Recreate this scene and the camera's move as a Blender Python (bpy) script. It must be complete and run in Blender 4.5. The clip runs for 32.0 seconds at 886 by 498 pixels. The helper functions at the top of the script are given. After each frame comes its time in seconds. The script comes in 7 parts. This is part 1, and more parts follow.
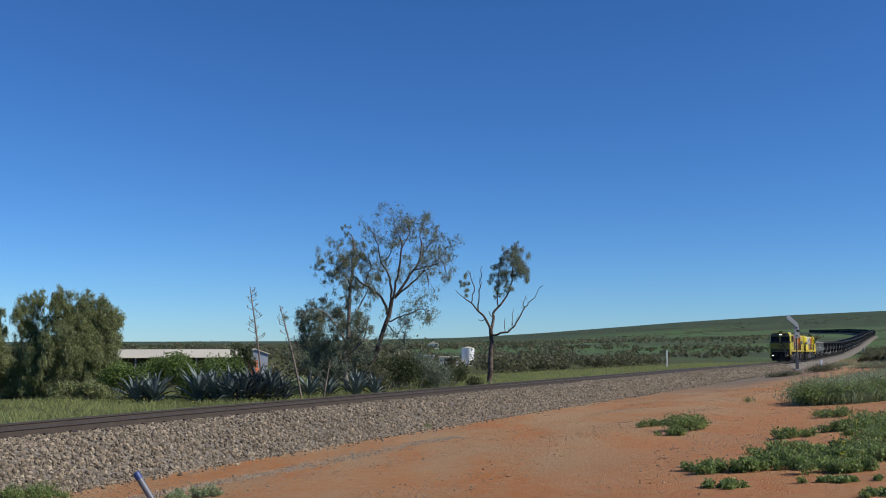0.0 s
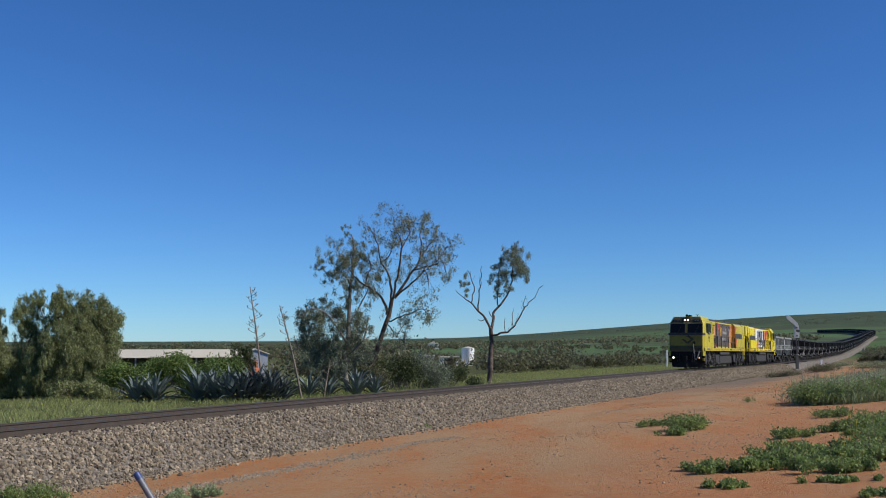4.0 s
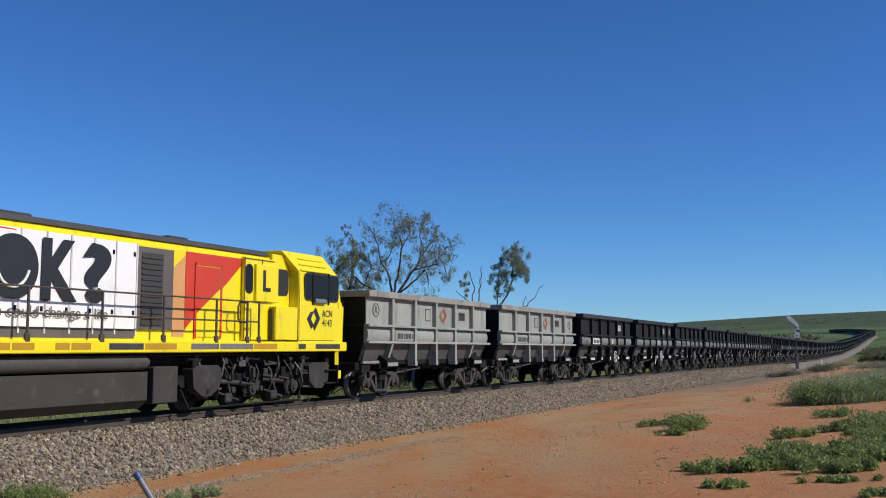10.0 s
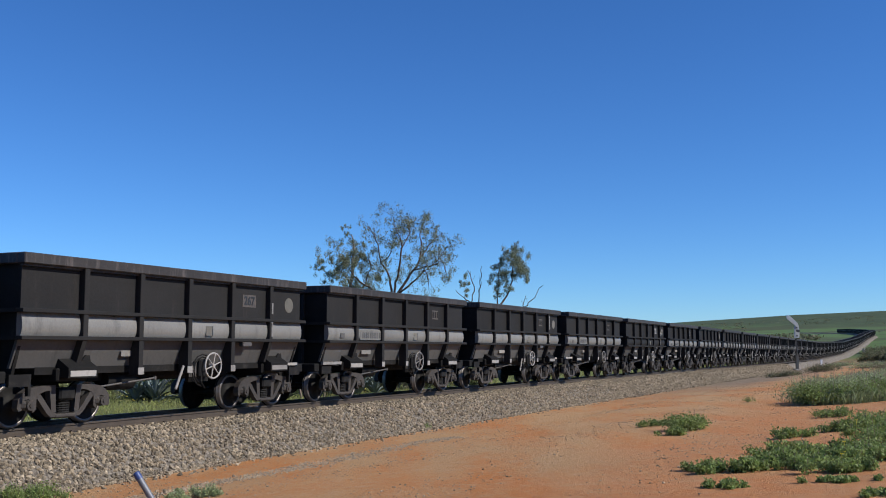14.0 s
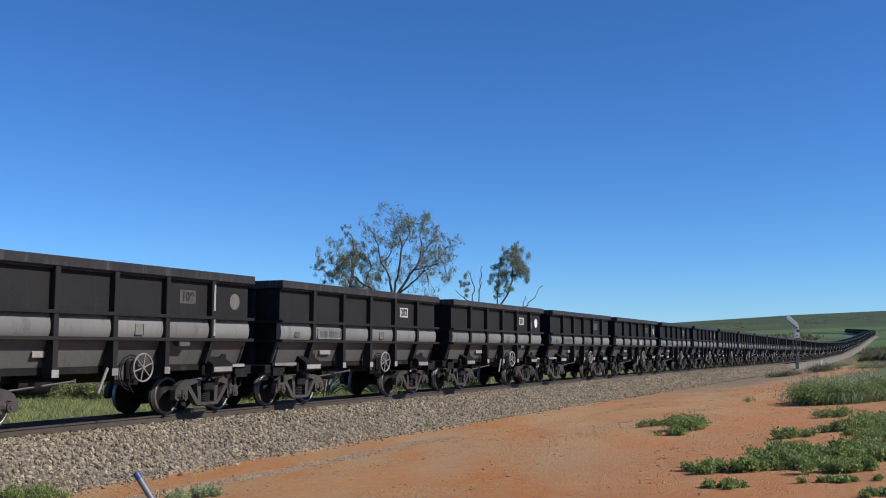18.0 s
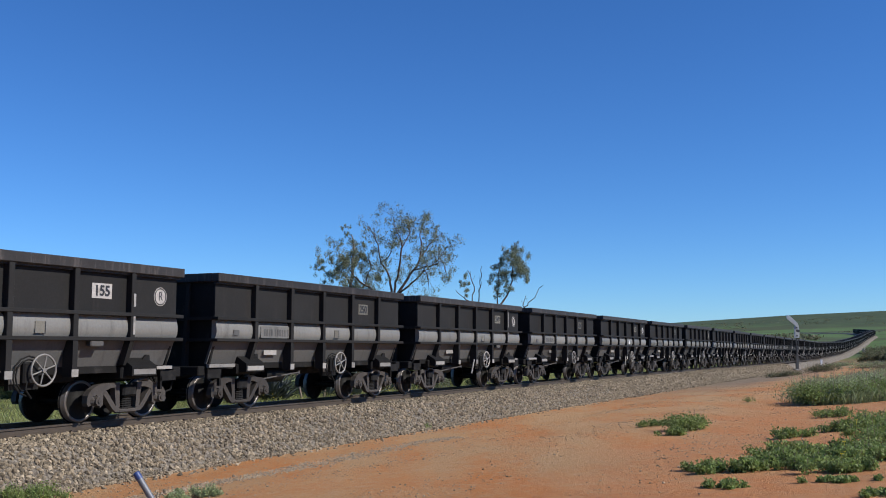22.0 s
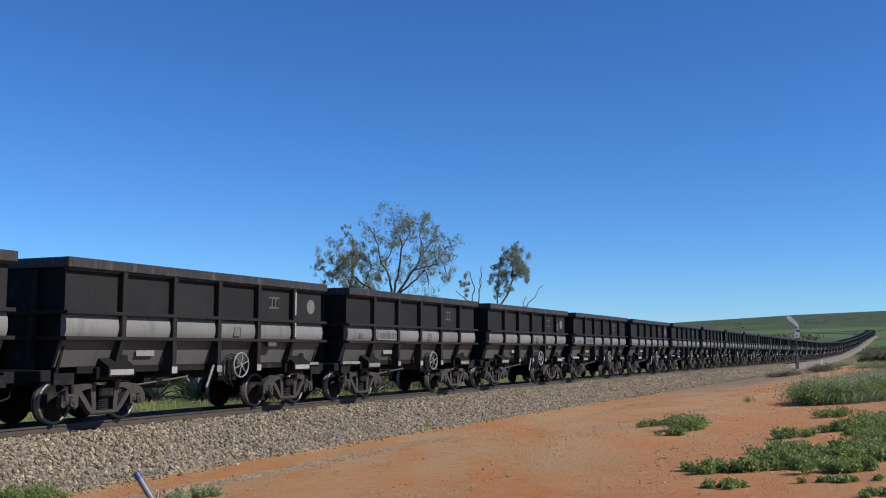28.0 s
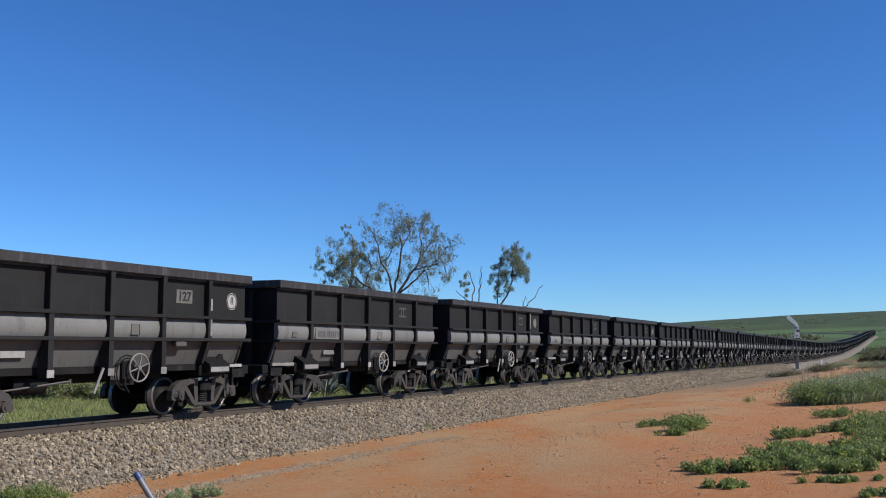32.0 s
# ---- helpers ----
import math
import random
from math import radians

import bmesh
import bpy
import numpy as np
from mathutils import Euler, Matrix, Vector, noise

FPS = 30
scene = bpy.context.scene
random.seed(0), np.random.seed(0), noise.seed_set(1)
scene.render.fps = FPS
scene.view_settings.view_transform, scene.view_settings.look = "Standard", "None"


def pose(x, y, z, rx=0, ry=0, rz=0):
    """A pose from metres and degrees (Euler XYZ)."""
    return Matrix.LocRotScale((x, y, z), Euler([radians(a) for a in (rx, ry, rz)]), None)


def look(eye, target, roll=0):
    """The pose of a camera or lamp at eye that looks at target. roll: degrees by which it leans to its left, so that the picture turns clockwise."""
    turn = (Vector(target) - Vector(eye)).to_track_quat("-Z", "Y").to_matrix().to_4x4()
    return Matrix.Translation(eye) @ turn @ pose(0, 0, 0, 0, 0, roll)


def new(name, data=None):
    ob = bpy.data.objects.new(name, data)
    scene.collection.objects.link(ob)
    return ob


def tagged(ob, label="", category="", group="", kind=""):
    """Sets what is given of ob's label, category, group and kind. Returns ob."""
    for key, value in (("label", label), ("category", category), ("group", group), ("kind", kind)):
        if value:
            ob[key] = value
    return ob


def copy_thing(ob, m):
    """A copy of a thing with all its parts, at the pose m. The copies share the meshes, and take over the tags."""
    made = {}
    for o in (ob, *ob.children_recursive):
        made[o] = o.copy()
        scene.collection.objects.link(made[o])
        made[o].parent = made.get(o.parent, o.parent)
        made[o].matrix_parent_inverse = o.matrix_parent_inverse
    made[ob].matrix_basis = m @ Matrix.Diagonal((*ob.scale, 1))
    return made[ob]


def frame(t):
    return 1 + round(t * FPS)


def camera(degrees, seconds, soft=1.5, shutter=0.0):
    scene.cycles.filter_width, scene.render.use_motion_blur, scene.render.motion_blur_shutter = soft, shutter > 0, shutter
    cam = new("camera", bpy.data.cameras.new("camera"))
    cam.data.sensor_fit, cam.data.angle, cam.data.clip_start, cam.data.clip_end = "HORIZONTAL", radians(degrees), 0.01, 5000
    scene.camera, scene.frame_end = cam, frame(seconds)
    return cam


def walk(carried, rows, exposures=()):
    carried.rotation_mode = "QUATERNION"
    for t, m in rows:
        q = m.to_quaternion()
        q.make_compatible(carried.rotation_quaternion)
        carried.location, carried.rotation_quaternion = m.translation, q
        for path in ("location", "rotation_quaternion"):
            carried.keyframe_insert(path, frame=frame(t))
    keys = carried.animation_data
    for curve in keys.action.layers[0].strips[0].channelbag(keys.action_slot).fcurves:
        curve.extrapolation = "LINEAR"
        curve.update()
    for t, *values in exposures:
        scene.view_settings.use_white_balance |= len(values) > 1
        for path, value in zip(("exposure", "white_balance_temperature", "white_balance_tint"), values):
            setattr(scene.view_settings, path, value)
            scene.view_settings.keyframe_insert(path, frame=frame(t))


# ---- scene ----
cam = camera(48.5098, 32.0, soft=1.0)
VIEW = pose(0, 0, 1.6, 90 + 5.481, 0, 0)
walk(cam, [(0.0, VIEW), (32.0, VIEW)], exposures=[(0.0, -0.08), (10.5, -0.08), (11.0, -0.02), (12.0, 0.12), (13.0, 0.18), (32.0, 0.18)])

# ---- world, sun ----
SUN_AZ, SUN_EL = 107.0, 38.0          # degrees from the way the camera faces, clockwise; over the horizon
world = bpy.data.worlds.new("sky")
scene.world = world
world.use_nodes = True
wn = world.node_tree.nodes
sky = wn.new("ShaderNodeTexSky")
sky.sky_type, sky.sun_disc = "NISHITA", False
sky.sun_elevation, sky.sun_rotation = radians(SUN_EL), radians(SUN_AZ)
sky.altitude, sky.air_density, sky.dust_density, sky.ozone_density = 0, 0.8, 0.0, 5.2
wn["Background"].inputs["Strength"].default_value = 0.1
vivid = wn.new("ShaderNodeHueSaturation")
vivid.inputs["Saturation"].default_value = 1.1
tint = wn.new("ShaderNodeMix")
tint.data_type, tint.blend_type = "RGBA", "MULTIPLY"
tint.inputs[0].default_value, tint.inputs[7].default_value = 1, (0.605, 0.89, 1.2, 1)
world.node_tree.links.new(sky.outputs[0], vivid.inputs["Color"])
world.node_tree.links.new(vivid.outputs[0], tint.inputs[6])
world.node_tree.links.new(tint.outputs[2], wn["Background"].inputs[0])
lamp = bpy.data.lights.new("sun", "SUN")
lamp.energy, lamp.angle, lamp.color = 4.8, radians(0.53), (1.0, 0.95, 0.87)
sun = new("sun", lamp)
sa, se = radians(SUN_AZ), radians(SUN_EL)
sun.matrix_world = look((60 * math.sin(sa) * math.cos(se), 60 * math.cos(sa) * math.cos(se), 60 * math.sin(se)), (0, 0, 0))

# ---- materials ----
PAINT = 0.79                   # brings the colours below to their true strength under this sun


def mat(name, col, rough=0.6, metal=0.0, vary=0.18, scale=3.0, grain=60.0, bump=0.15, dirt=None, dirt_amount=0.0,
        dirt_scale=1.2, rand=0.0, island=0.0, spec=0.5, second=None, streak=0.0):
    """A surface with variation at two scales, optional dirt of its own colour, and a shift from piece to piece."""
    m = bpy.data.materials.new(name)
    m.use_nodes = True
    nt = m.node_tree
    n, l = nt.nodes, nt.links
    p = n["Principled BSDF"]
    co = n.new("ShaderNodeTexCoord")
    big, small = n.new("ShaderNodeTexNoise"), n.new("ShaderNodeTexNoise")
    big.inputs["Scale"].default_value, big.inputs["Detail"].default_value = scale, 4
    small.inputs["Scale"].default_value, small.inputs["Detail"].default_value = grain, 3
    for t in (big, small):
        l.new(co.outputs["Object"], t.inputs["Vector"])
    add = n.new("ShaderNodeMath")
    add.operation = "ADD"
    l.new(big.outputs[0], add.inputs[0])
    l.new(small.outputs[0], add.inputs[1])
    level = n.new("ShaderNodeMapRange")
    level.inputs["From Min"].default_value, level.inputs["From Max"].default_value = 0.65, 1.35
    level.inputs["To Min"].default_value, level.inputs["To Max"].default_value = PAINT * (1 - vary), PAINT * (1 + vary)
    l.new(add.outputs[0], level.inputs[0])
    last = level.outputs[0]
    if rand or island:
        src = n.new("ShaderNodeObjectInfo" if rand else "ShaderNodeNewGeometry")
        r = n.new("ShaderNodeMapRange")
        a = rand or island
        r.inputs["To Min"].default_value, r.inputs["To Max"].default_value = 1 - a, 1 + a
        l.new(src.outputs["Random" if rand else "Random Per Island"], r.inputs[0])
        mul = n.new("ShaderNodeMath")
        mul.operation = "MULTIPLY"
        l.new(last, mul.inputs[0])
        l.new(r.outputs[0], mul.inputs[1])
        last = mul.outputs[0]
    base = n.new("ShaderNodeMix")
    base.data_type = "RGBA"
    base.inputs[6].default_value = (*col, 1)
    base.inputs[7].default_value = (*(second or col), 1)
    if second:
        if island:
            g = n.new("ShaderNodeNewGeometry")
            sq = n.new("ShaderNodeMath")
            sq.operation = "FRACT"
            tm = n.new("ShaderNodeMath")
            tm.operation = "MULTIPLY"
            tm.inputs[1].default_value = 7.31
            l.new(g.outputs["Random Per Island"], tm.inputs[0])
            l.new(tm.outputs[0], sq.inputs[0])
            l.new(sq.outputs[0], base.inputs[0])
        else:
            ms = n.new("ShaderNodeMapRange")
            ms.inputs["From Min"].default_value, ms.inputs["From Max"].default_value = 0.4, 0.6
            l.new(big.outputs[0], ms.inputs[0])
            l.new(ms.outputs[0], base.inputs[0])
    else:
        base.inputs[0].default_value = 0
    colour = base.outputs[2]
    if dirt:
        dn = n.new("ShaderNodeTexNoise")
        dn.inputs["Scale"].default_value, dn.inputs["Detail"].default_value, dn.inputs["Roughness"].default_value = dirt_scale, 6, 0.7
        if streak:
            mp = n.new("ShaderNodeMapping")
            mp.inputs["Scale"].default_value = (1, 1, streak)
            l.new(co.outputs["Object"], mp.inputs[0])
            l.new(mp.outputs[0], dn.inputs["Vector"])
        else:
            l.new(co.outputs["Object"], dn.inputs["Vector"])
        dr = n.new("ShaderNodeMapRange")
        dr.inputs["From Min"].default_value, dr.inputs["From Max"].default_value = 0.62 - dirt_amount * 0.4, 0.72 - dirt_amount * 0.1
        dr.inputs["To Max"].default_value = min(1.0, 0.35 + dirt_amount)
        l.new(dn.outputs[0], dr.inputs[0])
        dm = n.new("ShaderNodeMix")
        dm.data_type = "RGBA"
        dm.inputs[7].default_value = (*dirt, 1)
        l.new(dr.outputs[0], dm.inputs[0])
        l.new(colour, dm.inputs[6])
        colour = dm.outputs[2]
    tint = n.new("ShaderNodeMix")
    tint.data_type, tint.blend_type = "RGBA", "MULTIPLY"
    tint.inputs[0].default_value = 1
    l.new(colour, tint.inputs[6])
    l.new(last, tint.inputs[7])
    l.new(tint.outputs[2], p.inputs["Base Color"])
    p.inputs["Roughness"].default_value, p.inputs["Metallic"].default_value = rough, metal
    p.inputs["Specular IOR Level"].default_value = spec
    if bump:
        b = n.new("ShaderNodeBump")
        b.inputs["Strength"].default_value, b.inputs["Distance"].default_value = bump, 0.02
        l.new(small.outputs[0], b.inputs["Height"])
        l.new(b.outputs[0], p.inputs["Normal"])
    return m


def leaf_mat(name, col, second, island=0.35, glow=0.25):
    """Foliage: leaves vary one by one and let some light through."""
    m = mat(name, col, 0.55, 0, 0.2, 0.8, 9, 0, island=island, second=second, spec=0.3)
    n, l = m.node_tree.nodes, m.node_tree.links
    t, mix = n.new("ShaderNodeBsdfTranslucent"), n.new("ShaderNodeMixShader")
    mix.inputs[0].default_value = glow
    p = n["Principled BSDF"]
    l.new(p.inputs["Base Color"].links[0].from_socket, t.inputs[0])
    l.new(p.outputs[0], mix.inputs[1])
    l.new(t.outputs[0], mix.inputs[2])
    l.new(mix.outputs[0], n["Material Output"].inputs[0])
    return m


def lamp_mat(name, col, power):
    m = bpy.data.materials.new(name)
    m.use_nodes = True
    p = m.node_tree.nodes["Principled BSDF"]
    p.inputs["Base Color"].default_value = (*col, 1)
    p.inputs["Emission Color"].default_value = (*col, 1)
    p.inputs["Emission Strength"].default_value = power
    return m


def glass_mat(name, col, rough=0.05):
    m = bpy.data.materials.new(name)
    m.use_nodes = True
    p = m.node_tree.nodes["Principled BSDF"]
    p.inputs["Base Color"].default_value = (*col, 1)
    p.inputs["Roughness"].default_value = rough
    p.inputs["Specular IOR Level"].default_value = 0.1
    return m


RUST = (0.17, 0.075, 0.035)
DUST = (0.30, 0.19, 0.13)
M_yellow_old = mat("worn_yellow_paint", (0.62, 0.52, 0.03), 0.4, 0, 0.13, 1.2, 30, 0.04, (0.17, 0.13, 0.04), 0.26, 2.6, streak=0.3)
# grime, plus the shade of the cab's front worked into the yellow
M_nose = mat("grimy_shaded_yellow_paint", (0.30, 0.235, 0.02), 0.5, 0, 0.2, 1.5, 30, 0.05, (0.10, 0.075, 0.02), 0.4, 1.6)
M_yellow = mat("yellow_paint", (0.98, 0.80, 0.015), 0.32, 0, 0.06, 1.0, 30, 0.02, (0.42, 0.32, 0.06), 0.14, 3.2, streak=0.3)
M_amber = mat("amber_reflector", (0.55, 0.30, 0.015), 0.4, 0, 0.1, 3, 40, 0.03, (0.3, 0.2, 0.06), 0.15, 4)
M_gear = mat("dusty_grey_gear", (0.05, 0.046, 0.043), 0.55, 0.1, 0.3, 4, 40, 0.12, (0.13, 0.118, 0.105), 0.24, 3.5, spec=0.3)
M_pipe_grey = mat("dull_grey_pipe", (0.13, 0.12, 0.11), 0.5, 0.3, 0.3, 5, 40, 0.1, (0.04, 0.036, 0.033), 0.3, 5)
M_seam = mat("grime_seam", (0.07, 0.055, 0.02), 0.7, 0, 0.3, 5, 40, 0.05)
M_grey_rib = mat("grey_door_rib", (0.19, 0.165, 0.145), 0.5, 0, 0.2, 3, 40, 0.05, (0.07, 0.06, 0.055), 0.3, 4)
M_rail_paint = mat("brown_black_rail", (0.075, 0.058, 0.045), 0.55, 0.1, 0.25, 4, 40, 0.08, (0.16, 0.12, 0.09), 0.25, 5)
M_ochre = mat("ochre_paint", (0.60, 0.40, 0.02), 0.45, 0, 0.1, 1.5, 30, 0.03)
M_worn_white = mat("worn_white_paint", (0.50, 0.47, 0.44), 0.55, 0, 0.15, 4, 40, 0.03, (0.16, 0.14, 0.125), 0.35, 7)
M_fuel = mat("grimy_fuel_tank", (0.06, 0.055, 0.05), 0.6, 0, 0.2, 1.5, 30, 0.05, (0.17, 0.16, 0.15), 0.14, 2.4, spec=0.2)
M_soot_shade = mat("sooty_shaded_olive_paint", (0.085, 0.07, 0.02), 0.55, 0, 0.3, 2, 30, 0.06, (0.025, 0.022, 0.018), 0.35, 2.2)
M_grey_paint = mat("dusty_grey_paint", (0.135, 0.115, 0.102), 0.55, 0, 0.14, 1.5, 30, 0.04, (0.075, 0.062, 0.055), 0.25, 3, streak=0.25)
M_red = mat("red_paint", (0.66, 0.055, 0.025), 0.45, 0, 0.1, 1.5, 30, 0.03, (0.3, 0.1, 0.06), 0.12, 2)
M_orange = mat("orange_paint", (0.85, 0.20, 0.02), 0.45, 0, 0.1, 1.5, 30, 0.03)
M_peach = mat("peach_paint", (0.74, 0.36, 0.13), 0.5, 0, 0.1, 1.5, 30, 0.03, (0.4, 0.22, 0.1), 0.12, 2)
M_white = mat("white_paint", (0.97, 0.96, 0.94), 0.45, 0, 0.05, 1.5, 40, 0.02, (0.6, 0.55, 0.5), 0.06, 2.5)
M_letter = mat("black_lettering", (0.018, 0.02, 0.023), 0.5, 0, 0.1, 2, 40, 0.02)
M_logo_dark = mat("faded_black_mark", (0.06, 0.05, 0.02), 0.5, 0, 0.15, 2, 40, 0.02)
M_roof = mat("dark_roof_paint", (0.045, 0.042, 0.042), 0.6, 0, 0.25, 1.5, 30, 0.06, (0.14, 0.11, 0.09), 0.18, 2)
M_grille = mat("dark_grille", (0.05, 0.046, 0.042), 0.6, 0, 0.2, 4, 50, 0.1)
M_under = mat("grimy_gear_and_shade", (0.014, 0.0135, 0.013), 0.65, 0, 0.3, 3, 40, 0.15, (0.045, 0.041, 0.037), 0.2, 3, spec=0.15)
M_tank = mat("dusty_grey_tank", (0.075, 0.07, 0.065), 0.6, 0, 0.2, 1.5, 30, 0.05, (0.17, 0.15, 0.13), 0.2, 1.4, spec=0.25)
M_steel = mat("worn_steel", (0.30, 0.28, 0.27), 0.42, 0.7, 0.2, 4, 40, 0.08, RUST, 0.15, 4)
M_wheel = mat("dusty_wheel_steel", (0.045, 0.039, 0.036), 0.6, 0.2, 0.25, 4, 40, 0.1, (0.10, 0.085, 0.075), 0.22, 3, spec=0.25)
M_wheel_rim = mat("worn_wheel_rim", (0.20, 0.18, 0.165), 0.42, 0.6, 0.2, 5, 40, 0.05, RUST, 0.12, 5)
M_window = glass_mat("tinted_window", (0.014, 0.014, 0.015), 0.1)
M_rubber = mat("black_rubber", (0.02, 0.02, 0.02), 0.7, 0, 0.2, 4, 40, 0.05)
M_hose = mat("pale_hose", (0.42, 0.41, 0.40), 0.5, 0, 0.15, 4, 40, 0.05)
M_lamp = lamp_mat("headlight_glow", (1.0, 0.86, 0.7), 30)
M_lamp_dim = lamp_mat("ditch_light_glow", (1.0, 0.5, 0.2), 2.5)
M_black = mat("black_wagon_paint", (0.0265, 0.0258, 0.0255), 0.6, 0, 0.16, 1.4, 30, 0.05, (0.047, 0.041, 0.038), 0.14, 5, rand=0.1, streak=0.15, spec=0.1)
M_chord = mat("scuffed_black_steel", (0.040, 0.036, 0.034), 0.5, 0.1, 0.25, 3, 30, 0.1, (0.17, 0.145, 0.13), 0.24, 7, rand=0.2, streak=0.12, spec=0.3)
M_band = mat("dust_worn_grey_steel", (0.215, 0.21, 0.196), 0.45, 0.05, 0.14, 1.0, 24, 0.03, (0.09, 0.088, 0.083), 0.2, 4, rand=0.16, streak=0.14, spec=0.25)
M_low = mat("dusty_grey_hopper", (0.105, 0.103, 0.100), 0.5, 0, 0.14, 1.2, 20, 0.04, (0.05, 0.048, 0.046), 0.2, 4, rand=0.2, streak=0.14, spec=0.3)
M_dull_patch = mat("dust_dulled_patch", (0.30, 0.285, 0.265), 0.5, 0, 0.15, 4, 40, 0.03, (0.12, 0.11, 0.10), 0.25, 6, rand=0.3)
M_silver = mat("weathered_light_grey_paint", (0.355, 0.365, 0.33), 0.5, 0.0, 0.12, 1.2, 20, 0.05, (0.14, 0.13, 0.11), 0.2, 2.6, rand=0.1, streak=0.2, spec=0.3)
M_silver_top = mat("stained_light_grey_paint", (0.33, 0.325, 0.295), 0.55, 0.0, 0.15, 1.2, 20, 0.05, (0.10, 0.08, 0.062), 0.28, 3, streak=0.3, spec=0.3)
M_side_frame = mat("dusty_brown_grey_casting", (0.066, 0.058, 0.052), 0.6, 0.1, 0.25, 5, 40, 0.12, (0.035, 0.031, 0.028), 0.25, 4, rand=0.2, spec=0.3)
M_faded = mat("faded_brown_panel", (0.085, 0.073, 0.064), 0.6, 0, 0.25, 6, 60, 0.03, (0.04, 0.036, 0.033), 0.3, 8)
M_tan_panel = mat("weathered_tan_panel", (0.16, 0.15, 0.125), 0.6, 0, 0.2, 6, 60, 0.03, (0.075, 0.068, 0.06), 0.25, 8, rand=0.2)
M_mark = mat("white_marking", (0.72, 0.71, 0.70), 0.5, 0, 0.12, 3, 40, 0.02, (0.3, 0.27, 0.25), 0.12, 5, rand=0.1)
M_mark_old = mat("faded_marking", (0.20, 0.19, 0.18), 0.55, 0, 0.2, 6, 60, 0.02, (0.08, 0.075, 0.07), 0.3, 8, rand=0.3)
M_logo = mat("faded_brown_mark", (0.27, 0.085, 0.05), 0.55, 0, 0.2, 4, 40, 0.02)
M_logo_2 = mat("faded_ochre_mark", (0.30, 0.155, 0.07), 0.55, 0, 0.2, 4, 40, 0.02)
M_rail = mat("rusty_rail_steel", (0.078, 0.058, 0.042), 0.65, 0.1, 0.25, 6, 60, 0.1)
M_railtop = mat("worn_rail_top", (0.10, 0.085, 0.075), 0.42, 0.6, 0.15, 6, 60, 0.03)
M_sleeper = mat("dark_steel_sleeper", (0.06, 0.045, 0.038), 0.7, 0.2, 0.3, 5, 50, 0.12, rand=0.2)
M_stone = mat("grey_ballast_stone", (0.19, 0.145, 0.092), 0.85, 0, 0.2, 6, 90, 0.3, island=0.55, second=(0.345, 0.28, 0.195))
M_gravel = mat("pale_gravel", (0.30, 0.22, 0.14), 0.9, 0, 0.2, 6, 90, 0.2, island=0.4, second=(0.42, 0.34, 0.24))
M_bed = mat("ballast_bed", (0.13, 0.105, 0.08), 0.9, 0, 0.55, 14, 34, 1.0, second=(0.22, 0.19, 0.15))
M_bark = mat("red_brown_bark", (0.10, 0.062, 0.045), 0.8, 0, 0.35, 2.5, 22, 0.5, (0.36, 0.31, 0.27), 0.3, 2)
M_bark_pale = mat("pale_grey_bark", (0.28, 0.24, 0.205), 0.8, 0, 0.3, 2.5, 22, 0.4, (0.14, 0.10, 0.08), 0.3, 2)
M_twig = mat("dry_grey_twig", (0.24, 0.19, 0.15), 0.8, 0, 0.25, 4, 30, 0.2)
M_gum = leaf_mat("grey_green_gum_leaves", (0.24, 0.285, 0.19), (0.31, 0.335, 0.235), 0.4, 0.42)
M_dark_leaf = leaf_mat("dark_green_leaves", (0.075, 0.10, 0.036), (0.11, 0.13, 0.055), 0.4, 0.4)
M_tree_leaf = leaf_mat("olive_green_leaves", (0.30, 0.345, 0.14), (0.37, 0.385, 0.19), 0.4, 0.5)
M_shrub = leaf_mat("bright_green_shrub_leaves", (0.165, 0.25, 0.055), (0.21, 0.28, 0.08), 0.4, 0.4)
M_scrub = leaf_mat("grey_olive_scrub", (0.16, 0.185, 0.085), (0.22, 0.19, 0.115), 0.45, 0.45)
M_weed = leaf_mat("fresh_green_weed_leaves", (0.21, 0.30, 0.075), (0.31, 0.38, 0.14), 0.4, 0.42)
M_sage = leaf_mat("pale_sage_leaves", (0.46, 0.51, 0.30), (0.34, 0.42, 0.18), 0.4, 0.45)
M_grass = leaf_mat("green_grass", (0.40, 0.46, 0.13), (0.48, 0.48, 0.22), 0.4, 0.5)
M_dry = leaf_mat("dry_red_grass", (0.16, 0.10, 0.06), (0.14, 0.13, 0.05))
M_flower = leaf_mat("yellow_petals", (0.75, 0.6, 0.03), (0.8, 0.7, 0.1))
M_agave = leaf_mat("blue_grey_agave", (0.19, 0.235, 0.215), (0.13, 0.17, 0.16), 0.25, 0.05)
# the agave leaf again, darkened: shade is part of this colour
M_agave_dark = leaf_mat("shaded_agave", (0.085, 0.105, 0.105), (0.13, 0.155, 0.15), 0.3, 0.05)
M_pole = mat("galvanised_pole", (0.30, 0.30, 0.29), 0.5, 0.5, 0.15, 4, 40, 0.05, rand=0.05)
M_signal = mat("grey_signal_paint", (0.10, 0.10, 0.098), 0.55, 0.2, 0.2, 4, 40, 0.05)
M_board = mat("grey_white_board", (0.52, 0.53, 0.53), 0.5, 0, 0.1, 4, 40, 0.05)
M_sheet = mat("white_roof_sheet", (0.72, 0.65, 0.50), 0.5, 0, 0.08, 0.3, 6, 0.02)
M_zinc = mat("grey_zinc_wall", (0.50, 0.54, 0.60), 0.45, 0.3, 0.08, 0.3, 6, 0.02)
# for flat sheets at openings: the shade inside is put into the colour
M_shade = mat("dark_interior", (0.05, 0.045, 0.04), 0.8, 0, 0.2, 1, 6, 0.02)
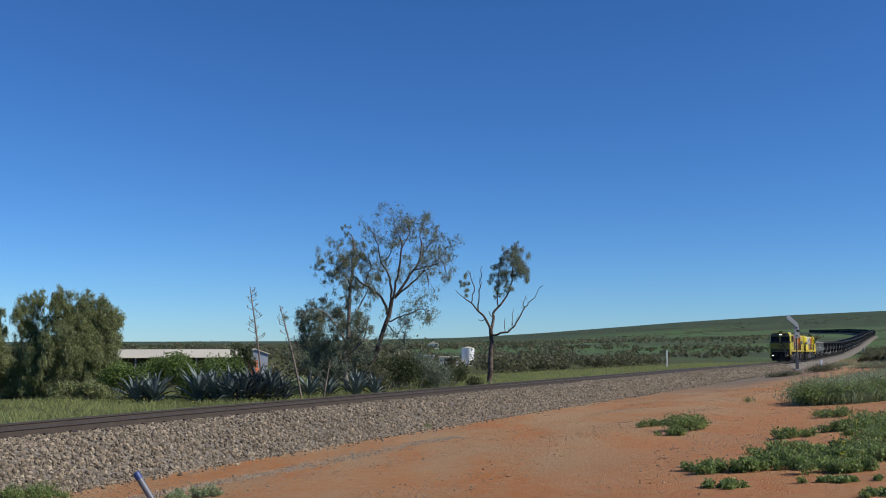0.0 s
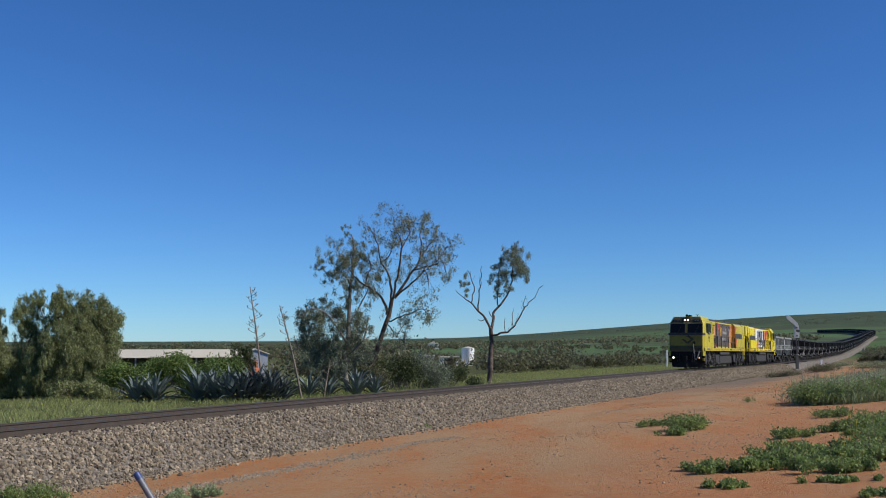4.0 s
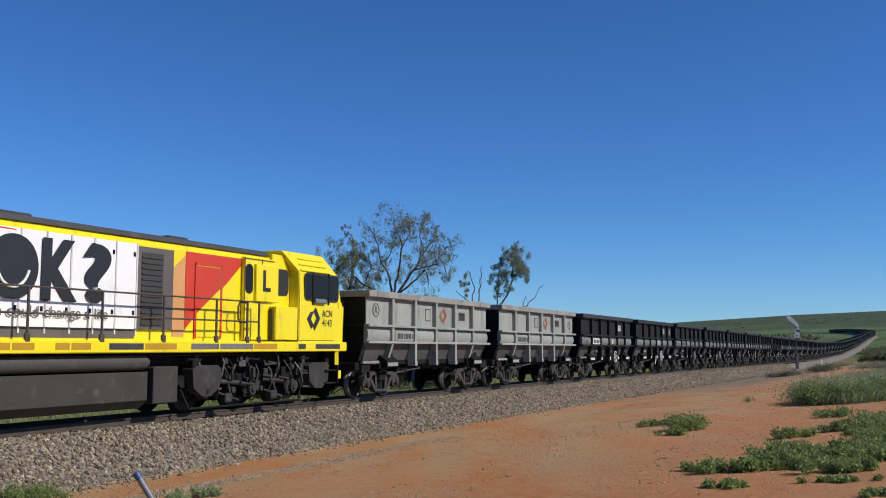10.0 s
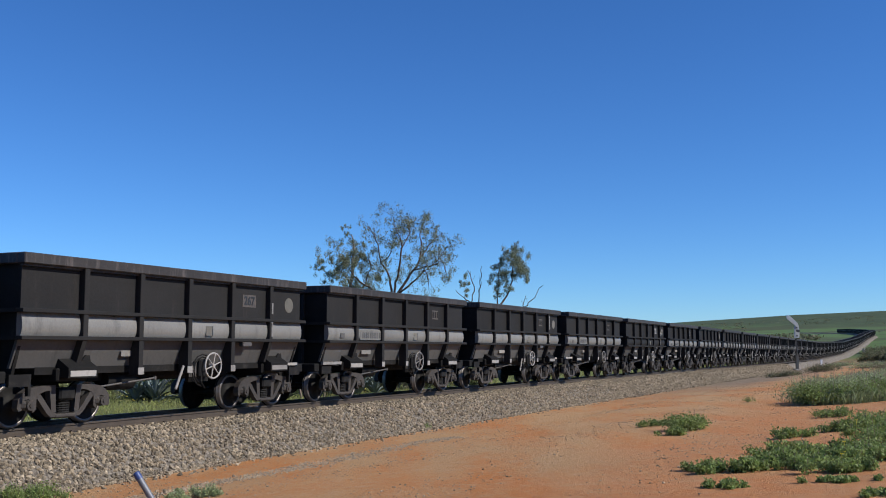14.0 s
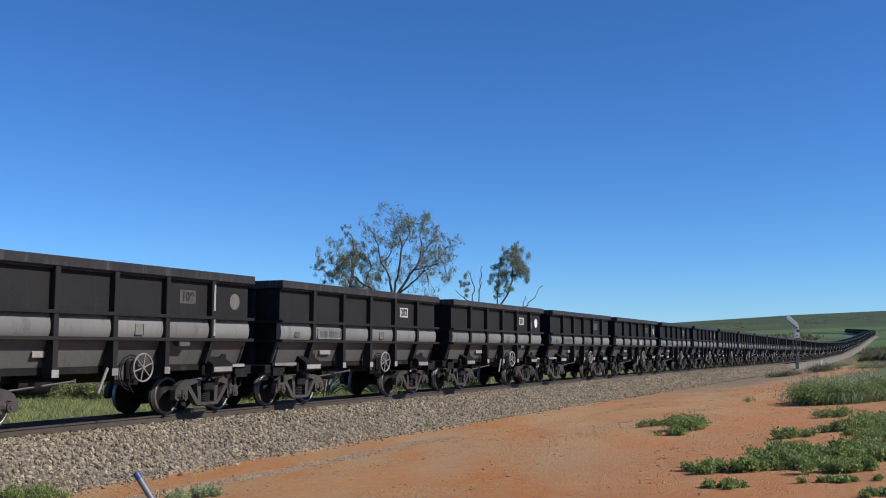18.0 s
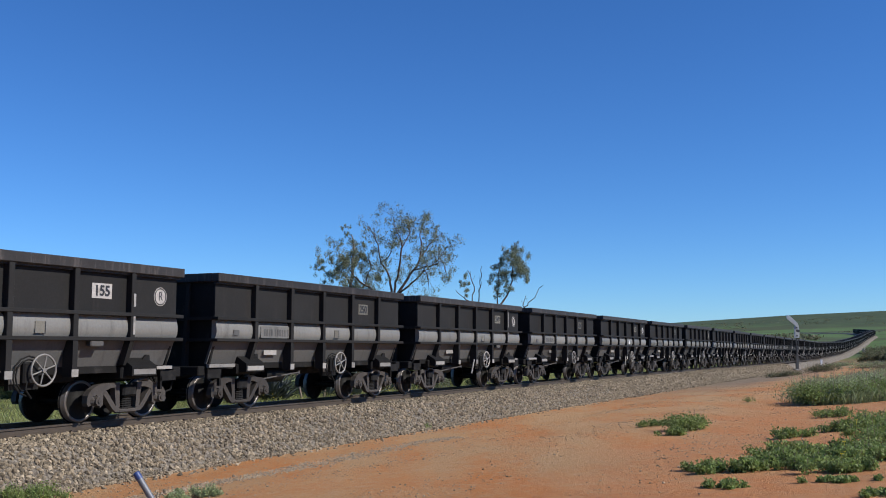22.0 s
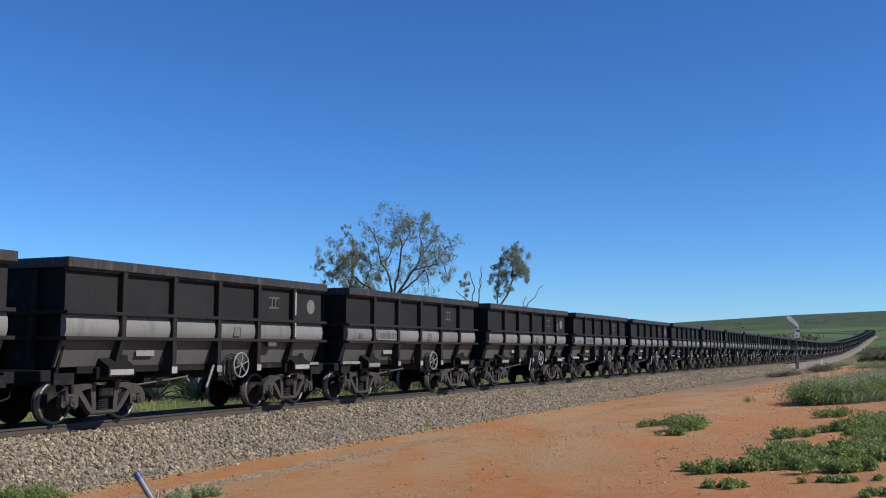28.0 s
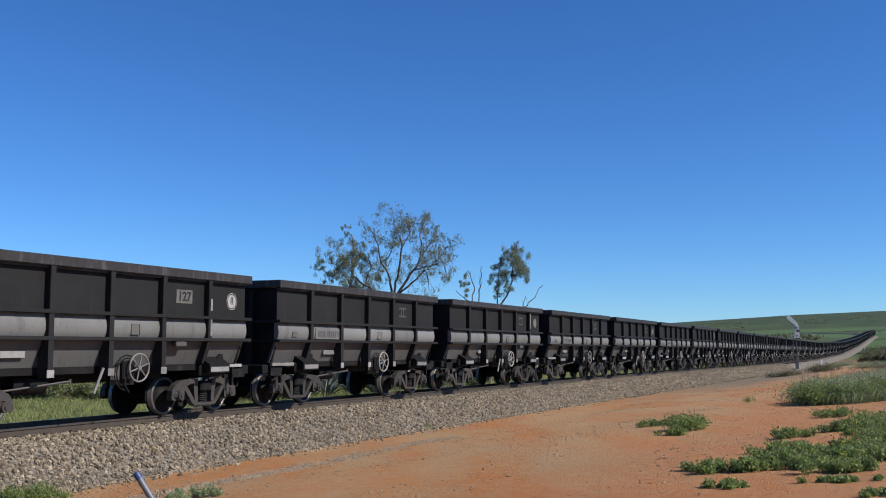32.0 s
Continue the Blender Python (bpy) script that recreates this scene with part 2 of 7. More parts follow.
M_pipe = mat("blue_grey_pipe_paint", (0.17, 0.175, 0.20), 0.5, 0.2, 0.25, 8, 60, 0.08, (0.30, 0.28, 0.26), 0.25, 9)
M_pipe_cap = mat("blue_cap", (0.03, 0.065, 0.22), 0.45, 0, 0.15, 8, 60, 0.05)
M_concrete = mat("pale_concrete", (0.42, 0.40, 0.37), 0.8, 0, 0.15, 3, 40, 0.1)
M_clay = mat("orange_sheeting", (0.55, 0.16, 0.06), 0.6, 0, 0.15, 1, 10, 0.02)


# ---- the railway line and the lie of the land ----
EYE = 1.6                      # the camera's height over the ground it stands on
PITCH = 5.481                  # degrees that it looks up
BEND_AT = (-40, 0, 40, 90, 160, 260, 380, 520, 600, 612, 650, 662, 1500)
BEND = (7.4e-04, 7.3e-04, -1.9e-04, -2.7e-04, 1.4e-04, -1e-05, -6e-05, 1e-04, 0, -2.0e-03, -2.0e-03, -2.3e-04, -2.3e-04)
RISE_AT = (-200, 0, 30, 60, 110, 180, 260, 360, 480, 620, 835, 1047, 1145, 1300)
RISE = (-0.007 + 0.6, -0.007, -0.189, -0.387, -0.836, -1.353, -1.183, 0.432, 3.116, 6.2, 9.9, 12.1, 13.4, 15.4)
STEP = 0.5
LINE_S = np.arange(-480, 1400, STEP)


def line_table():
    bend = np.interp(LINE_S, BEND_AT, BEND)
    bend[LINE_S < -40] = 0
    zero = int(480 / STEP)
    th = np.cumsum(bend) * STEP
    th = th - th[zero] + 0.4362832
    x = np.cumsum(np.sin(th)) * STEP
    y = np.cumsum(np.cos(th)) * STEP
    return th, x - x[zero] - 6.4418, y - y[zero] + 23.4943, np.interp(LINE_S, RISE_AT, RISE)


LINE_TH, LINE_X, LINE_Y, LINE_Z = line_table()


def on_line(s, u=0.0, w=0.0):
    """A point of the railway: s metres along it, u to the camera's side, w over the rail's top; and the heading."""
    th = np.interp(s, LINE_S, LINE_TH)
    return (np.interp(s, LINE_S, LINE_X) + u * np.cos(th), np.interp(s, LINE_S, LINE_Y) - u * np.sin(th),
            np.interp(s, LINE_S, LINE_Z) + w, th)


def smooth(a, b, v):
    t = np.clip((np.asarray(v, float) - a) / (b - a), 0, 1)
    return t * t * (3 - 2 * t)


def to_line(x, y):
    """s and u of points of the plan."""
    x, y = np.atleast_1d(x).astype(float), np.atleast_1d(y).astype(float)
    s, u = np.zeros(x.shape), np.zeros(x.shape)
    k = slice(None, None, 8)
    lx, ly, lt, ls = LINE_X[k], LINE_Y[k], LINE_TH[k], LINE_S[k]
    for i in range(0, len(x), 2000):
        dx, dy = x[i:i + 2000, None] - lx, y[i:i + 2000, None] - ly
        j = np.argmin(dx * dx + dy * dy, axis=1)
        n = np.arange(len(j))
        a, b, t = dx[n, j], dy[n, j], lt[j]
        s[i:i + 2000] = ls[j] + a * np.sin(t) + b * np.cos(t)
        u[i:i + 2000] = a * np.cos(t) - b * np.sin(t)
    return s, u


SIDE = (-60, -30, -12, -6, -2.6, 2.6, 5.0, 9.0, 15.8, 20, 30, 60)
SIDE_Z = (-1.6, -1.15, -0.95, -0.85, -0.9, -0.92, -0.78, -0.45, 0.0, 0.25, 0.5, 0.5)
SKY_AZ = (-1.2, -0.45, -0.16, 0.01, 0.1, 0.235, 0.34, 0.43, 0.6, 1.2)
SKY_EL = (-0.003, -0.003, -0.0012, 0.005, 0.0104, 0.0207, 0.027, 0.0305, 0.033, 0.03)


def land(x, y):
    """The ground's height."""
    x, y = np.atleast_1d(x).astype(float), np.atleast_1d(y).astype(float)
    s, u = to_line(x, y)
    r = np.hypot(x, y)
    az = np.arctan2(x, np.maximum(y, 1e-6))
    az = np.where(y < 0, np.sign(x) * 1.2, az)
    near = np.interp(s, LINE_S, LINE_Z) + np.interp(u, SIDE, SIDE_Z)
    near += 0.05 * np.sin(x * 0.9 + 1.3 * np.sin(y * 0.5)) * np.sin(y * 0.7) * smooth(3, 7, abs(u))
    el = np.interp(az, SKY_AZ, SKY_EL)
    rise = np.interp(r, (300, 450, 700, 1000, 1250, 1450, 1750, 1900), (0.0, 0.035, 0.13, 0.19, 0.25, 0.42, 0.9, 1.0))
    hill = (EYE + 1.6 + el * 1900) * rise + np.maximum(r - 1900, 0) * 0.006
    far = -1.6 + hill + 0.8 * np.sin(x / 90) * np.sin(y / 70) * smooth(150, 400, r) * (1 - smooth(900, 1500, r))
    k = smooth(28, 110 - 50 * smooth(400, 800, r), abs(u)) * smooth(40, 140, r)
    k = np.maximum(k, smooth(1120, 1260, r))
    return near * (1 - k) + far * k


# ---- building helpers ----


class Shape:
    """Vertices and faces of one part."""

    def __init__(self):
        self.v, self.f, self.s = [], [], []

    def add(self, verts, faces, soft=False):
        k = len(self.v)
        self.v += [tuple(p) for p in verts]
        self.f += [tuple(i + k for i in q) for q in faces]
        self.s += [soft] * len(faces)
        return self

    def box(self, x0, x1, y0, y1, z0, z1, c=0.0):
        x0, x1, y0, y1, z0, z1 = min(x0, x1), max(x0, x1), min(y0, y1), max(y0, y1), min(z0, z1), max(z0, z1)
        if not c:
            v = [(x, y, z) for x in (x0, x1) for y in (y0, y1) for z in (z0, z1)]
            return self.add(v, [(0, 1, 3, 2), (4, 6, 7, 5), (0, 4, 5, 1), (2, 3, 7, 6), (0, 2, 6, 4), (1, 5, 7, 3)])
        c = min(c, (x1 - x0) * 0.45, (y1 - y0) * 0.45, (z1 - z0) * 0.45)
        v, ids = [], {}
        for i, x in enumerate((x0, x1)):
            for j, y in enumerate((y0, y1)):
                for k, z in enumerate((z0, z1)):
                    a, b, d = c * (1 - 2 * i), c * (1 - 2 * j), c * (1 - 2 * k)
                    for ax, p in enumerate(((x, y + b, z + d), (x + a, y, z + d), (x + a, y + b, z))):
                        ids[i, j, k, ax] = len(v)
                        v.append(p)
        f = []
        for ax in range(3):
            for side in (0, 1):
                q = []
                for a, b in ((0, 0), (1, 0), (1, 1), (0, 1)):
                    key = [a, b]
                    key.insert(ax, side)
                    q.append(ids[(*key, ax)])
                flip = (side == 1) if ax != 1 else (side == 0)
                f.append(tuple(q) if flip else tuple(reversed(q)))
        for ax in range(3):
            o1, o2 = [a for a in range(3) if a != ax]
            for a in (0, 1):
                for b in (0, 1):
                    k0, k1 = [0, 0, 0], [0, 0, 0]
                    k0[o1] = k1[o1] = a
                    k0[o2] = k1[o2] = b
                    k1[ax] = 1
                    f.append((ids[(*k0, o1)], ids[(*k1, o1)], ids[(*k1, o2)], ids[(*k0, o2)]))
        for i in (0, 1):
            for j in (0, 1):
                for k in (0, 1):
                    f.append((ids[i, j, k, 0], ids[i, j, k, 1], ids[i, j, k, 2]))
        return self.add(v, f)

    def rod(self, a, b, r, r2=None, n=8, cap=True):
        a, b = Vector(a), Vector(b)
        r2 = r if r2 is None else r2
        w = (b - a).normalized()
        e = w.orthogonal().normalized()
        g = w.cross(e)
        v = []
        for p, q in ((a, r), (b, r2)):
            for i in range(n):
                t = 2 * math.pi * i / n
                v.append(p + (e * math.cos(t) + g * math.sin(t)) * q)
        self.add(v, [(i, (i + 1) % n, n + (i + 1) % n, n + i) for i in range(n)], True)
        if cap:
            self.add(v[:n], [tuple(reversed(range(n)))])
            self.add(v[n:], [tuple(range(n))])
        return self

    def tube(self, pts, r, n=6):
        for a, b in zip(pts, pts[1:]):
            self.rod(a, b, r, r, n)
        return self

    def slab(self, poly, y0, y1):
        """A polygon in x and z, thick from y0 to y1."""
        n = len(poly)
        v = [(x, y0, z) for x, z in poly] + [(x, y1, z) for x, z in poly]
        return self.add(v, [tuple(range(n)), tuple(reversed(range(n, 2 * n)))] +
                        [((i + 1) % n, i, n + i, n + (i + 1) % n) for i in range(n)])

    def bar(self, poly, x0, x1):
        """A section in y and z, drawn along x."""
        n = len(poly)
        v = [(x0, y, z) for y, z in poly] + [(x1, y, z) for y, z in poly]
        return self.add(v, [tuple(range(n)), tuple(reversed(range(n, 2 * n)))] +
                        [((i + 1) % n, i, n + i, n + (i + 1) % n) for i in range(n)])

    def ring(self, c, big, r, n=20, m=6):
        """A torus that stands across y."""
        v = []
        for i in range(n):
            t = 2 * math.pi * i / n
            for j in range(m):
                k = 2 * math.pi * j / m
                q = big + r * math.cos(k)
                v.append((c[0] + q * math.cos(t), c[1] + r * math.sin(k), c[2] + q * math.sin(t)))
        return self.add(v, [(i * m + j, ((i + 1) % n) * m + j, ((i + 1) % n) * m + (j + 1) % m, i * m + (j + 1) % m)
                            for i in range(n) for j in range(m)], True)

    def lathe(self, c, prof, n=24):
        """Turns (radius, y) pairs about an axle along y through c."""
        v = [(c[0] + r * math.cos(2 * math.pi * i / n), c[1] + y, c[2] + r * math.sin(2 * math.pi * i / n))
             for r, y in prof for i in range(n)]
        f = [(k * n + i, k * n + (i + 1) % n, (k + 1) * n + (i + 1) % n, (k + 1) * n + i)
             for k in range(len(prof) - 1) for i in range(n)]
        return self.add(v, f, True)

    def mesh(self, name, material):
        me = bpy.data.meshes.new(name)
        me.from_pydata(self.v, [], self.f)
        me.polygons.foreach_set("use_smooth", self.s)
        bm = bmesh.new()
        bm.from_mesh(me)
        bmesh.ops.recalc_face_normals(bm, faces=bm.faces)
        bm.to_mesh(me)
        bm.free()
        me.materials.append(material)
        return me


def part(name, shape, material, parent=None, label="", at=None):
    me = shape if isinstance(shape, bpy.types.Mesh) else shape.mesh(name, material)
    ob = new(name, me)
    ob.parent = parent
    if at is not None:
        ob.location = at
    if label:
        tagged(ob, label)
    return ob


def thing(name, label, category, group="", m=None):
    ob = new(name)
    ob.empty_display_size = 0.2
    tagged(ob, label, category, group)
    if m is not None:
        ob.matrix_basis = m
    return ob


def fast_mesh(name, verts, faces, material, soft=False):
    """A mesh from arrays; every face has as many corners."""
    me = bpy.data.meshes.new(name)
    verts, faces = np.asarray(verts, np.float32), np.asarray(faces, np.int32)
    k = faces.shape[1]
    me.vertices.add(len(verts))
    me.vertices.foreach_set("co", verts.ravel())
    me.loops.add(faces.size)
    me.loops.foreach_set("vertex_index", faces.ravel())
    me.polygons.add(len(faces))
    me.polygons.foreach_set("loop_start", np.arange(0, faces.size, k, dtype=np.int32))
    me.polygons.foreach_set("loop_total", np.full(len(faces), k, np.int32))
    me.polygons.foreach_set("use_smooth", np.full(len(faces), soft))
    me.update(calc_edges=True)
    me.materials.append(material)
    return me


def lettering(name, text, size, material, parent, m, label="", squeeze=1.0, depth=0.004, bold=0.0, fit=None):
    cu = bpy.data.curves.new(name, "FONT")
    cu.offset = bold
    cu.body, cu.size, cu.extrude, cu.align_x, cu.align_y = text, size, depth, "CENTER", "CENTER"
    tmp = bpy.data.objects.new(name, cu)
    scene.collection.objects.link(tmp)
    me = bpy.data.meshes.new_from_object(tmp.evaluated_get(bpy.context.evaluated_depsgraph_get()))
    bpy.data.objects.remove(tmp)
    bpy.data.curves.remove(cu)
    me.transform(Matrix.Diagonal((squeeze, 1, 1, 1)))
    if fit:
        xs, ys = [q.co.x for q in me.vertices], [q.co.y for q in me.vertices]
        me.transform(Matrix.Diagonal((fit[0] / (max(xs) - min(xs)), fit[1] / (max(ys) - min(ys)), 1, 1)) @ Matrix.Translation((-(max(xs) + min(xs)) / 2, -(max(ys) + min(ys)) / 2, 0)))
    me.materials.clear()
    me.materials.append(material)
    ob = part(name, me, material, parent, label)
    ob.matrix_basis = m
    return ob


def leaf_cloud(rng, centres, length, width, droop=0.0):
    """One pointed leaf at each centre, turned at random; droop 1 hangs it."""
    n = len(centres)
    d = rng.normal(size=(n, 3))
    d[:, 2] = d[:, 2] * (1 - droop) - droop * 1.6
    d /= np.linalg.norm(d, axis=1)[:, None]
    e = np.cross(d, rng.normal(size=(n, 3)))
    e /= np.linalg.norm(e, axis=1)[:, None] + 1e-9
    ln = (length * rng.uniform(0.6, 1.3, n))[:, None]
    wd = (width * rng.uniform(0.6, 1.3, n))[:, None]
    v = np.stack([centres - d * ln / 2, centres + e * wd / 2, centres + d * ln / 2, centres - e * wd / 2], axis=1)
    return v.reshape(-1, 3), np.arange(4 * n).reshape(-1, 4)


def clumps(rng, spots, n, fill=0.55):
    """n points in lumps (x, y, z, radius, flatness), most of them towards their skins."""
    spots = np.asarray(spots, float)
    w = spots[:, 3] ** 2
    pick = rng.choice(len(spots), n, p=w / w.sum())
    d = rng.normal(size=(n, 3))
    d /= np.linalg.norm(d, axis=1)[:, None]
    rad = rng.uniform(0, 1, n) ** (1 / (1 + 2 * fill)) * spots[pick, 3] * (1 + 0.12 * rng.normal(size=n))
    d *= rad[:, None]
    d[:, 2] *= spots[pick, 4]
    return spots[pick, :3] + d


# ---- the ground ----
def ground_sheet():
    az = np.radians(np.concatenate([np.arange(-180, -34, 5.0), np.arange(-34, 34.01, 0.25), np.arange(39, 180, 5.0)]))
    r = np.concatenate([[0.002, 0.4, 2, 4, 6], np.arange(8, 30, 0.35), 30 * 1.022 ** np.arange(0, 220)])
    r = r[r < 3600]
    a, q = np.meshgrid(az, r)
    x, y = (q * np.sin(a)).ravel(), (q * np.cos(a)).ravel() - 0.4
    z = land(x, y)
    n, m = len(az), len(r)
    i, j = np.meshgrid(np.arange(m - 1), np.arange(n), indexing="ij")
    k = (j + 1) % n
    faces = np.stack([i * n + j, i * n + k, (i + 1) * n + k, (i + 1) * n + j], axis=-1).reshape(-1, 4)[:, ::-1]
    v = np.column_stack([x, y, z])
    s, u = to_line(x, y)
    rr = np.hypot(x, y)
    wob = 0.8 * np.sin(x * 0.5) * np.sin(y * 0.37 + 1) + 0.5 * np.sin(x * 1.3 + y * 0.9)
    grass = np.maximum(smooth(-2.0, -4.2, u + wob * 0.5), 0.75 * smooth(14.6, 17.0, u + wob) * smooth(22, 30, y))
    grass = np.maximum(grass, smooth(9.5, 13, u + wob) * smooth(60, 110, s))
    far = smooth(140, 300, rr)
    ridge = smooth(1380, 1620, rr + 60 * np.sin(x / 80))
    ob = new("ground", fast_mesh("ground", v, faces, ground_material(), True))
    gravel = smooth(18, 55, s + 4 * wob) * smooth(10.5, 5.0, u + wob * 1.2) * smooth(0, 2, u) * (1 - far)
    loam = smooth(10.2, 13.0, u + wob * 0.7) * (1 - smooth(26, 45, y)) * 0.65
    for name, val in (("grass", grass), ("loam", loam), ("gravel", gravel), ("far", far), ("ridge", ridge)):
        at = ob.data.attributes.new(name, "FLOAT", "POINT")
        at.data.foreach_set("value", val.astype(np.float32))
    return tagged(ob, "red earth with gravel and green grass running out to low hills", "ground", kind="structure")


def ground_material():
    m = bpy.data.materials.new("red_earth_and_grass")
    m.use_nodes = True
    n, l = m.node_tree.nodes, m.node_tree.links
    p = n["Principled BSDF"]
    p.inputs["Roughness"].default_value, p.inputs["Specular IOR Level"].default_value = 0.95, 0.15
    co = n.new("ShaderNodeTexCoord")

    def noisy(scale, detail=5, rough=0.6, stretch=None):
        t = n.new("ShaderNodeTexNoise")
        t.inputs["Scale"].default_value, t.inputs["Detail"].default_value, t.inputs["Roughness"].default_value = scale, detail, rough
        if stretch:
            mp = n.new("ShaderNodeMapping")
            mp.inputs["Rotation"].default_value, mp.inputs["Scale"].default_value = (0, 0, stretch[0]), stretch[1]
            l.new(co.outputs["Object"], mp.inputs[0])
            l.new(mp.outputs[0], t.inputs["Vector"])
        else:
            l.new(co.outputs["Object"], t.inputs["Vector"])
        return t.outputs[0]

    def mixed(f, a, b, lo=0.4, hi=0.6):
        if lo is not None:
            r = n.new("ShaderNodeMapRange")
            r.inputs["From Min"].default_value, r.inputs["From Max"].default_value = lo, hi
            l.new(f, r.inputs[0])
            f = r.outputs[0]
        x = n.new("ShaderNodeMix")
        x.data_type = "RGBA"
        l.new(f, x.inputs[0])
        for sock, v in ((6, a), (7, b)):
            if isinstance(v, tuple):
                x.inputs[sock].default_value = (v[0] * PAINT, v[1] * PAINT, v[2] * PAINT, 1)
            else:
                l.new(v, x.inputs[sock])
        return x.outputs[2]

    red = mixed(noisy(0.22, 6, 0.65, (-0.44, (2.2, 0.6, 1))), (0.57, 0.225, 0.07), (0.55, 0.335, 0.165), 0.36, 0.58)
    red = mixed(noisy(3.0, 6, 0.75), red, (0.55, 0.34, 0.185), 0.50, 0.70)
    red = mixed(noisy(17, 5, 0.8), red, (0.20, 0.09, 0.05), 0.55, 0.70)
    red = mixed(noisy(42, 3, 0.8), red, (0.55, 0.44, 0.31), 0.60, 0.68)
    lm = n.new("ShaderNodeAttribute")
    lm.attribute_name = "loam"
    red = mixed(lm.outputs["Fac"], red, mixed(noisy(2.0, 6, 0.75), (0.57, 0.23, 0.088), (0.54, 0.295, 0.148), 0.45, 0.65), None)
    gv = n.new("ShaderNodeAttribute")
    gv.attribute_name = "gravel"
    red = mixed(gv.outputs["Fac"], red, mixed(noisy(30, 4, 0.8), (0.30, 0.235, 0.165), (0.17, 0.13, 0.095), 0.45, 0.65), None)
    green = mixed(noisy(0.8, 5, 0.7), (0.10, 0.13, 0.035), (0.16, 0.14, 0.06), 0.35, 0.65)
    green = mixed(noisy(9, 4, 0.8), green, (0.06, 0.075, 0.025), 0.45, 0.7)
    fields = mixed(noisy(0.0055, 3, 0.5, (0.5, (1, 2.4, 1))), (0.112, 0.19, 0.065), (0.085, 0.10, 0.05), 0.50, 0.58)
    fields = mixed(noisy(0.05, 6, 0.75), fields, (0.09, 0.105, 0.06), 0.5, 0.68)
    fields = mixed(noisy(0.4, 4, 0.7), fields, (0.06, 0.07, 0.04), 0.58, 0.75)
    g, f = n.new("ShaderNodeAttribute"), n.new("ShaderNodeAttribute")
    g.attribute_name, f.attribute_name = "grass", "far"
    edge = n.new("ShaderNodeMath")
    edge.operation = "MULTIPLY_ADD"
    edge.inputs[1].default_value, edge.inputs[2].default_value = 0.9, -0.45
    l.new(noisy(2.2, 5, 0.75), edge.inputs[0])
    tot = n.new("ShaderNodeMath")
    tot.operation = "ADD"
    l.new(edge.outputs[0], tot.inputs[0])
    l.new(g.outputs["Fac"], tot.inputs[1])
    c = mixed(tot.outputs[0], red, green, 0.4, 0.6)
    h = n.new("ShaderNodeAttribute")
    h.attribute_name = "ridge"
    fields = mixed(h.outputs["Fac"], fields, mixed(noisy(0.03, 5, 0.7), (0.062, 0.088, 0.048), (0.085, 0.115, 0.06)), None)
    c = mixed(f.outputs["Fac"], c, fields, None)
    l.new(c, p.inputs["Base Color"])
    b = n.new("ShaderNodeBump")
    b.inputs["Strength"].default_value, b.inputs["Distance"].default_value = 0.8, 0.06
    l.new(noisy(11, 6, 0.8), b.inputs["Height"])
    l.new(b.outputs[0], p.inputs["Normal"])
    return m


ground_sheet()


# ---- the railway line ----
def along(prof, s0, s1, step):
    """A strip of (u, w) pairs drawn along the railway."""
    s = np.arange(s0, s1 + step / 2, step)
    rows = []
    for u, w in prof:
        x, y, z, _ = on_line(s, u, w)
        rows.append(np.column_stack([x, y, z]))
    v = np.stack(rows, axis=1)
    k = len(prof)
    i, j = np.meshgrid(np.arange(len(s) - 1), np.arange(k - 1), indexing="ij")
    f = np.stack([i * k + j, i * k + j + 1, (i + 1) * k + j + 1, (i + 1) * k + j], axis=-1).reshape(-1, 4)
    return v.reshape(-1, 3), f


def ballast_bed():
    prof = [(-3.2, -1.15), (-2.7, -0.92), (-1.75, -0.25), (-0.9, -0.19), (0.9, -0.19), (1.7, -0.25), (2.65, -0.9), (3.2, -1.15)]
    v, f = along(prof, -460, 1250, 2.0)
    ob = new("ballast_bed", fast_mesh("ballast_bed", v, f[:, ::-1], M_bed, False))
    tagged(ob, "bank of crushed grey ballast stone under the rails", "ballast", kind="structure")


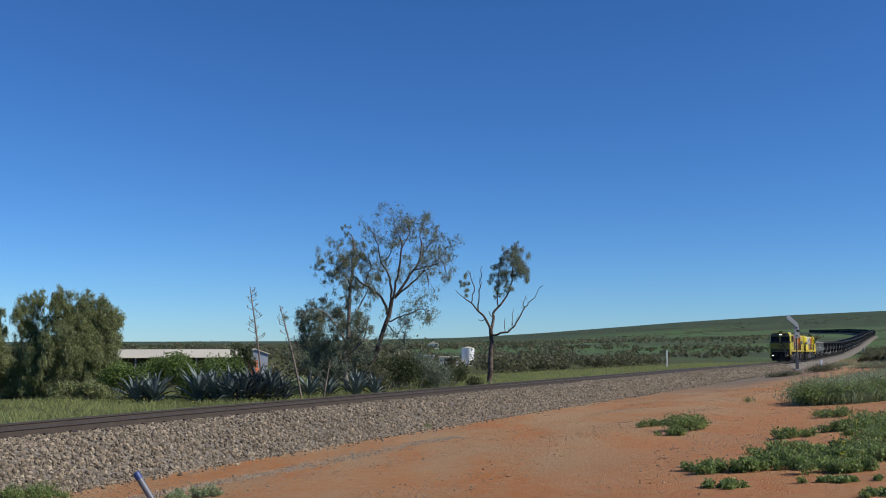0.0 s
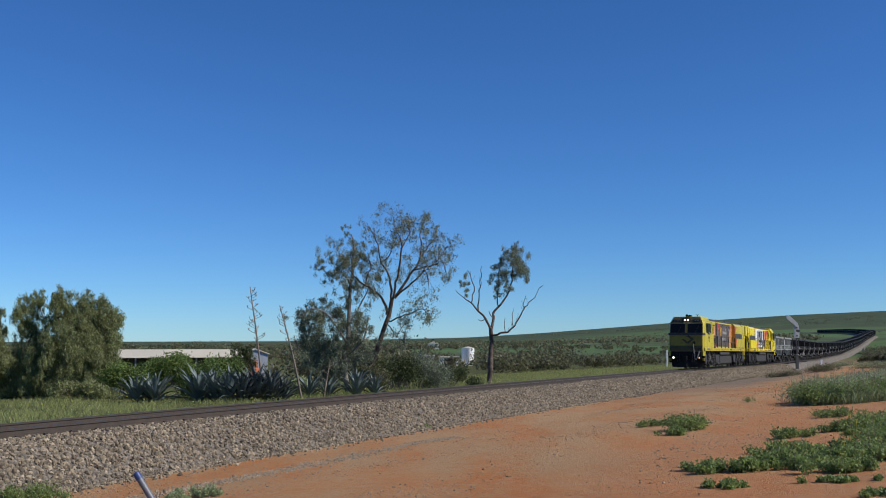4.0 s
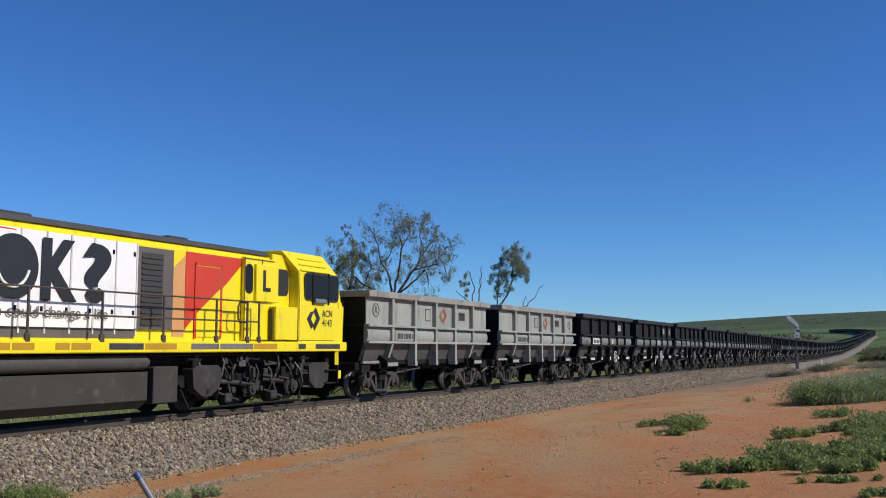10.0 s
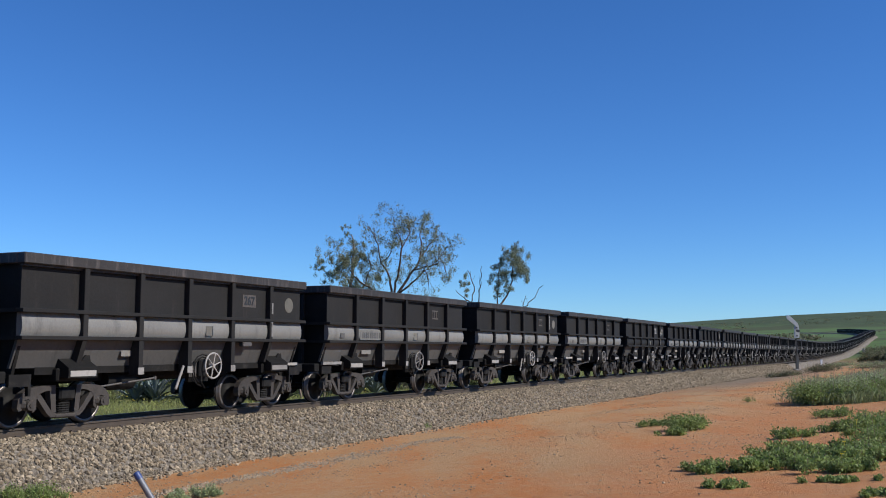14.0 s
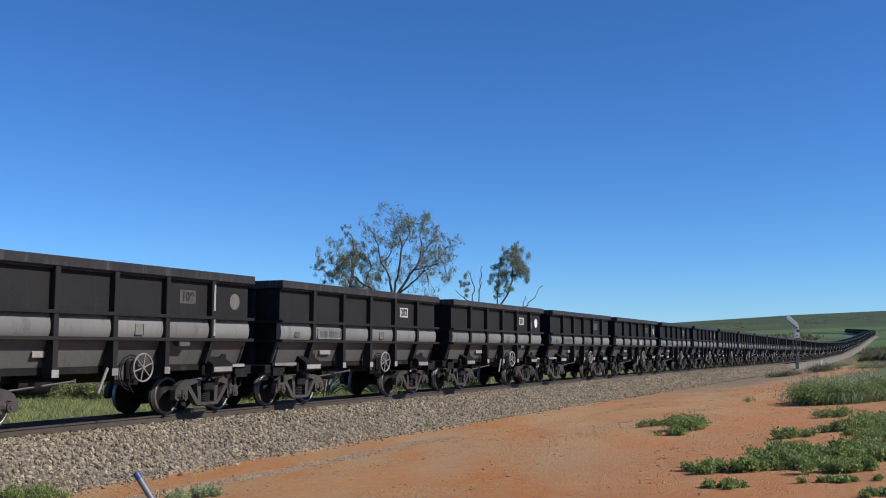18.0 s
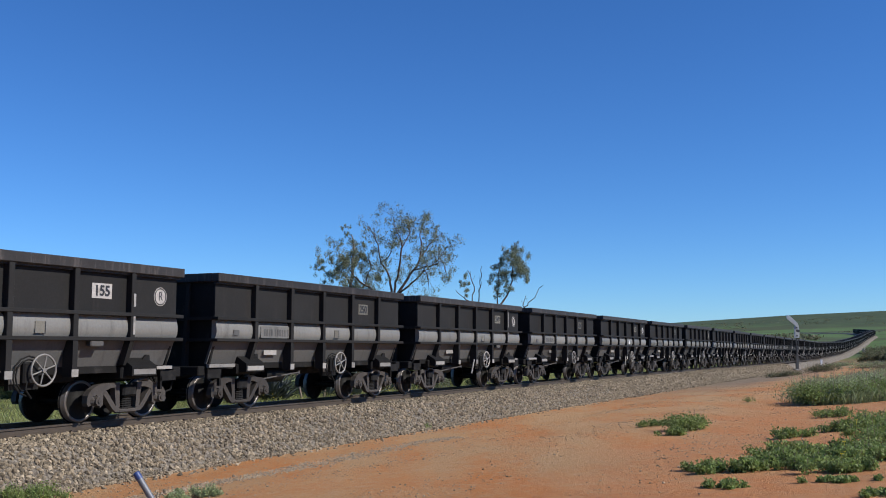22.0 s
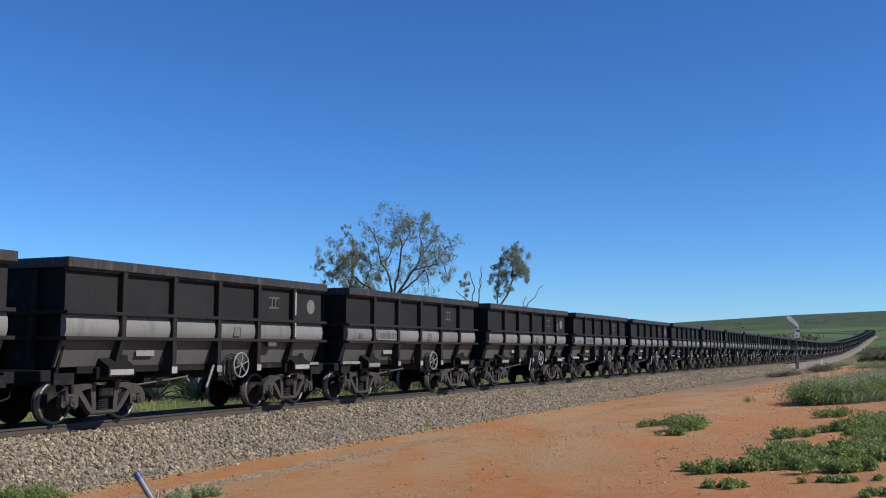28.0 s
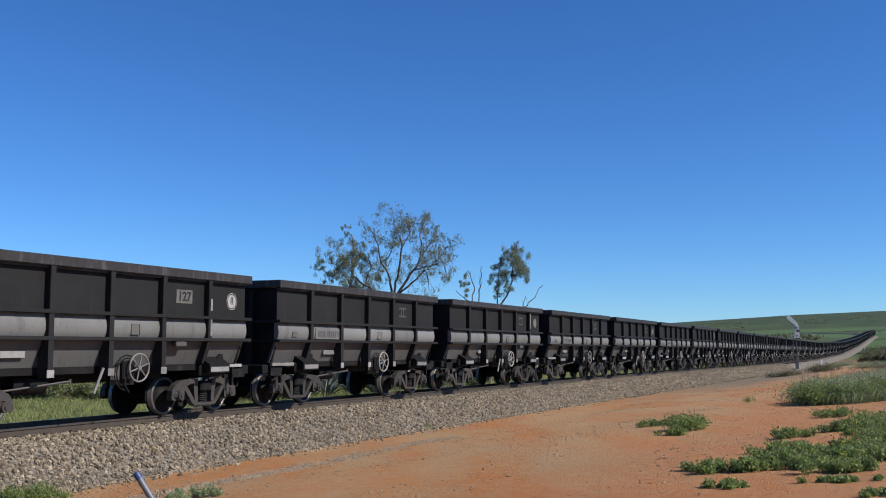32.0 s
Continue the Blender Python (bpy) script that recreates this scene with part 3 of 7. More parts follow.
def ballast_stones():
    rng = np.random.default_rng(5)
    phi = (1 + 5 ** 0.5) / 2
    ico = np.array([(-1, phi, 0), (1, phi, 0), (-1, -phi, 0), (1, -phi, 0), (0, -1, phi), (0, 1, phi), (0, -1, -phi), (0, 1, -phi),
                    (phi, 0, -1), (phi, 0, 1), (-phi, 0, -1), (-phi, 0, 1)]) / 1.9
    tri = np.array([(0, 11, 5), (0, 5, 1), (0, 1, 7), (0, 7, 10), (0, 10, 11), (1, 5, 9), (5, 11, 4), (11, 10, 2), (10, 7, 6), (7, 1, 8),
                    (3, 9, 4), (3, 4, 2), (3, 2, 6), (3, 6, 8), (3, 8, 9), (4, 9, 5), (2, 4, 11), (6, 2, 10), (8, 6, 7), (9, 8, 1)])
    near, far = 27000, 44000
    n = near + far
    s = np.concatenate([-13 + 43 * rng.uniform(0, 1, near) ** 1.2, 30 + 85 * rng.uniform(0, 1, far) ** 1.25])
    u = rng.uniform(0.62, 2.95, n)
    over = rng.uniform(0, 1, n) < 0.02
    u[over] = 2.8 + 0.7 * rng.uniform(0, 1, over.sum()) ** 2
    size = rng.uniform(0.022, 0.05, n) * (1 + 0.5 * (s > 30) + 0.3 * (s > 60))
    x, y, z, _ = on_line(s, u)
    w = np.interp(u, [0.6, 0.9, 1.7, 2.65, 3.2], [-0.19, -0.19, -0.25, -0.9, -1.15])
    zz = np.maximum(z + w, land(x, y)) + size * 0.25
    q = rng.normal(size=(n, 4))
    q /= np.linalg.norm(q, axis=1)[:, None]
    a, b, c, d = q.T
    rot = np.stack([np.stack([1 - 2 * (c * c + d * d), 2 * (b * c - a * d), 2 * (b * d + a * c)], -1),
                    np.stack([2 * (b * c + a * d), 1 - 2 * (b * b + d * d), 2 * (c * d - a * b)], -1),
                    np.stack([2 * (b * d - a * c), 2 * (c * d + a * b), 1 - 2 * (b * b + c * c)], -1)], 1)
    octa = np.array([(1, 0, 0), (-1, 0, 0), (0, 1, 0), (0, -1, 0), (0, 0, 1), (0, 0, -1)]) * 1.05
    side8 = np.array([(0, 2, 4), (2, 1, 4), (1, 3, 4), (3, 0, 4), (2, 0, 5), (1, 2, 5), (3, 1, 5), (0, 3, 5)])
    place = np.column_stack([x, y, zz])[:, None, :]
    parts, faces, k = [], [], 0
    for a, b, form, sides in ((0, near, ico, tri), (near, n, octa, side8)):
        m, c = b - a, len(form)
        base = form[None] * rng.uniform(0.65, 1.35, (m, c, 1)) * size[a:b, None, None] * rng.uniform(0.6, 1.25, (m, 1, 3))
        parts.append((np.einsum("nij,nkj->nki", rot[a:b], base) + place[a:b]).reshape(-1, 3))
        faces.append((sides[None] + k + c * np.arange(m)[:, None, None]).reshape(-1, 3))
        k += m * c
    v, f = np.concatenate(parts), np.concatenate(faces)
    ob = new("ballast_stones", fast_mesh("ballast_stones", v.reshape(-1, 3), f.reshape(-1, 3), M_stone))
    tagged(ob, "loose crushed grey stones on the ballast slope", "stones", kind="stuff")


def railway():
    track = thing("railway_track", "single railway track with rusty brown rails on dark steel sleepers", "railway")
    tagged(track, kind="structure")
    for u0 in (0.555, -0.555):
        web = [(-0.065, -0.165), (0.065, -0.165), (0.065, -0.15), (0.012, -0.13), (0.012, -0.045), (0.036, -0.035), (0.036, -0.004)]
        web += [(-0.036, -0.004), (-0.036, -0.035), (-0.012, -0.045), (-0.012, -0.13), (-0.065, -0.15), (-0.065, -0.165)]
        v, f = along([(u0 + a, b) for a, b in web], -460, 1250, 2.0)
        rail = new("rail", fast_mesh("rail", v, f, M_rail))
        rail.parent = track
        v, f = along([(u0 - 0.034, -0.004), (u0 - 0.03, 0.0), (u0 + 0.03, 0.0), (u0 + 0.034, -0.004)], -460, 1250, 2.0)
        top = new("rail_head", fast_mesh("rail_head", v, f[:, ::-1], M_railtop))
        top.parent = rail
    sl = Shape().bar([(-0.11, -0.3), (0.11, -0.3), (0.075, -0.17), (-0.075, -0.17)], -1.1, 1.1)
    for sx in (-0.555, 0.555):
        for e in (-0.11, 0.11):
            sl.box(sx + e - 0.03, sx + e + 0.03, -0.05, 0.05, -0.17, -0.125, 0.01)
    me = sl.mesh("sleeper", M_sleeper)
    for k in range(260):
        s = -20 + 0.68 * k
        x, y, z, th = on_line(s)
        ob = new("sleeper", me)
        ob.parent = track
        ob.matrix_basis = pose(float(x), float(y), float(z), 0, 0, -math.degrees(float(th)))
    return track


def loose_gravel():
    """Small stones strewn over the red earth of the track beside the line."""
    rng = np.random.default_rng(6)
    n = 52000
    s, u = -12 + 60 * rng.uniform(0, 1, n) ** 1.3, rng.uniform(2.9, 14.5, n)
    streak = rng.uniform(0, 1, n) < 0.1
    u[streak] = 5.15 + rng.normal(size=streak.sum()) * 0.22 + 0.1 * np.sin(s[streak])
    s[streak] = -9 + 14 * rng.uniform(0, 1, streak.sum()) ** 1.5
    x, y, _, _ = on_line(s, u)
    keep = (np.sin(s * 0.35 + 2 * np.sin(u * 1.1)) + 0.9 * np.sin(u * 2.1 + 0.4) + rng.normal(size=n) * 0.7 > 0.2) & (y > 6) | streak
    x, y = x[keep], y[keep]
    n = len(x)
    r = 0.005 + 0.017 * rng.uniform(0, 1, n) ** 6 + 0.012 * streak[keep] * rng.uniform(0, 1, n)
    oct = np.array([(1, 0, 0), (0, 1, 0), (-1, 0, 0), (0, -1, 0), (0, 0, 0.8), (0, 0, -0.8)])
    tri = np.array([(0, 1, 4), (1, 2, 4), (2, 3, 4), (3, 0, 4), (1, 0, 5), (2, 1, 5), (3, 2, 5), (0, 3, 5)])
    v = oct[None] * r[:, None, None] * rng.uniform(0.6, 1.4, (n, 6, 1)) + np.column_stack([x, y, land(x, y) + r * 0.3])[:, None, :]
    f = tri[None] + 6 * np.arange(n)[:, None, None]
    ob = new("loose_gravel", fast_mesh("loose_gravel", v.reshape(-1, 3), f.reshape(-1, 3), M_gravel))
    tagged(ob, "small pale stones strewn over the red earth", "gravel", kind="stuff")


ballast_bed()
loose_gravel()
ballast_stones()
railway()


# ---- trees and plants ----
def rest(x, y, sink=0.03):
    return float(land(x, y)[0]) - sink


def limb(shape, rng, pts, r0, r1, n=8, jag=0.02):
    """A bent, tapering limb through the given points."""
    pts = [Vector(p) for p in pts]
    fine = []
    for i in range(len(pts) - 1):
        a, b = pts[max(i - 1, 0)], pts[i]
        c, d = pts[i + 1], pts[min(i + 2, len(pts) - 1)]
        for t in (0, 0.33, 0.67):
            q = 0.5 * ((2 * b) + (c - a) * t + (2 * a - 5 * b + 4 * c - d) * t * t + (3 * b - a - 3 * c + d) * t ** 3)
            fine.append(q + Vector(rng.normal(size=3) * jag * (b - c).length))
    fine.append(pts[-1])
    k = len(fine) - 1
    for i in range(k):
        ra, rb = r0 + (r1 - r0) * i / k, r0 + (r1 - r0) * (i + 1) / k
        shape.rod(fine[i], fine[i + 1], ra, rb, n, cap=(i == k - 1))
    return fine


def twigs(shape, rng, start, way, length, r, depth, tips, spread=0.7, lift=0.15):
    """Branches that fork again and again; their ends are kept in tips."""
    way = Vector(way).normalized()
    p = Vector(start)
    q = p + way * length * 0.5 + Vector(rng.normal(size=3) * length * 0.06)
    e = q + (way + Vector(rng.normal(size=3) * 0.22) + Vector((0, 0, lift))).normalized() * length * 0.5
    shape.rod(p, q, r, r * 0.8, 5, False)
    shape.rod(q, e, r * 0.8, r * 0.55, 5, False)
    if depth == 0:
        tips.append(e)
        tips.append(q)
        return
    for _ in range(2 + int(rng.uniform() < 0.5)):
        w = way + Vector(rng.normal(size=3) * spread) + Vector((0, 0, lift))
        twigs(shape, rng, e if rng.uniform() < 0.7 else q, w, length * rng.uniform(0.6, 0.85), r * 0.55, depth - 1, tips, spread, lift)


def gum_tree():
    """The large leaning gum with an open crown over a dense leafy lower stem."""
    rng = np.random.default_rng(11)
    t = thing("gum_tree", "large gum tree with leaning red-brown trunk and open grey-green crown", "tree",
              m=pose(-4.7, 56.0, rest(-4.7, 56.0)))
    k = 0.0309

    def p(x, z, y=0.0):
        return ((x - 640) * k, y, (690 - z) * k)

    def q(x, z, y=0.0):
        return Vector(p(x, z, y))
    trunk = Shape()
    limb(trunk, rng, [p(640, 694), p(655, 650), p(672, 612), p(688, 566), p(698, 520)], 0.17, 0.11, 10)
    part("trunk", trunk, M_bark, t)
    tips = []
    boughs = (([q(697, 524), q(695, 492, 0.3), q(686, 465, 0.5), q(676, 450, 0.6), q(671, 425, 0.8), q(663, 402, 1.0), q(650, 380, 1.2)], 0.075, 0.3),
              ([q(676, 450, 0.6), q(688, 444, 0.4), q(696, 430, 0.3), q(701, 412, 0.2)], 0.035, 0.5),
              ([q(700, 518), q(706, 490, -0.4), q(712, 460, -0.7), q(717, 432, -0.9), q(716, 415, -1), q(706, 394, -1.1), q(702, 372, -1.2)], 0.075, 0.35),
              ([q(716, 432, -0.9), q(724, 414, -0.7), q(732, 398, -0.5), q(728, 378, -0.4)], 0.04, 0.4),
              ([q(703, 518), q(722, 490, 0.4), q(738, 465, 0.7), q(748, 445, 0.9), q(752, 415, 1.0), q(749, 396, 1.1), q(756, 374, 1.2)], 0.09, 0.3),
              ([q(748, 445, 0.9), q(760, 425, 1.2), q(775, 405, 1.5), q(792, 392, 1.7)], 0.05, 0.4),
              ([q(738, 465, 0.7), q(755, 461, 0.2), q(775, 458, -0.2), q(790, 452, -0.4), q(797, 470, -0.5)], 0.05, 0.35),
              ([q(772, 458, -0.1), q(786, 440, 0.2), q(800, 422, 0.4)], 0.035, 0.3),
              ([q(708, 512), q(735, 492, -0.8), q(752, 478, -1.2), q(760, 470, -1.4), q(766, 494, -1.5)], 0.06, 0.3),
              ([q(690, 548), q(684, 526, -0.4), q(668, 508, -0.8), q(652, 497, -1.1), q(637, 486, -1.4), q(624, 468, -1.6), q(612, 446, -1.8)], 0.085, 0.4),
              ([q(652, 497, -1.1), q(655, 480, -1.2), q(662, 462, -1.2), q(656, 446, -1.2)], 0.035, 0.4),
              ([q(692, 562), q(714, 553, -0.8), q(735, 546, -1.2), q(755, 540, -1.4), q(766, 550, -1.5)], 0.045, 0.25),
              ([q(688, 566), q(700, 575, -0.5), q(708, 590, -0.8), q(718, 572, -1.0)], 0.03, 0.4))
    for b, r, bare in boughs:
        sh = Shape()
        ends = limb(sh, rng, b, r, 0.016, 7, 0.03)
        n = len(ends)
        for i in range(int(n * bare), n):
            w = (ends[min(i + 1, n - 1)] - ends[max(i - 1, 0)]).normalized()
            twigs(sh, rng, ends[i], w + Vector(rng.normal(size=3) * 0.9), rng.uniform(0.3, 0.6), 0.012, 2, tips, 0.8, 0.0)
        part("bough", sh, M_bark, t)
    spots = [(*(v + Vector(rng.normal(size=3) * 0.1) - Vector((0, 0, 0.08))), rng.uniform(0.14, 0.3), 1.3) for v in tips if rng.uniform() < 0.5]
    for x, z, y, r in ((742, 388, 0.4, 0.75), (733, 400, 0, 0.5), (757, 392, 0.9, 0.6), (772, 378, 1.2, 0.55), (780, 392, 1.4, 0.45), (716, 380, -1, 0.55), (725, 366, -0.6, 0.4),
                       (702, 376, -1.1, 0.3), (640, 370, 1.2, 0.25), (665, 362, 1, 0.3), (800, 410, 0.8, 0.4), (804, 432, 0.4, 0.4), (800, 452, 0, 0.35), (784, 442, 0.2, 0.4),
                       (768, 445, 0.3, 0.4), (738, 452, 0.4, 0.45), (758, 474, -1.3, 0.3), (712, 488, -0.3, 0.5), (700, 480, 0.2, 0.35), (682, 488, 0, 0.45), (664, 482, -1, 0.45), (652, 470, -1.2, 0.45),
                       (658, 502, -1, 0.45), (640, 505, -1.2, 0.5), (676, 508, -0.6, 0.35), (662, 455, -1.1, 0.35), (726, 525, -0.9, 0.45), (742, 520, -1.2, 0.45), (752, 532, -1.4, 0.4),
                       (762, 548, -1.5, 0.35), (738, 552, -1.3, 0.35), (718, 572, -1, 0.3), (690, 575, -0.4, 0.4), (678, 545, -0.5, 0.45), (660, 540, -0.5, 0.5), (650, 560, -0.3, 0.5), (690, 590, -0.4, 0.4)):
        for _ in range(5):
            spots.append((*(q(x, z, y) + Vector(rng.normal(size=3) * r * 0.55)), r * rng.uniform(0.35, 0.65), 1.15))
    v, f = leaf_cloud(rng, clumps(rng, spots, 25000, 0.0), 0.14, 0.026, 0.6)
    part("crown", fast_mesh("crown", v, f, M_gum), None, t)


def second_gum():
    """The thinner gum with a pale stem and dense low foliage beside it."""
    rng = np.random.default_rng(12)
    x0, y0 = -5.4, 55.0
    t = thing("gum_tree", "bushy gum tree with pale stem and dense drooping dark leaves", "tree", m=pose(x0, y0, rest(x0, y0)))
    k = 0.0316

    def p(x, z, y=0.0):
        return ((x - 618) * k, y, (692 - z) * k)
    trunk = Shape()
    limb(trunk, rng, [p(622, 694), p(616, 640), p(622, 575), p(626, 500), p(630, 445), p(626, 412)], 0.17, 0.03, 9)
    part("trunk", trunk, M_bark_pale, t)
    tips = []
    for b in ([p(618, 600), p(590, 560, -0.5), p(560, 545, -0.8), p(545, 560, -0.9)], [p(616, 640), p(575, 610, 0.6), p(548, 600, 0.8)],
              [p(620, 580), p(645, 530, 0.5), p(660, 495, 0.7)], [p(624, 500), p(610, 480, -0.5), p(598, 486, -0.7)],
              [p(617, 630), p(650, 600, -0.7), p(660, 560, -0.9)], [p(627, 480), p(642, 440, 0.5)]):
        sh = Shape()
        ends = limb(sh, rng, b, 0.07, 0.02, 6)
        for e in ends[2:]:
            twigs(sh, rng, e, rng.normal(size=3), 0.5, 0.015, 2, tips, 0.8, 0.0)
        part("bough", sh, M_bark_pale, t)
    spots = [(*v, rng.uniform(0.1, 0.24), 1.3) for v in tips if rng.uniform() < 0.7]
    for x, z, y, r in ((560, 552, -0.7, 0.5), (548, 590, 0.6, 0.5), (575, 580, -0.4, 0.75), (600, 610, -0.6, 0.8), (570, 625, 0.2, 0.7),
                       (590, 545, 0, 0.6), (640, 560, 0.2, 0.6), (655, 600, -0.4, 0.6), (630, 625, -0.5, 0.6), (605, 650, -0.7, 0.7),
                       (606, 476, -0.5, 0.45), (630, 432, 0, 0.42), (597, 490, -0.8, 0.35), (645, 455, 0.4, 0.4), (632, 500, 0, 0.4), (576, 462, -0.4, 0.35), (570, 474, -0.3, 0.25), (588, 452, -0.2, 0.35), (600, 424, 0, 0.25), (612, 405, 0, 0.2), (622, 414, 0, 0.22),
                       (615, 520, -0.2, 0.5), (622, 460, 0.2, 0.4), (560, 600, 0.4, 0.8), (580, 640, 0.3, 0.8), (555, 560, -0.5, 0.6), (600, 580, 0.5, 0.9), (630, 590, 0.6, 0.8), (640, 640, 0.5, 0.7), (560, 640, -0.4, 0.6), (645, 500, 0.6, 0.4), (655, 640, -0.5, 0.6), (550, 570, 0.2, 0.45), (590, 660, 0, 0.6)):
        for _ in range(9):
            spots.append((*(Vector(p(x, z, y)) + Vector(rng.normal(size=3) * r * 0.72)), r * rng.uniform(0.3, 0.7), 1.2))
    v, f = leaf_cloud(rng, clumps(rng, spots, 46000, 0.0), 0.16, 0.034, 0.55)
    part("crown", fast_mesh("crown", v, f, M_gum), None, t)


def bare_tree():
    """The half-dead tree: bare limbs and one leafy tuft."""
    rng = np.random.default_rng(13)
    x0, y0 = 3.5, 72.5
    t = thing("half_dead_tree", "half-dead tree with bare pale limbs and one tuft of leaves", "tree", m=pose(x0, y0, rest(x0, y0)))
    k = 0.0417

    def p(x, z, y=0.0):
        return ((x - 868) * k, y, (674 - z) * k)
    trunk = Shape()
    limb(trunk, rng, [p(865, 676), p(867, 640), p(869, 605), p(868, 578)], 0.20, 0.14, 12)
    part("trunk", trunk, M_bark, t)
    tips = []
    for b, r, tw in (([p(868, 582), p(858, 560), p(845, 547), p(832, 533), p(822, 526), p(807, 512)], 0.115, 1),
                     ([p(847, 548), p(848, 520, 0.4), p(850, 495, 0.6), p(853, 468, 0.6)], 0.06, 1),
                     ([p(834, 535), p(839, 512, -0.4), p(834, 495, -0.6), p(827, 478, -0.7)], 0.05, 2),
                     ([p(869, 582), p(873, 560, 0.2), p(877, 546, 0.3), p(891, 532, 0.3), p(901, 514, 0.4), p(908, 494, 0.4), p(906, 470, 0.4), p(908, 448, 0.4)], 0.13, 0),
                     ([p(873, 562, 0.2), p(868, 555, 0.1), p(865, 548, 0)], 0.05, 0),
                     ([p(882, 540, 0.3), p(880, 520, 0.3), p(883, 498, 0.3), p(886, 470, 0.3)], 0.06, 0),
                     ([p(868, 592), p(880, 588, -0.3), p(898, 585, -0.4), p(909, 574, -0.5), p(918, 560, -0.5), p(926, 545, -0.5), p(936, 534, -0.5), p(960, 504, -0.6)], 0.1, 1),
                     ([p(926, 545, -0.5), p(926, 535, -0.3), p(930, 522, -0.2)], 0.045, 1), ([p(907, 576, -0.5), p(905, 562, -0.4), p(908, 548, -0.4)], 0.035, 1),
                     ([p(893, 586, -0.4), p(892, 574, -0.3), p(893, 560, -0.3)], 0.03, 0), ([p(858, 562), p(852, 566, 0.2), p(846, 563, 0.3)], 0.04, 0)):
        sh = Shape()
        ends = limb(sh, rng, b, r * 0.85, 0.018, 8, 0.04)
        for e in ends[3:]:
            for _ in range(tw):
                if rng.uniform() < 0.35:
                    twigs(sh, rng, e, (rng.normal() * 0.5, rng.normal() * 0.4, 0.9), rng.uniform(0.25, 0.6), 0.014, 0, tips, 0.5, 0.2)
        part("bough", sh, M_bark, t)
    spots = []
    for x, z, r in ((912, 444, 0.55), (922, 456, 0.5), (904, 452, 0.5), (920, 476, 0.6), (928, 488, 0.45), (910, 466, 0.6), (905, 490, 0.55), (882, 470, 0.4), (886, 456, 0.35),
                    (879, 490, 0.4), (886, 497, 0.35), (876, 512, 0.35), (890, 514, 0.3), (893, 482, 0.4), (900, 505, 0.3), (914, 436, 0.3), (898, 445, 0.3)):
        for _ in range(8):
            spots.append((*(Vector(p(x, z, 0.3 + rng.normal() * 0.4)) + Vector(rng.normal(size=3) * r * 0.6)), r * rng.uniform(0.35, 0.7), 1.3))
    for x, z, r in ((822, 490, 0.3), (819, 500, 0.3), (825, 510, 0.3), (823, 522, 0.2), (828, 500, 0.25)):
        for _ in range(4):
            spots.append((*(Vector(p(x, z, -0.5)) + Vector(rng.normal(size=3) * r * 0.6)), r * 0.6, 1.3))
    v, f = leaf_cloud(rng, clumps(rng, spots, 12500, 0.0), 0.18, 0.036, 0.6)
    part("crown", fast_mesh("crown", v, f, M_gum), None, t)


def bushy_tree(seed, x0, y0, lumps, n, label, material, leaf=0.15):
    """A tree whose leaves reach the ground: stems and a lumpy crown. lumps: x, z, y, radius in metres from its foot."""
    rng = np.random.default_rng(seed)
    t = thing("leafy_tree", label, "tree", "bushy trees beyond the line", m=pose(x0, y0, rest(x0, y0)))
    stems = Shape()
    spots = []
    for x, z, y, r in lumps:
        limb(stems, rng, [(x * 0.15, y * 0.2, 0), (x * 0.6, y * 0.5, z * 0.4), (x, y, z)], 0.09, 0.02, 6, 0.05)
        for _ in range(70):
            d = rng.normal(size=3)
            d *= rng.uniform(0.35, 1.15) / np.linalg.norm(d)
            spots.append((x + d[0] * r * 0.95, y + d[1] * r * 0.9, max(0.15, z + d[2] * r * 1.35), r * rng.uniform(0.12, 0.34), 1.5))
    part("trunk", stems, M_bark, t)
    v, f = leaf_cloud(rng, clumps(rng, spots, int(n * 1.9), 0.1), leaf * 1.25, leaf * 0.2, 0.75)
    part("crown", fast_mesh("crown", v, f, material), None, t)
    return t


def shrub(name, seed, x0, y0, w, h, n, material, label, leaf=0.1, group=""):
    rng = np.random.default_rng(seed)
    t = thing(name, label, "shrub", group, pose(x0, y0, rest(x0, y0)))
    spots, stems = [], Shape()
    for _ in range(max(5, int(9 * w / max(h, 0.3)))):
        x, y = rng.uniform(-0.5, 0.5) * w, rng.uniform(-0.4, 0.4) * w * 0.7
        z = h * rng.uniform(0.25, 0.75) * (1 - 0.5 * (2 * x / w) ** 2)
        r = h * rng.uniform(0.2, 0.36)
        spots.append((x, y, max(z, r * 0.6), r, 0.9))
        stems.rod((x * 0.3, y * 0.3, 0), (x, y, z), 0.012 + h * 0.006, 0.006, 5, False)
    tagged(part("undergrowth", stems, M_twig, t), kind="stuff")
    v, f = leaf_cloud(rng, clumps(rng, spots, n), leaf, leaf * 0.5, 0.1)
    part("foliage", fast_mesh("foliage", v, f, material), None, t)
    return t


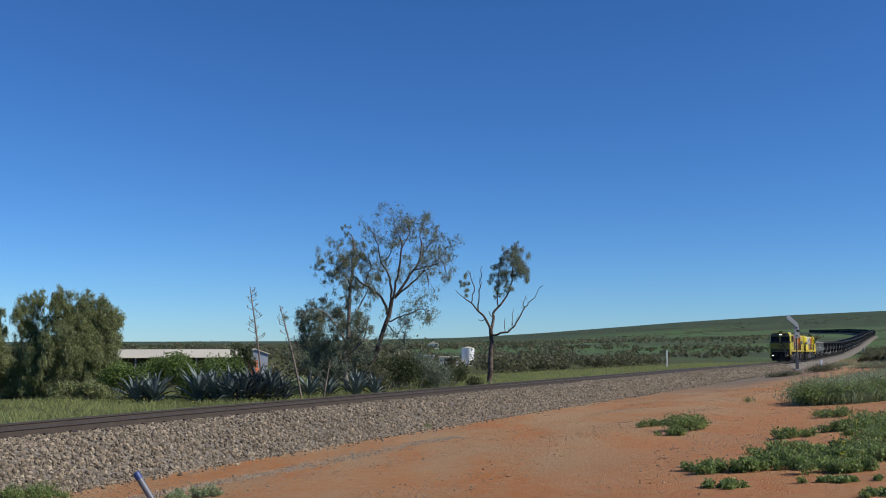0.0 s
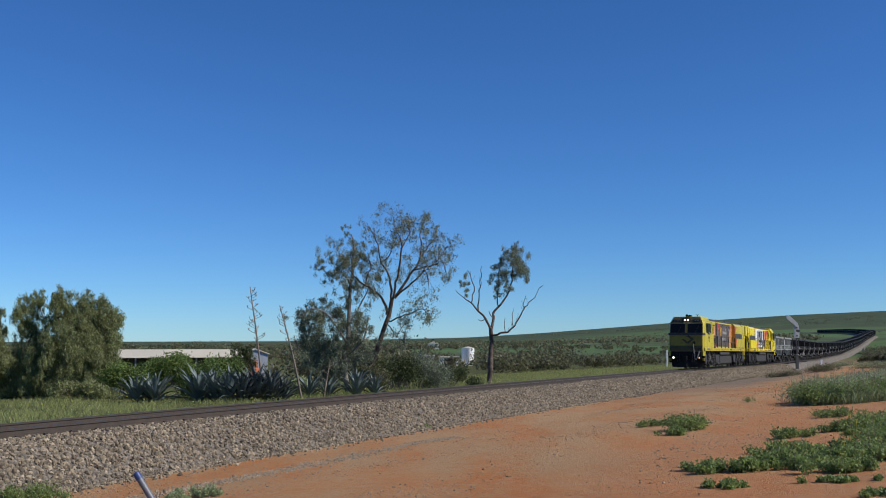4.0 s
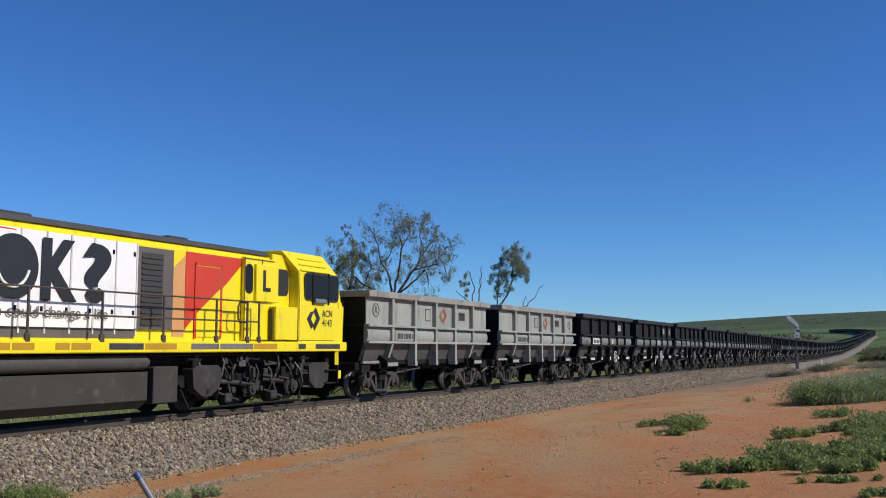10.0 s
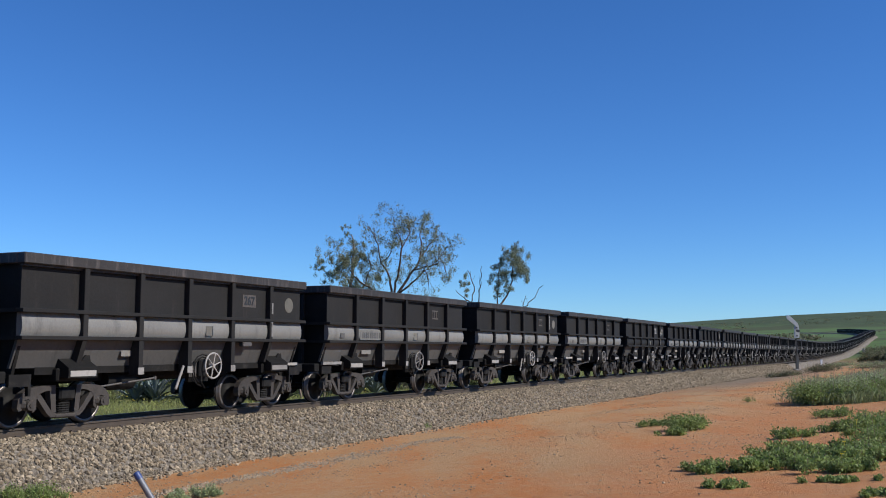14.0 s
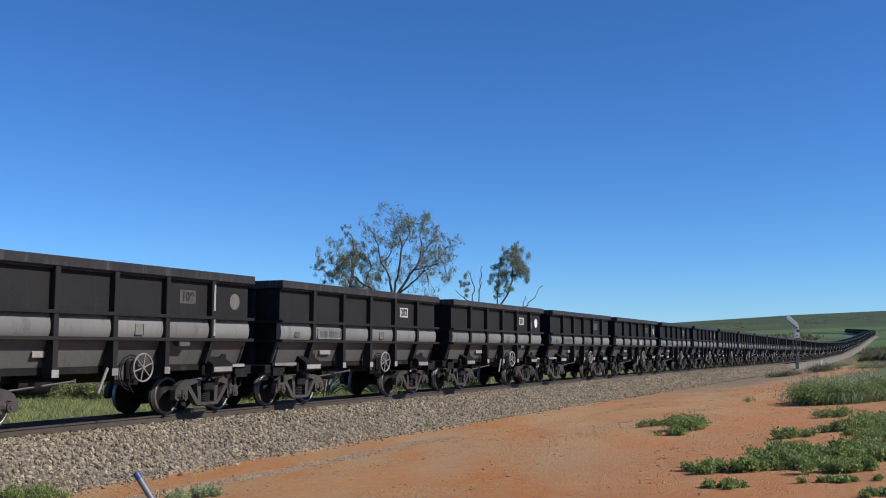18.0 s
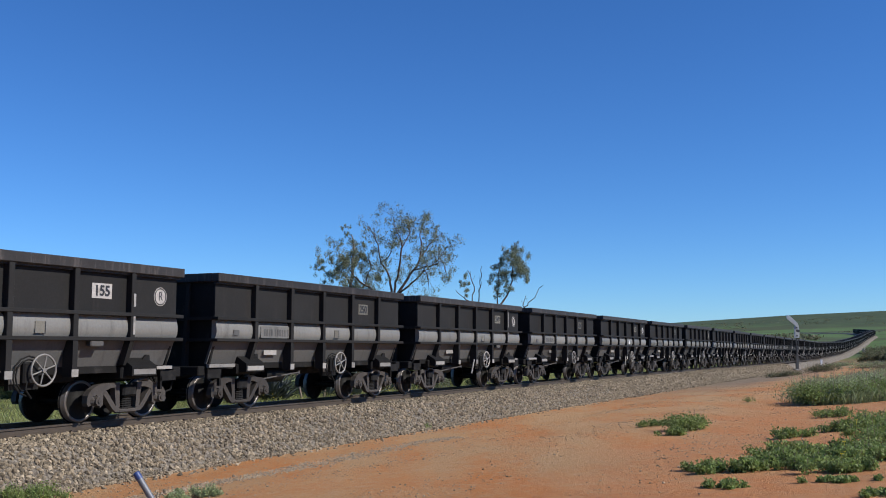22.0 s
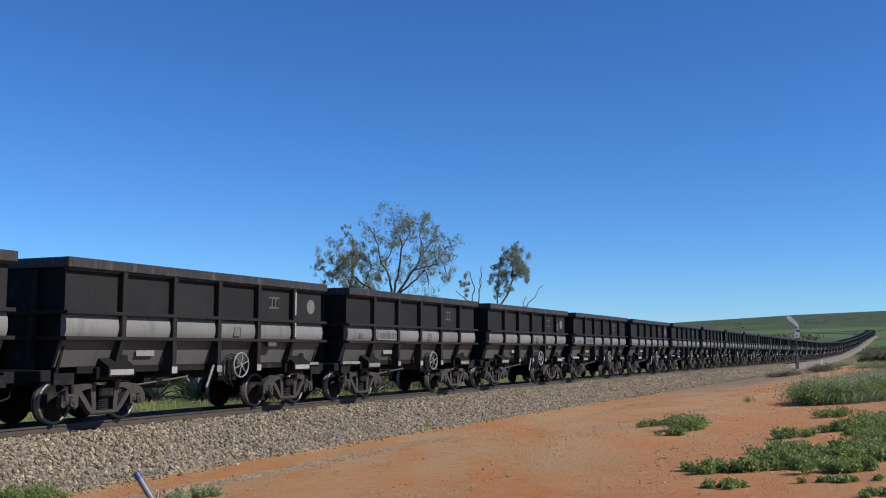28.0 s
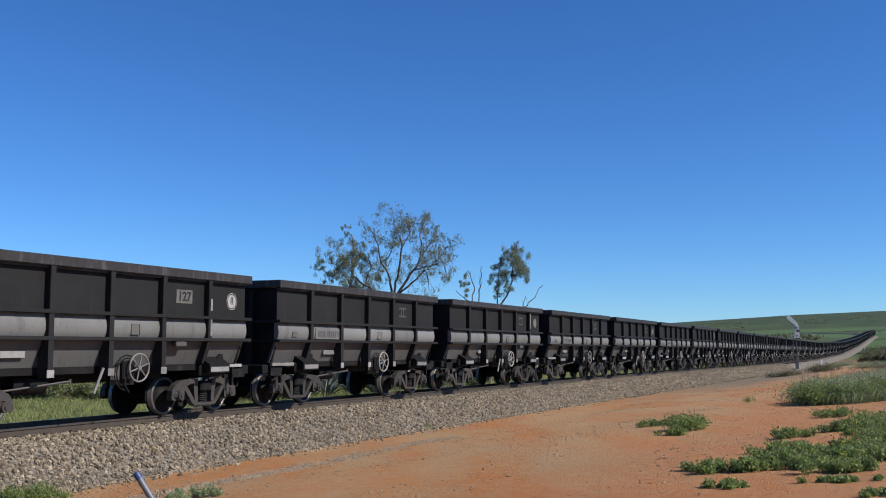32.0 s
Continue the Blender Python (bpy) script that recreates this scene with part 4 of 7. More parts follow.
def agave(seed, x0, y0, size, material, label):
    """A rosette of stiff pointed leaves; each is a part."""
    rng = np.random.default_rng(seed)
    t = thing("agave", label, "agave", "agaves along the line", pose(x0, y0, rest(x0, y0, 0.05), 0, 0, rng.uniform(0, 360)))
    n = 32
    size *= 1.28
    for i in range(n):
        ln, turn = size * rng.uniform(0.8, 1.1), i * 137.5
        up = 32 + 54 * (i / n) ** 0.8 + rng.normal() * 7
        sh = Shape()
        rows = []
        for k in range(6):
            q = k / 5
            w = size * 0.062 * (0.75 + 1.1 * q - 1.9 * q * q) if k < 5 else 0.004
            a = radians(up - 16 * q * q)
            x, z = ln * q * math.cos(a), ln * q * math.sin(a)
            rows.append([(x, -w, z + w * 0.45), (x, 0, z - w * 0.25), (x, w, z + w * 0.45)])
        v = [p for r in rows for p in r]
        sh.add(v, [(3 * k + j, 3 * k + j + 1, 3 * k + j + 4, 3 * k + j + 3) for k in range(5) for j in (0, 1)], True)
        ob = part("leaf", sh, material, t)
        ob.rotation_euler = (0, 0, radians(turn))
    return t


def agave_stalk(x0, y0, height, lean, seed, tuft):
    rng = np.random.default_rng(seed)
    t = thing("agave_stalk", "tall dry agave flower stalk with short bare side branches", "agave stalk", "agave stalks", pose(x0, y0, rest(x0, y0)))
    stem = Shape()
    limb(stem, rng, [(0, 0, 0), (lean * 0.45, 0, height * 0.5), (lean, 0, height)], 0.06, 0.018, 7, 0.004)
    part("stem", stem, M_twig, t)
    for i in range(tuft):
        q = 0.45 + 0.53 * i / tuft
        a = rng.uniform(0, 6.28)
        o = Vector((lean * q, 0, height * q))
        ln = 0.42 * (1.15 - q) + 0.12
        e = o + Vector((math.cos(a), math.sin(a), 0.45)) * ln
        br = Shape().rod(o, e, 0.014, 0.01, 5)
        for _ in range(4):
            br.rod(e, e + Vector((rng.normal() * 0.06, rng.normal() * 0.06, 0.1)), 0.014, 0.007, 4)
        part("side_branch", br, M_twig, t)
    return t


def blades(name, label, seed, n, place, tall, wide, material, kind="stuff", cat="grass"):
    """Grass: bent blades at the points that place() gives."""
    rng = np.random.default_rng(seed)
    x, y = place(rng, n)
    z = land(x, y) - 0.02
    h = tall * rng.uniform(0.4, 1.15, len(x))
    a = rng.uniform(0, 6.28, len(x))
    lean = h * rng.uniform(0.1, 0.7, len(x))
    b = rng.uniform(0, 6.28, len(x))
    wx, wy = np.cos(a) * wide / 2, np.sin(a) * wide / 2
    mx, my = x + np.cos(b) * lean * 0.48, y + np.sin(b) * lean * 0.48
    tx, ty = x + np.cos(b) * lean, y + np.sin(b) * lean
    v = np.stack([np.column_stack([x - wx, y - wy, z]), np.column_stack([x + wx, y + wy, z]),
                  np.column_stack([mx + wx * 0.7, my + wy * 0.7, z + h * 0.6]), np.column_stack([tx, ty, z + h])], 1)
    ob = new(name, fast_mesh(name, v.reshape(-1, 3), np.arange(4 * len(x)).reshape(-1, 4), material))
    return tagged(ob, label, cat, kind=kind)


def far_verge(rng, n):
    s = -14 + 200 * rng.uniform(0, 1, n) ** 1.7
    u = -3.0 - 20 * rng.uniform(0, 1, n) ** 1.6
    x, y, _, _ = on_line(s, u)
    keep = np.sin(x * 0.7 + 2 * np.sin(y * 0.3)) + 0.6 * np.sin(y * 0.9) + rng.normal(size=n) * 0.6 > -0.9
    return x[keep], y[keep]


def dry_verge(rng, n):
    s = -14 + 120 * rng.uniform(0, 1, n) ** 1.4
    u = -2.7 - 3.5 * rng.uniform(0, 1, n) ** 2
    x, y, _, _ = on_line(s, u)
    return x, y


def near_bank(rng, n):
    """Grass in the tall clump on the bank and in loose tufts behind it."""
    spots = np.array([(11.9, 31.2, 0.5), (12.6, 31.0, 0.6), (13.3, 31.0, 0.8), (14.0, 32.4, 1.0), (12.8, 32.6, 0.9), (15.5, 36.0, 1.2), (18.5, 42.0, 1.5), (21.0, 45.0, 1.6), (24.0, 54.0, 1.8), (31.0, 68.0, 2.4)])
    k = rng.choice(len(spots), n, p=np.array([3, 4, 4, 3, 3, 1.5, 1.2, 1, 1, 1]) / 22.7)
    return spots[k, 0] + rng.normal(size=n) * spots[k, 2] * 0.55, spots[k, 1] + rng.normal(size=n) * spots[k, 2] * 0.7


def weed_patch(seed, x0, y0, w, d, n, tall, label, material=None, leaf=0.036, flowers=0):
    """A low patch of soft weeds: stems and round leaves."""
    rng = np.random.default_rng(seed)
    t = thing("weed_patch", label, "weeds", "weeds on the red earth", pose(x0, y0, rest(x0, y0, 0.0)))
    k = max(9, int(60 * w * d))
    cx, cy = rng.normal(size=k) * w * 0.27, rng.normal(size=k) * d * 0.27
    cz = land(x0 + cx, y0 + cy) - rest(x0, y0, 0.0)
    hh = tall * rng.uniform(0.35, 1.0, k)
    spots = [(cx[i], cy[i], cz[i] + hh[i] * 0.5, hh[i] * 0.55 + 0.03, 0.8) for i in range(k)]
    pts = clumps(rng, spots, int(n * 1.5), 0.2)
    g = land(x0 + pts[:, 0], y0 + pts[:, 1]) - rest(x0, y0, 0.0)
    pts[:, 2] = np.maximum(pts[:, 2], g + 0.015)
    v, f = leaf_cloud(rng, pts, leaf, leaf * 0.6, -0.2)
    part("foliage", fast_mesh("foliage", v, f, material or M_weed), None, t)
    st = Shape()
    for i in range(k):
        st.rod((cx[i], cy[i], cz[i] - 0.02), (cx[i] + 0.03, cy[i], cz[i] + hh[i]), 0.006, 0.003, 4, False)
    tagged(part("undergrowth", st, M_twig, t), kind="stuff")
    for _ in range(flowers):
        i = rng.integers(k)
        p = Vector((cx[i] + rng.normal() * 0.1, cy[i] + rng.normal() * 0.1, cz[i] + hh[i] * 1.12))
        fl = Shape()
        for a in range(5):
            t1, t2 = a * 1.257, a * 1.257 + 1.0
            fl.add([p, p + Vector((math.cos(t1), math.sin(t1), 0.5)) * 0.03, p + Vector((math.cos(t2), math.sin(t2), 0.5)) * 0.03], [(0, 1, 2)])
        fl.rod(p - Vector((0, 0, hh[i] * 0.6)), p, 0.003, 0.003, 4)
        part("flower", fl, M_flower, t, "yellow flower")
    return t


gum_tree()
second_gum()
bare_tree()
LEAFY = "dense bushy tree with drooping olive-green foliage down to the ground"
bushy_tree(21, -19.8, 51.5, [(-2.0, 4.3, 0, 0.75), (-1.9, 3.0, 0.3, 0.9), (-1.5, 5.0, 0.2, 0.5), (-1.0, 1.2, -0.6, 1.0), (-2.4, 1.1, -0.3, 0.9), (-1.2, 2.2, 0.2, 0.8)],
           17000, LEAFY, M_tree_leaf)
bushy_tree(22, -18.9, 51.0, [(-1.0, 5.0, 0, 0.65), (-0.9, 4.0, 0.2, 0.85), (0.1, 4.5, 0.5, 0.8), (-0.2, 3.2, -0.3, 1.1), (-0.6, 1.8, -0.7, 1.2),
                             (0.9, 1.5, -0.6, 1.1), (-1.6, 1.0, -0.6, 1.0), (0.7, 2.8, 0.2, 1.0), (-0.4, 0.9, 0.5, 1.0)], 36000, LEAFY, M_tree_leaf)
bushy_tree(23, -18.35, 51.5, [(0.2, 4.3, 0, 0.8), (0.6, 3.5, 0.3, 0.95), (0.9, 4.2, -0.2, 0.6), (0.2, 2.4, -0.4, 1.1), (0.9, 2.2, 0, 0.8), (0.4, 1.0, -0.5, 1.1), (-0.5, 3.2, 0.3, 0.9)],
           28000, LEAFY, M_tree_leaf)
bushy_tree(24, -23.6, 51.0, [(0, 3.2, 0, 1.0), (0.4, 2.2, -0.3, 1.1), (-0.4, 4.0, 0.3, 0.8), (0.6, 1.0, -0.5, 1.1), (0.5, 3.9, 0, 0.5)], 22000, LEAFY, M_tree_leaf)
bushy_tree(25, -22.4, 54.0, [(0, 2.2, 0, 0.9), (0.3, 1.0, 0, 1.0), (-0.6, 1.1, -0.3, 0.8)], 9000, LEAFY, M_dark_leaf)
bushy_tree(26, -14.2, 70.0, [(-0.4, 2.2, 0, 0.6), (0.3, 1.6, 0.2, 0.6), (-0.2, 1.0, 0, 0.7), (0.4, 2.3, 0, 0.4)], 5000, "small dark gum tree in front of a barn", M_dark_leaf)
SHRUB = "broad bright green shrub beyond the railway line"
for i, (x, y, w, h, n, m) in enumerate(((-15.4, 50.0, 3.4, 2.6, 11000, M_shrub), (-13.0, 50.5, 3.6, 2.7, 12000, M_shrub), (-11.4, 49.5, 3.0, 2.4, 10000, M_shrub),
                                        (-10.6, 47.6, 2.0, 1.2, 4000, M_shrub), (-17.6, 48.0, 2.6, 1.2, 4500, M_tree_leaf), (-2.6, 57.5, 3.2, 2.4, 7000, M_dark_leaf),
                                        (-1.4, 59.0, 3.0, 2.6, 6000, M_gum), (0.3, 61.0, 3.6, 1.6, 6000, M_dark_leaf), (-7.6, 52.0, 2.4, 1.1, 3500, M_sage),
                                        (-3.9, 54.4, 1.8, 1.7, 3500, M_scrub))):
    shrub("shrub", 40 + i, x, y, w, h, n, m, SHRUB if m is M_shrub else "dark grey-green shrub beyond the railway line", 0.12, "shrubs beyond the line")
AG = "agave rosette of stiff blue-grey pointed leaves"
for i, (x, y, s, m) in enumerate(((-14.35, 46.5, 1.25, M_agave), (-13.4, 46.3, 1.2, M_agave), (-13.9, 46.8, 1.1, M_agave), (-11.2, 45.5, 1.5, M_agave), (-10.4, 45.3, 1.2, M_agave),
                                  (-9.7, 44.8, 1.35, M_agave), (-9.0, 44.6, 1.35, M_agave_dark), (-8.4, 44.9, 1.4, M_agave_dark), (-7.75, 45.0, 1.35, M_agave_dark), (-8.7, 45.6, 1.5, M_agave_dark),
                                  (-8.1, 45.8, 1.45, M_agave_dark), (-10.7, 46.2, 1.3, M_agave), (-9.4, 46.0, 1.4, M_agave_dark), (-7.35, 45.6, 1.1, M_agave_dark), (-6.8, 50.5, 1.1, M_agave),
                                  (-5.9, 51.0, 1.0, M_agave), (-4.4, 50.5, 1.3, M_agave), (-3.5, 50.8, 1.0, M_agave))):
    agave(60 + i, x, y, s, m, AG if m is M_agave else "agave rosette with shade in its dark leaf colour, broad and spiky")
agave_stalk(-8.4, 46.6, 5.4, -0.75, 80, 26)
agave_stalk(-6.9, 48.5, 4.6, -1.15, 81, 18)
agave_stalk(-6.0, 50.0, 1.9, 0.3, 82, 3)
blades("verge_grass", "tall green grass on the far side of the line", 91, 230000, far_verge, 0.27, 0.013, M_grass)
blades("dry_grass", "low dry reddish grass at the foot of the ballast", 92, 30000, dry_verge, 0.22, 0.010, M_dry)
blades("bank_grass", "pale green grass and weeds on the near bank", 93, 30000, near_bank, 0.42, 0.010, M_sage)


def verge_flowers():
    rng = np.random.default_rng(94)
    x, y = far_verge(rng, 1500)
    c = np.column_stack([x, y, land(x, y) + rng.uniform(0.3, 0.5, len(x))])
    v, f = leaf_cloud(rng, c, 0.05, 0.05)
    tagged(new("verge_flowers", fast_mesh("verge_flowers", v, f, M_flower)), "tiny yellow flowers among the verge grass", "flowers", kind="stuff")


verge_flowers()


def scrub_belt():
    """The woods and scrub of the plain, up to the hills."""
    rng = np.random.default_rng(95)
    pts, size = [], []
    n = 5200
    az = rng.uniform(-0.5, 0.5, n)
    r = 75 + 620 * rng.uniform(0, 1, n) ** 2.2
    x, y = r * np.sin(az), r * np.cos(az)
    s, u = to_line(x, y)
    patch = np.sin(x / 37 + 1.2) * np.sin(y / 61) + 0.5 * np.sin((x + y) / 23) + 0.3 * rng.normal(size=n)
    keep = (u < -24) & ~((az < -0.13) & (r < 170)) & ~((abs(az - 0.008) < 0.034) & (r > 96) & (r < 182)) & ((patch > 0.35) | (r < 190)) | (u > 30) & (r > 120) & (patch > 0)
    x, y, r = x[keep], y[keep], r[keep]
    z = land(x, y)
    for i in range(len(x)):
        w = rng.uniform(1.5, 4.0)
        h = rng.uniform(1.0, 2.4) * (1.5 if rng.uniform() < 0.2 else 1) * (1.15 if r[i] < 190 else 1)
        k = int(240 if r[i] < 200 else 90)
        lumps = np.column_stack([x[i] + rng.normal(size=6) * w * 0.4, y[i] + rng.normal(size=6) * w * 0.4, z[i] + h * rng.uniform(0.25, 0.8, 6),
                                 h * rng.uniform(0.25, 0.5, 6), np.full(6, 0.8)])
        pts.append(clumps(rng, lumps, k))
        size.append(np.full(k, 0.16 if r[i] < 200 else 0.34))
    pts, size = np.concatenate(pts), np.concatenate(size)
    d = rng.normal(size=pts.shape)
    d /= np.linalg.norm(d, axis=1)[:, None]
    e = np.cross(d, rng.normal(size=pts.shape))
    e /= np.linalg.norm(e, axis=1)[:, None]
    sz = (size * rng.uniform(0.6, 1.4, len(pts)))[:, None]
    v = np.stack([pts - d * sz, pts + e * sz * 0.6, pts + d * sz, pts - e * sz * 0.6], 1).reshape(-1, 3)
    ob = new("scrubland", fast_mesh("scrubland", v, np.arange(len(v)).reshape(-1, 4), M_scrub))
    tagged(ob, "grey-olive scrub bushes spread over the plain", "scrub", kind="stuff")


def hill_woods():
    rng = np.random.default_rng(96)
    n = 5200
    az = rng.uniform(-0.5, 0.55, n)
    r = 500 + 1150 * rng.uniform(0, 1, n)
    x, y = r * np.sin(az), r * np.cos(az)
    patch = np.sin(x / 120 + 0.6) * np.sin(y / 95 + 1) + 0.4 * np.sin((x - y) / 60) + 0.35 * rng.normal(size=n)
    s, u = to_line(x, y)
    keep = (patch > 0.25) & (abs(u) > 30) | (r > 1560) & (rng.uniform(0, 1, n) < 0.6)
    x, y, r = x[keep], y[keep], r[keep]
    k = 14
    c = np.column_stack([x, y, land(x, y)])
    pts = (c[:, None, :] + rng.normal(size=(len(x), k, 3)) * np.array([3.2, 3.2, 0.5]) + np.array([0, 0, 0.7])).reshape(-1, 3)
    v, f = leaf_cloud(rng, pts, 1.7, 1.2)
    ob = new("hill_woods", fast_mesh("hill_woods", v, f, M_scrub))
    tagged(ob, "distant dark woods over the plain and hills", "woods", kind="stuff")


scrub_belt()
hill_woods()


# ---- weeds on the near side ----
W = "low patch of fresh green weeds on red earth"
for k, (x, y, w, d, n, tall, fl) in enumerate((
        (5.55, 22.3, 0.95, 0.8, 4200, 0.42, 0), (5.1, 23.9, 0.9, 0.5, 900, 0.18, 2), (4.9, 20.9, 0.7, 0.5, 1500, 0.26, 0), (6.35, 18.6, 0.62, 0.6, 1500, 0.24, 0),
        (6.8, 18.6, 0.5, 0.6, 500, 0.16, 0), (4.15, 13.7, 0.9, 0.7, 2600, 0.2, 0), (4.75, 14.2, 0.8, 0.7, 2600, 0.24, 0), (4.95, 13.6, 1.0, 0.8, 3200, 0.22, 1),
        (5.6, 15.4, 1.2, 0.9, 3200, 0.24, 1), (5.35, 13.0, 0.9, 0.8, 3000, 0.2, 2), (5.75, 14.1, 1.1, 0.9, 3400, 0.24, 2), (3.55, 13.75, 0.65, 0.7, 1500, 0.15, 0),
        (3.3, 11.8, 0.62, 0.5, 1100, 0.11, 0), (4.75, 12.15, 1.1, 0.35, 1100, 0.08, 0), (4.6, 10.6, 0.5, 0.4, 500, 0.08, 0), (7.7, 19.2, 0.9, 0.8, 2000, 0.24, 0),
        (7.2, 16.8, 0.8, 1.1, 3000, 0.34, 2), (8.3, 19.2, 0.9, 1.2, 3000, 0.4, 0), (8.0, 18.0, 0.7, 1.1, 2200, 0.36, 0), (6.4, 15.3, 0.9, 0.8, 2300, 0.26, 2), (9.7, 24.6, 1.0, 0.9, 1800, 0.26, 0),
        (6.3, 14.0, 0.8, 0.9, 2200, 0.24, 1))):
    weed_patch(150 + k, x, y, w * 0.82, d * 0.8, int(n * 0.8), tall, W + " with yellow flowers" if fl else W, leaf=0.046, flowers=fl)
for k, (x, y, w, d, n, tall, m) in enumerate((
        (11.7, 30.8, 1.3, 1.1, 5200, 0.8, M_weed), (12.6, 30.8, 1.4, 1.2, 5600, 0.85, M_sage), (13.4, 30.6, 1.4, 1.2, 5200, 0.85, M_weed), (12.2, 32.2, 1.8, 1.4, 6000, 0.95, M_sage),
        (13.8, 32.6, 2.0, 1.6, 6500, 0.95, M_sage), (16.0, 36.5, 3.4, 3.0, 6500, 0.85, M_sage))):
    weed_patch(180 + k, x, y, w, d, n, tall, "tall pale green weeds on the bank" if m is M_sage else "bushy green weeds on the bank", m, 0.06)
weed_patch(127, -6.75, 16.0, 0.9, 0.6, 2200, 0.3, W)
weed_patch(113, -6.3, 15.7, 0.6, 0.4, 1200, 0.22, W)
weed_patch(128, -3.45, 14.6, 0.5, 0.35, 900, 0.16, "low grey-green weeds beside a pipe on red earth", M_sage)
weed_patch(114, -3.85, 14.6, 0.5, 0.4, 900, 0.14, "low grey-green weeds beside a pipe on red earth", M_sage)
weed_patch(123, 10.8, 35.1, 0.4, 0.4, 260, 0.3, W)
weed_patch(115, -0.55, 30.2, 0.4, 0.4, 260, 0.22, "small green weed growing in the ballast")
weed_patch(116, -6.0, 25.0, 0.3, 0.3, 120, 0.12, "small green weed growing in the ballast")
weed_patch(117, 35.2, 92.0, 2.6, 2.0, 1800, 0.9, "grey-green growth beside the line", M_scrub, 0.1)
weed_patch(118, 53.0, 133.0, 3.5, 3.0, 1500, 0.7, "grey-green growth beside the line", M_sage, 0.14)
weed_patch(119, 28.3, 82.5, 2.6, 1.8, 1600, 0.5, "grey-green growth beside the line", M_scrub, 0.1)
weed_patch(131, 44.0, 100.0, 4.5, 4.0, 2600, 0.8, "pale green growth on the bank", M_sage, 0.12)
weed_patch(132, 37.0, 80.0, 4.5, 4.0, 2600, 0.7, "pale green growth on the bank", M_scrub, 0.1)
for i, (x, y, w, h) in enumerate(((66, 150, 6, 2.0), (74, 165, 7, 2.4), (60, 130, 5, 1.4), (86, 190, 8, 2.6), (100, 225, 9, 3.0), (57, 118, 4, 1.2), (114, 245, 9, 3.2))):
    shrub("shrub", 130 + i, x, y, w, h, 2600, M_scrub, "rough olive-green bush on the bank beside the line", 0.3, "bushes on the bank")


# ---- posts, pipe, buildings ----
def signal_post():
    x, y, _, th = on_line(110.0, 3.3)
    t = thing("signal_post", "grey metal signal post with backs of angled pale boards", "signal", m=pose(float(x), float(y), rest(float(x), float(y)), 0, 0, 0))
    part("pole", Shape().rod((0, 0, 0), (0, 0, 5.4), 0.085, 0.075, 10), M_signal, t)
    part("case", Shape().box(-0.17, 0.17, -0.14, 0.14, 0.2, 1.9, 0.02), M_signal, t)
    part("base", Shape().box(-0.45, 0.45, -0.4, 0.4, -0.1, 0.22, 0.04), M_concrete, t)
    hd = Shape().slab([(-0.28, 4.0), (0.3, 4.0), (0.34, 4.3), (0.3, 5.5), (0.1, 5.75), (-0.1, 5.6), (-0.3, 5.2), (-0.24, 4.8), (-0.3, 4.5)], -0.2, -0.05)
    part("head", hd, M_board, t)
    bd = Shape().slab([(0.02, 5.35), (0.2, 5.55), (0.12, 5.85), (-0.85, 6.75), (-1.15, 6.8), (-1.22, 6.5), (-1.1, 6.3)], -0.3, -0.12)
    part("board", bd, M_board, t, "tilted pale board")
    part("hood", Shape().rod((0.05, -0.3, 4.9), (0.05, -0.75, 4.85), 0.16, 0.16, 10), M_signal, t)
    part("bracket", Shape().box(-0.1, 0.1, -0.25, 0.1, 4.2, 4.35).box(-0.1, 0.1, -0.25, 0.1, 5.2, 5.35), M_signal, t)


def marker(x, y, h, w):
    t = thing("marker_post", "short white marker post beside the line", "post", "marker posts", pose(x, y, rest(x, y)))
    part("post", Shape().box(-w, w, -w * 0.6, w * 0.6, 0, h, 0.02), M_white, t)
    part("cap", Shape().box(-w - 0.004, w + 0.004, -w * 0.6 - 0.004, w * 0.6 + 0.004, h, h + 0.04, 0.01), M_board, t)


def leaning_pipe():
    x, y = -4.05, 14.3
    t = thing("steel_pipe", "leaning blue-grey steel pipe stub with bright blue cap", "pipe", m=pose(x, y, rest(x, y, 0.1), 0, -33, 0))
    part("tube", Shape().rod((0, 0, 0), (0, 0, 0.58), 0.045, 0.045, 16), M_pipe, t)
    part("cap", Shape().rod((0, 0, 0.52), (0, 0, 0.62), 0.05, 0.05, 16).rod((0, 0, 0.62), (0, 0, 0.635), 0.05, 0.035, 16), M_pipe_cap, t)
    part("collar", Shape().rod((0, 0, 0.12), (0, 0, 0.16), 0.052, 0.052, 16), M_steel, t)


def long_shed():
    """A long shed with a pale roof and an open dark front."""
    x, y = -27.0, 78.0
    t = thing("long_shed", "long low shed with pale sheet roof and open dark front", "shed", m=pose(x, y, rest(x, y, 0.3), 0, 0, 24))
    ln, dp, ev, rg = 11.4, 5.0, 2.36, 2.95
    part("roof", Shape().bar([(-0.4, ev), (dp / 2, rg), (dp + 0.4, ev), (dp + 0.4, ev + 0.08), (dp / 2, rg + 0.08), (-0.4, ev + 0.08)], -0.3, ln), M_sheet, t)
    part("roof_seam", Shape().box(4.1, 4.2, -0.4, -0.38, ev - 0.02, ev + 0.1), M_zinc, t)
    part("wall", Shape().box(0, ln - 0.3, dp - 0.2, dp, -0.5, ev), M_zinc, t)
    part("wall", Shape().box(0, ln - 0.3, 1.2, 1.3, -0.5, ev), M_shade, t, "dark open front")
    for i in range(5):
        part("column", Shape().box(0.2 + i * 2.4, 0.32 + i * 2.4, 0, 0.12, -0.5, ev), M_pole, t)


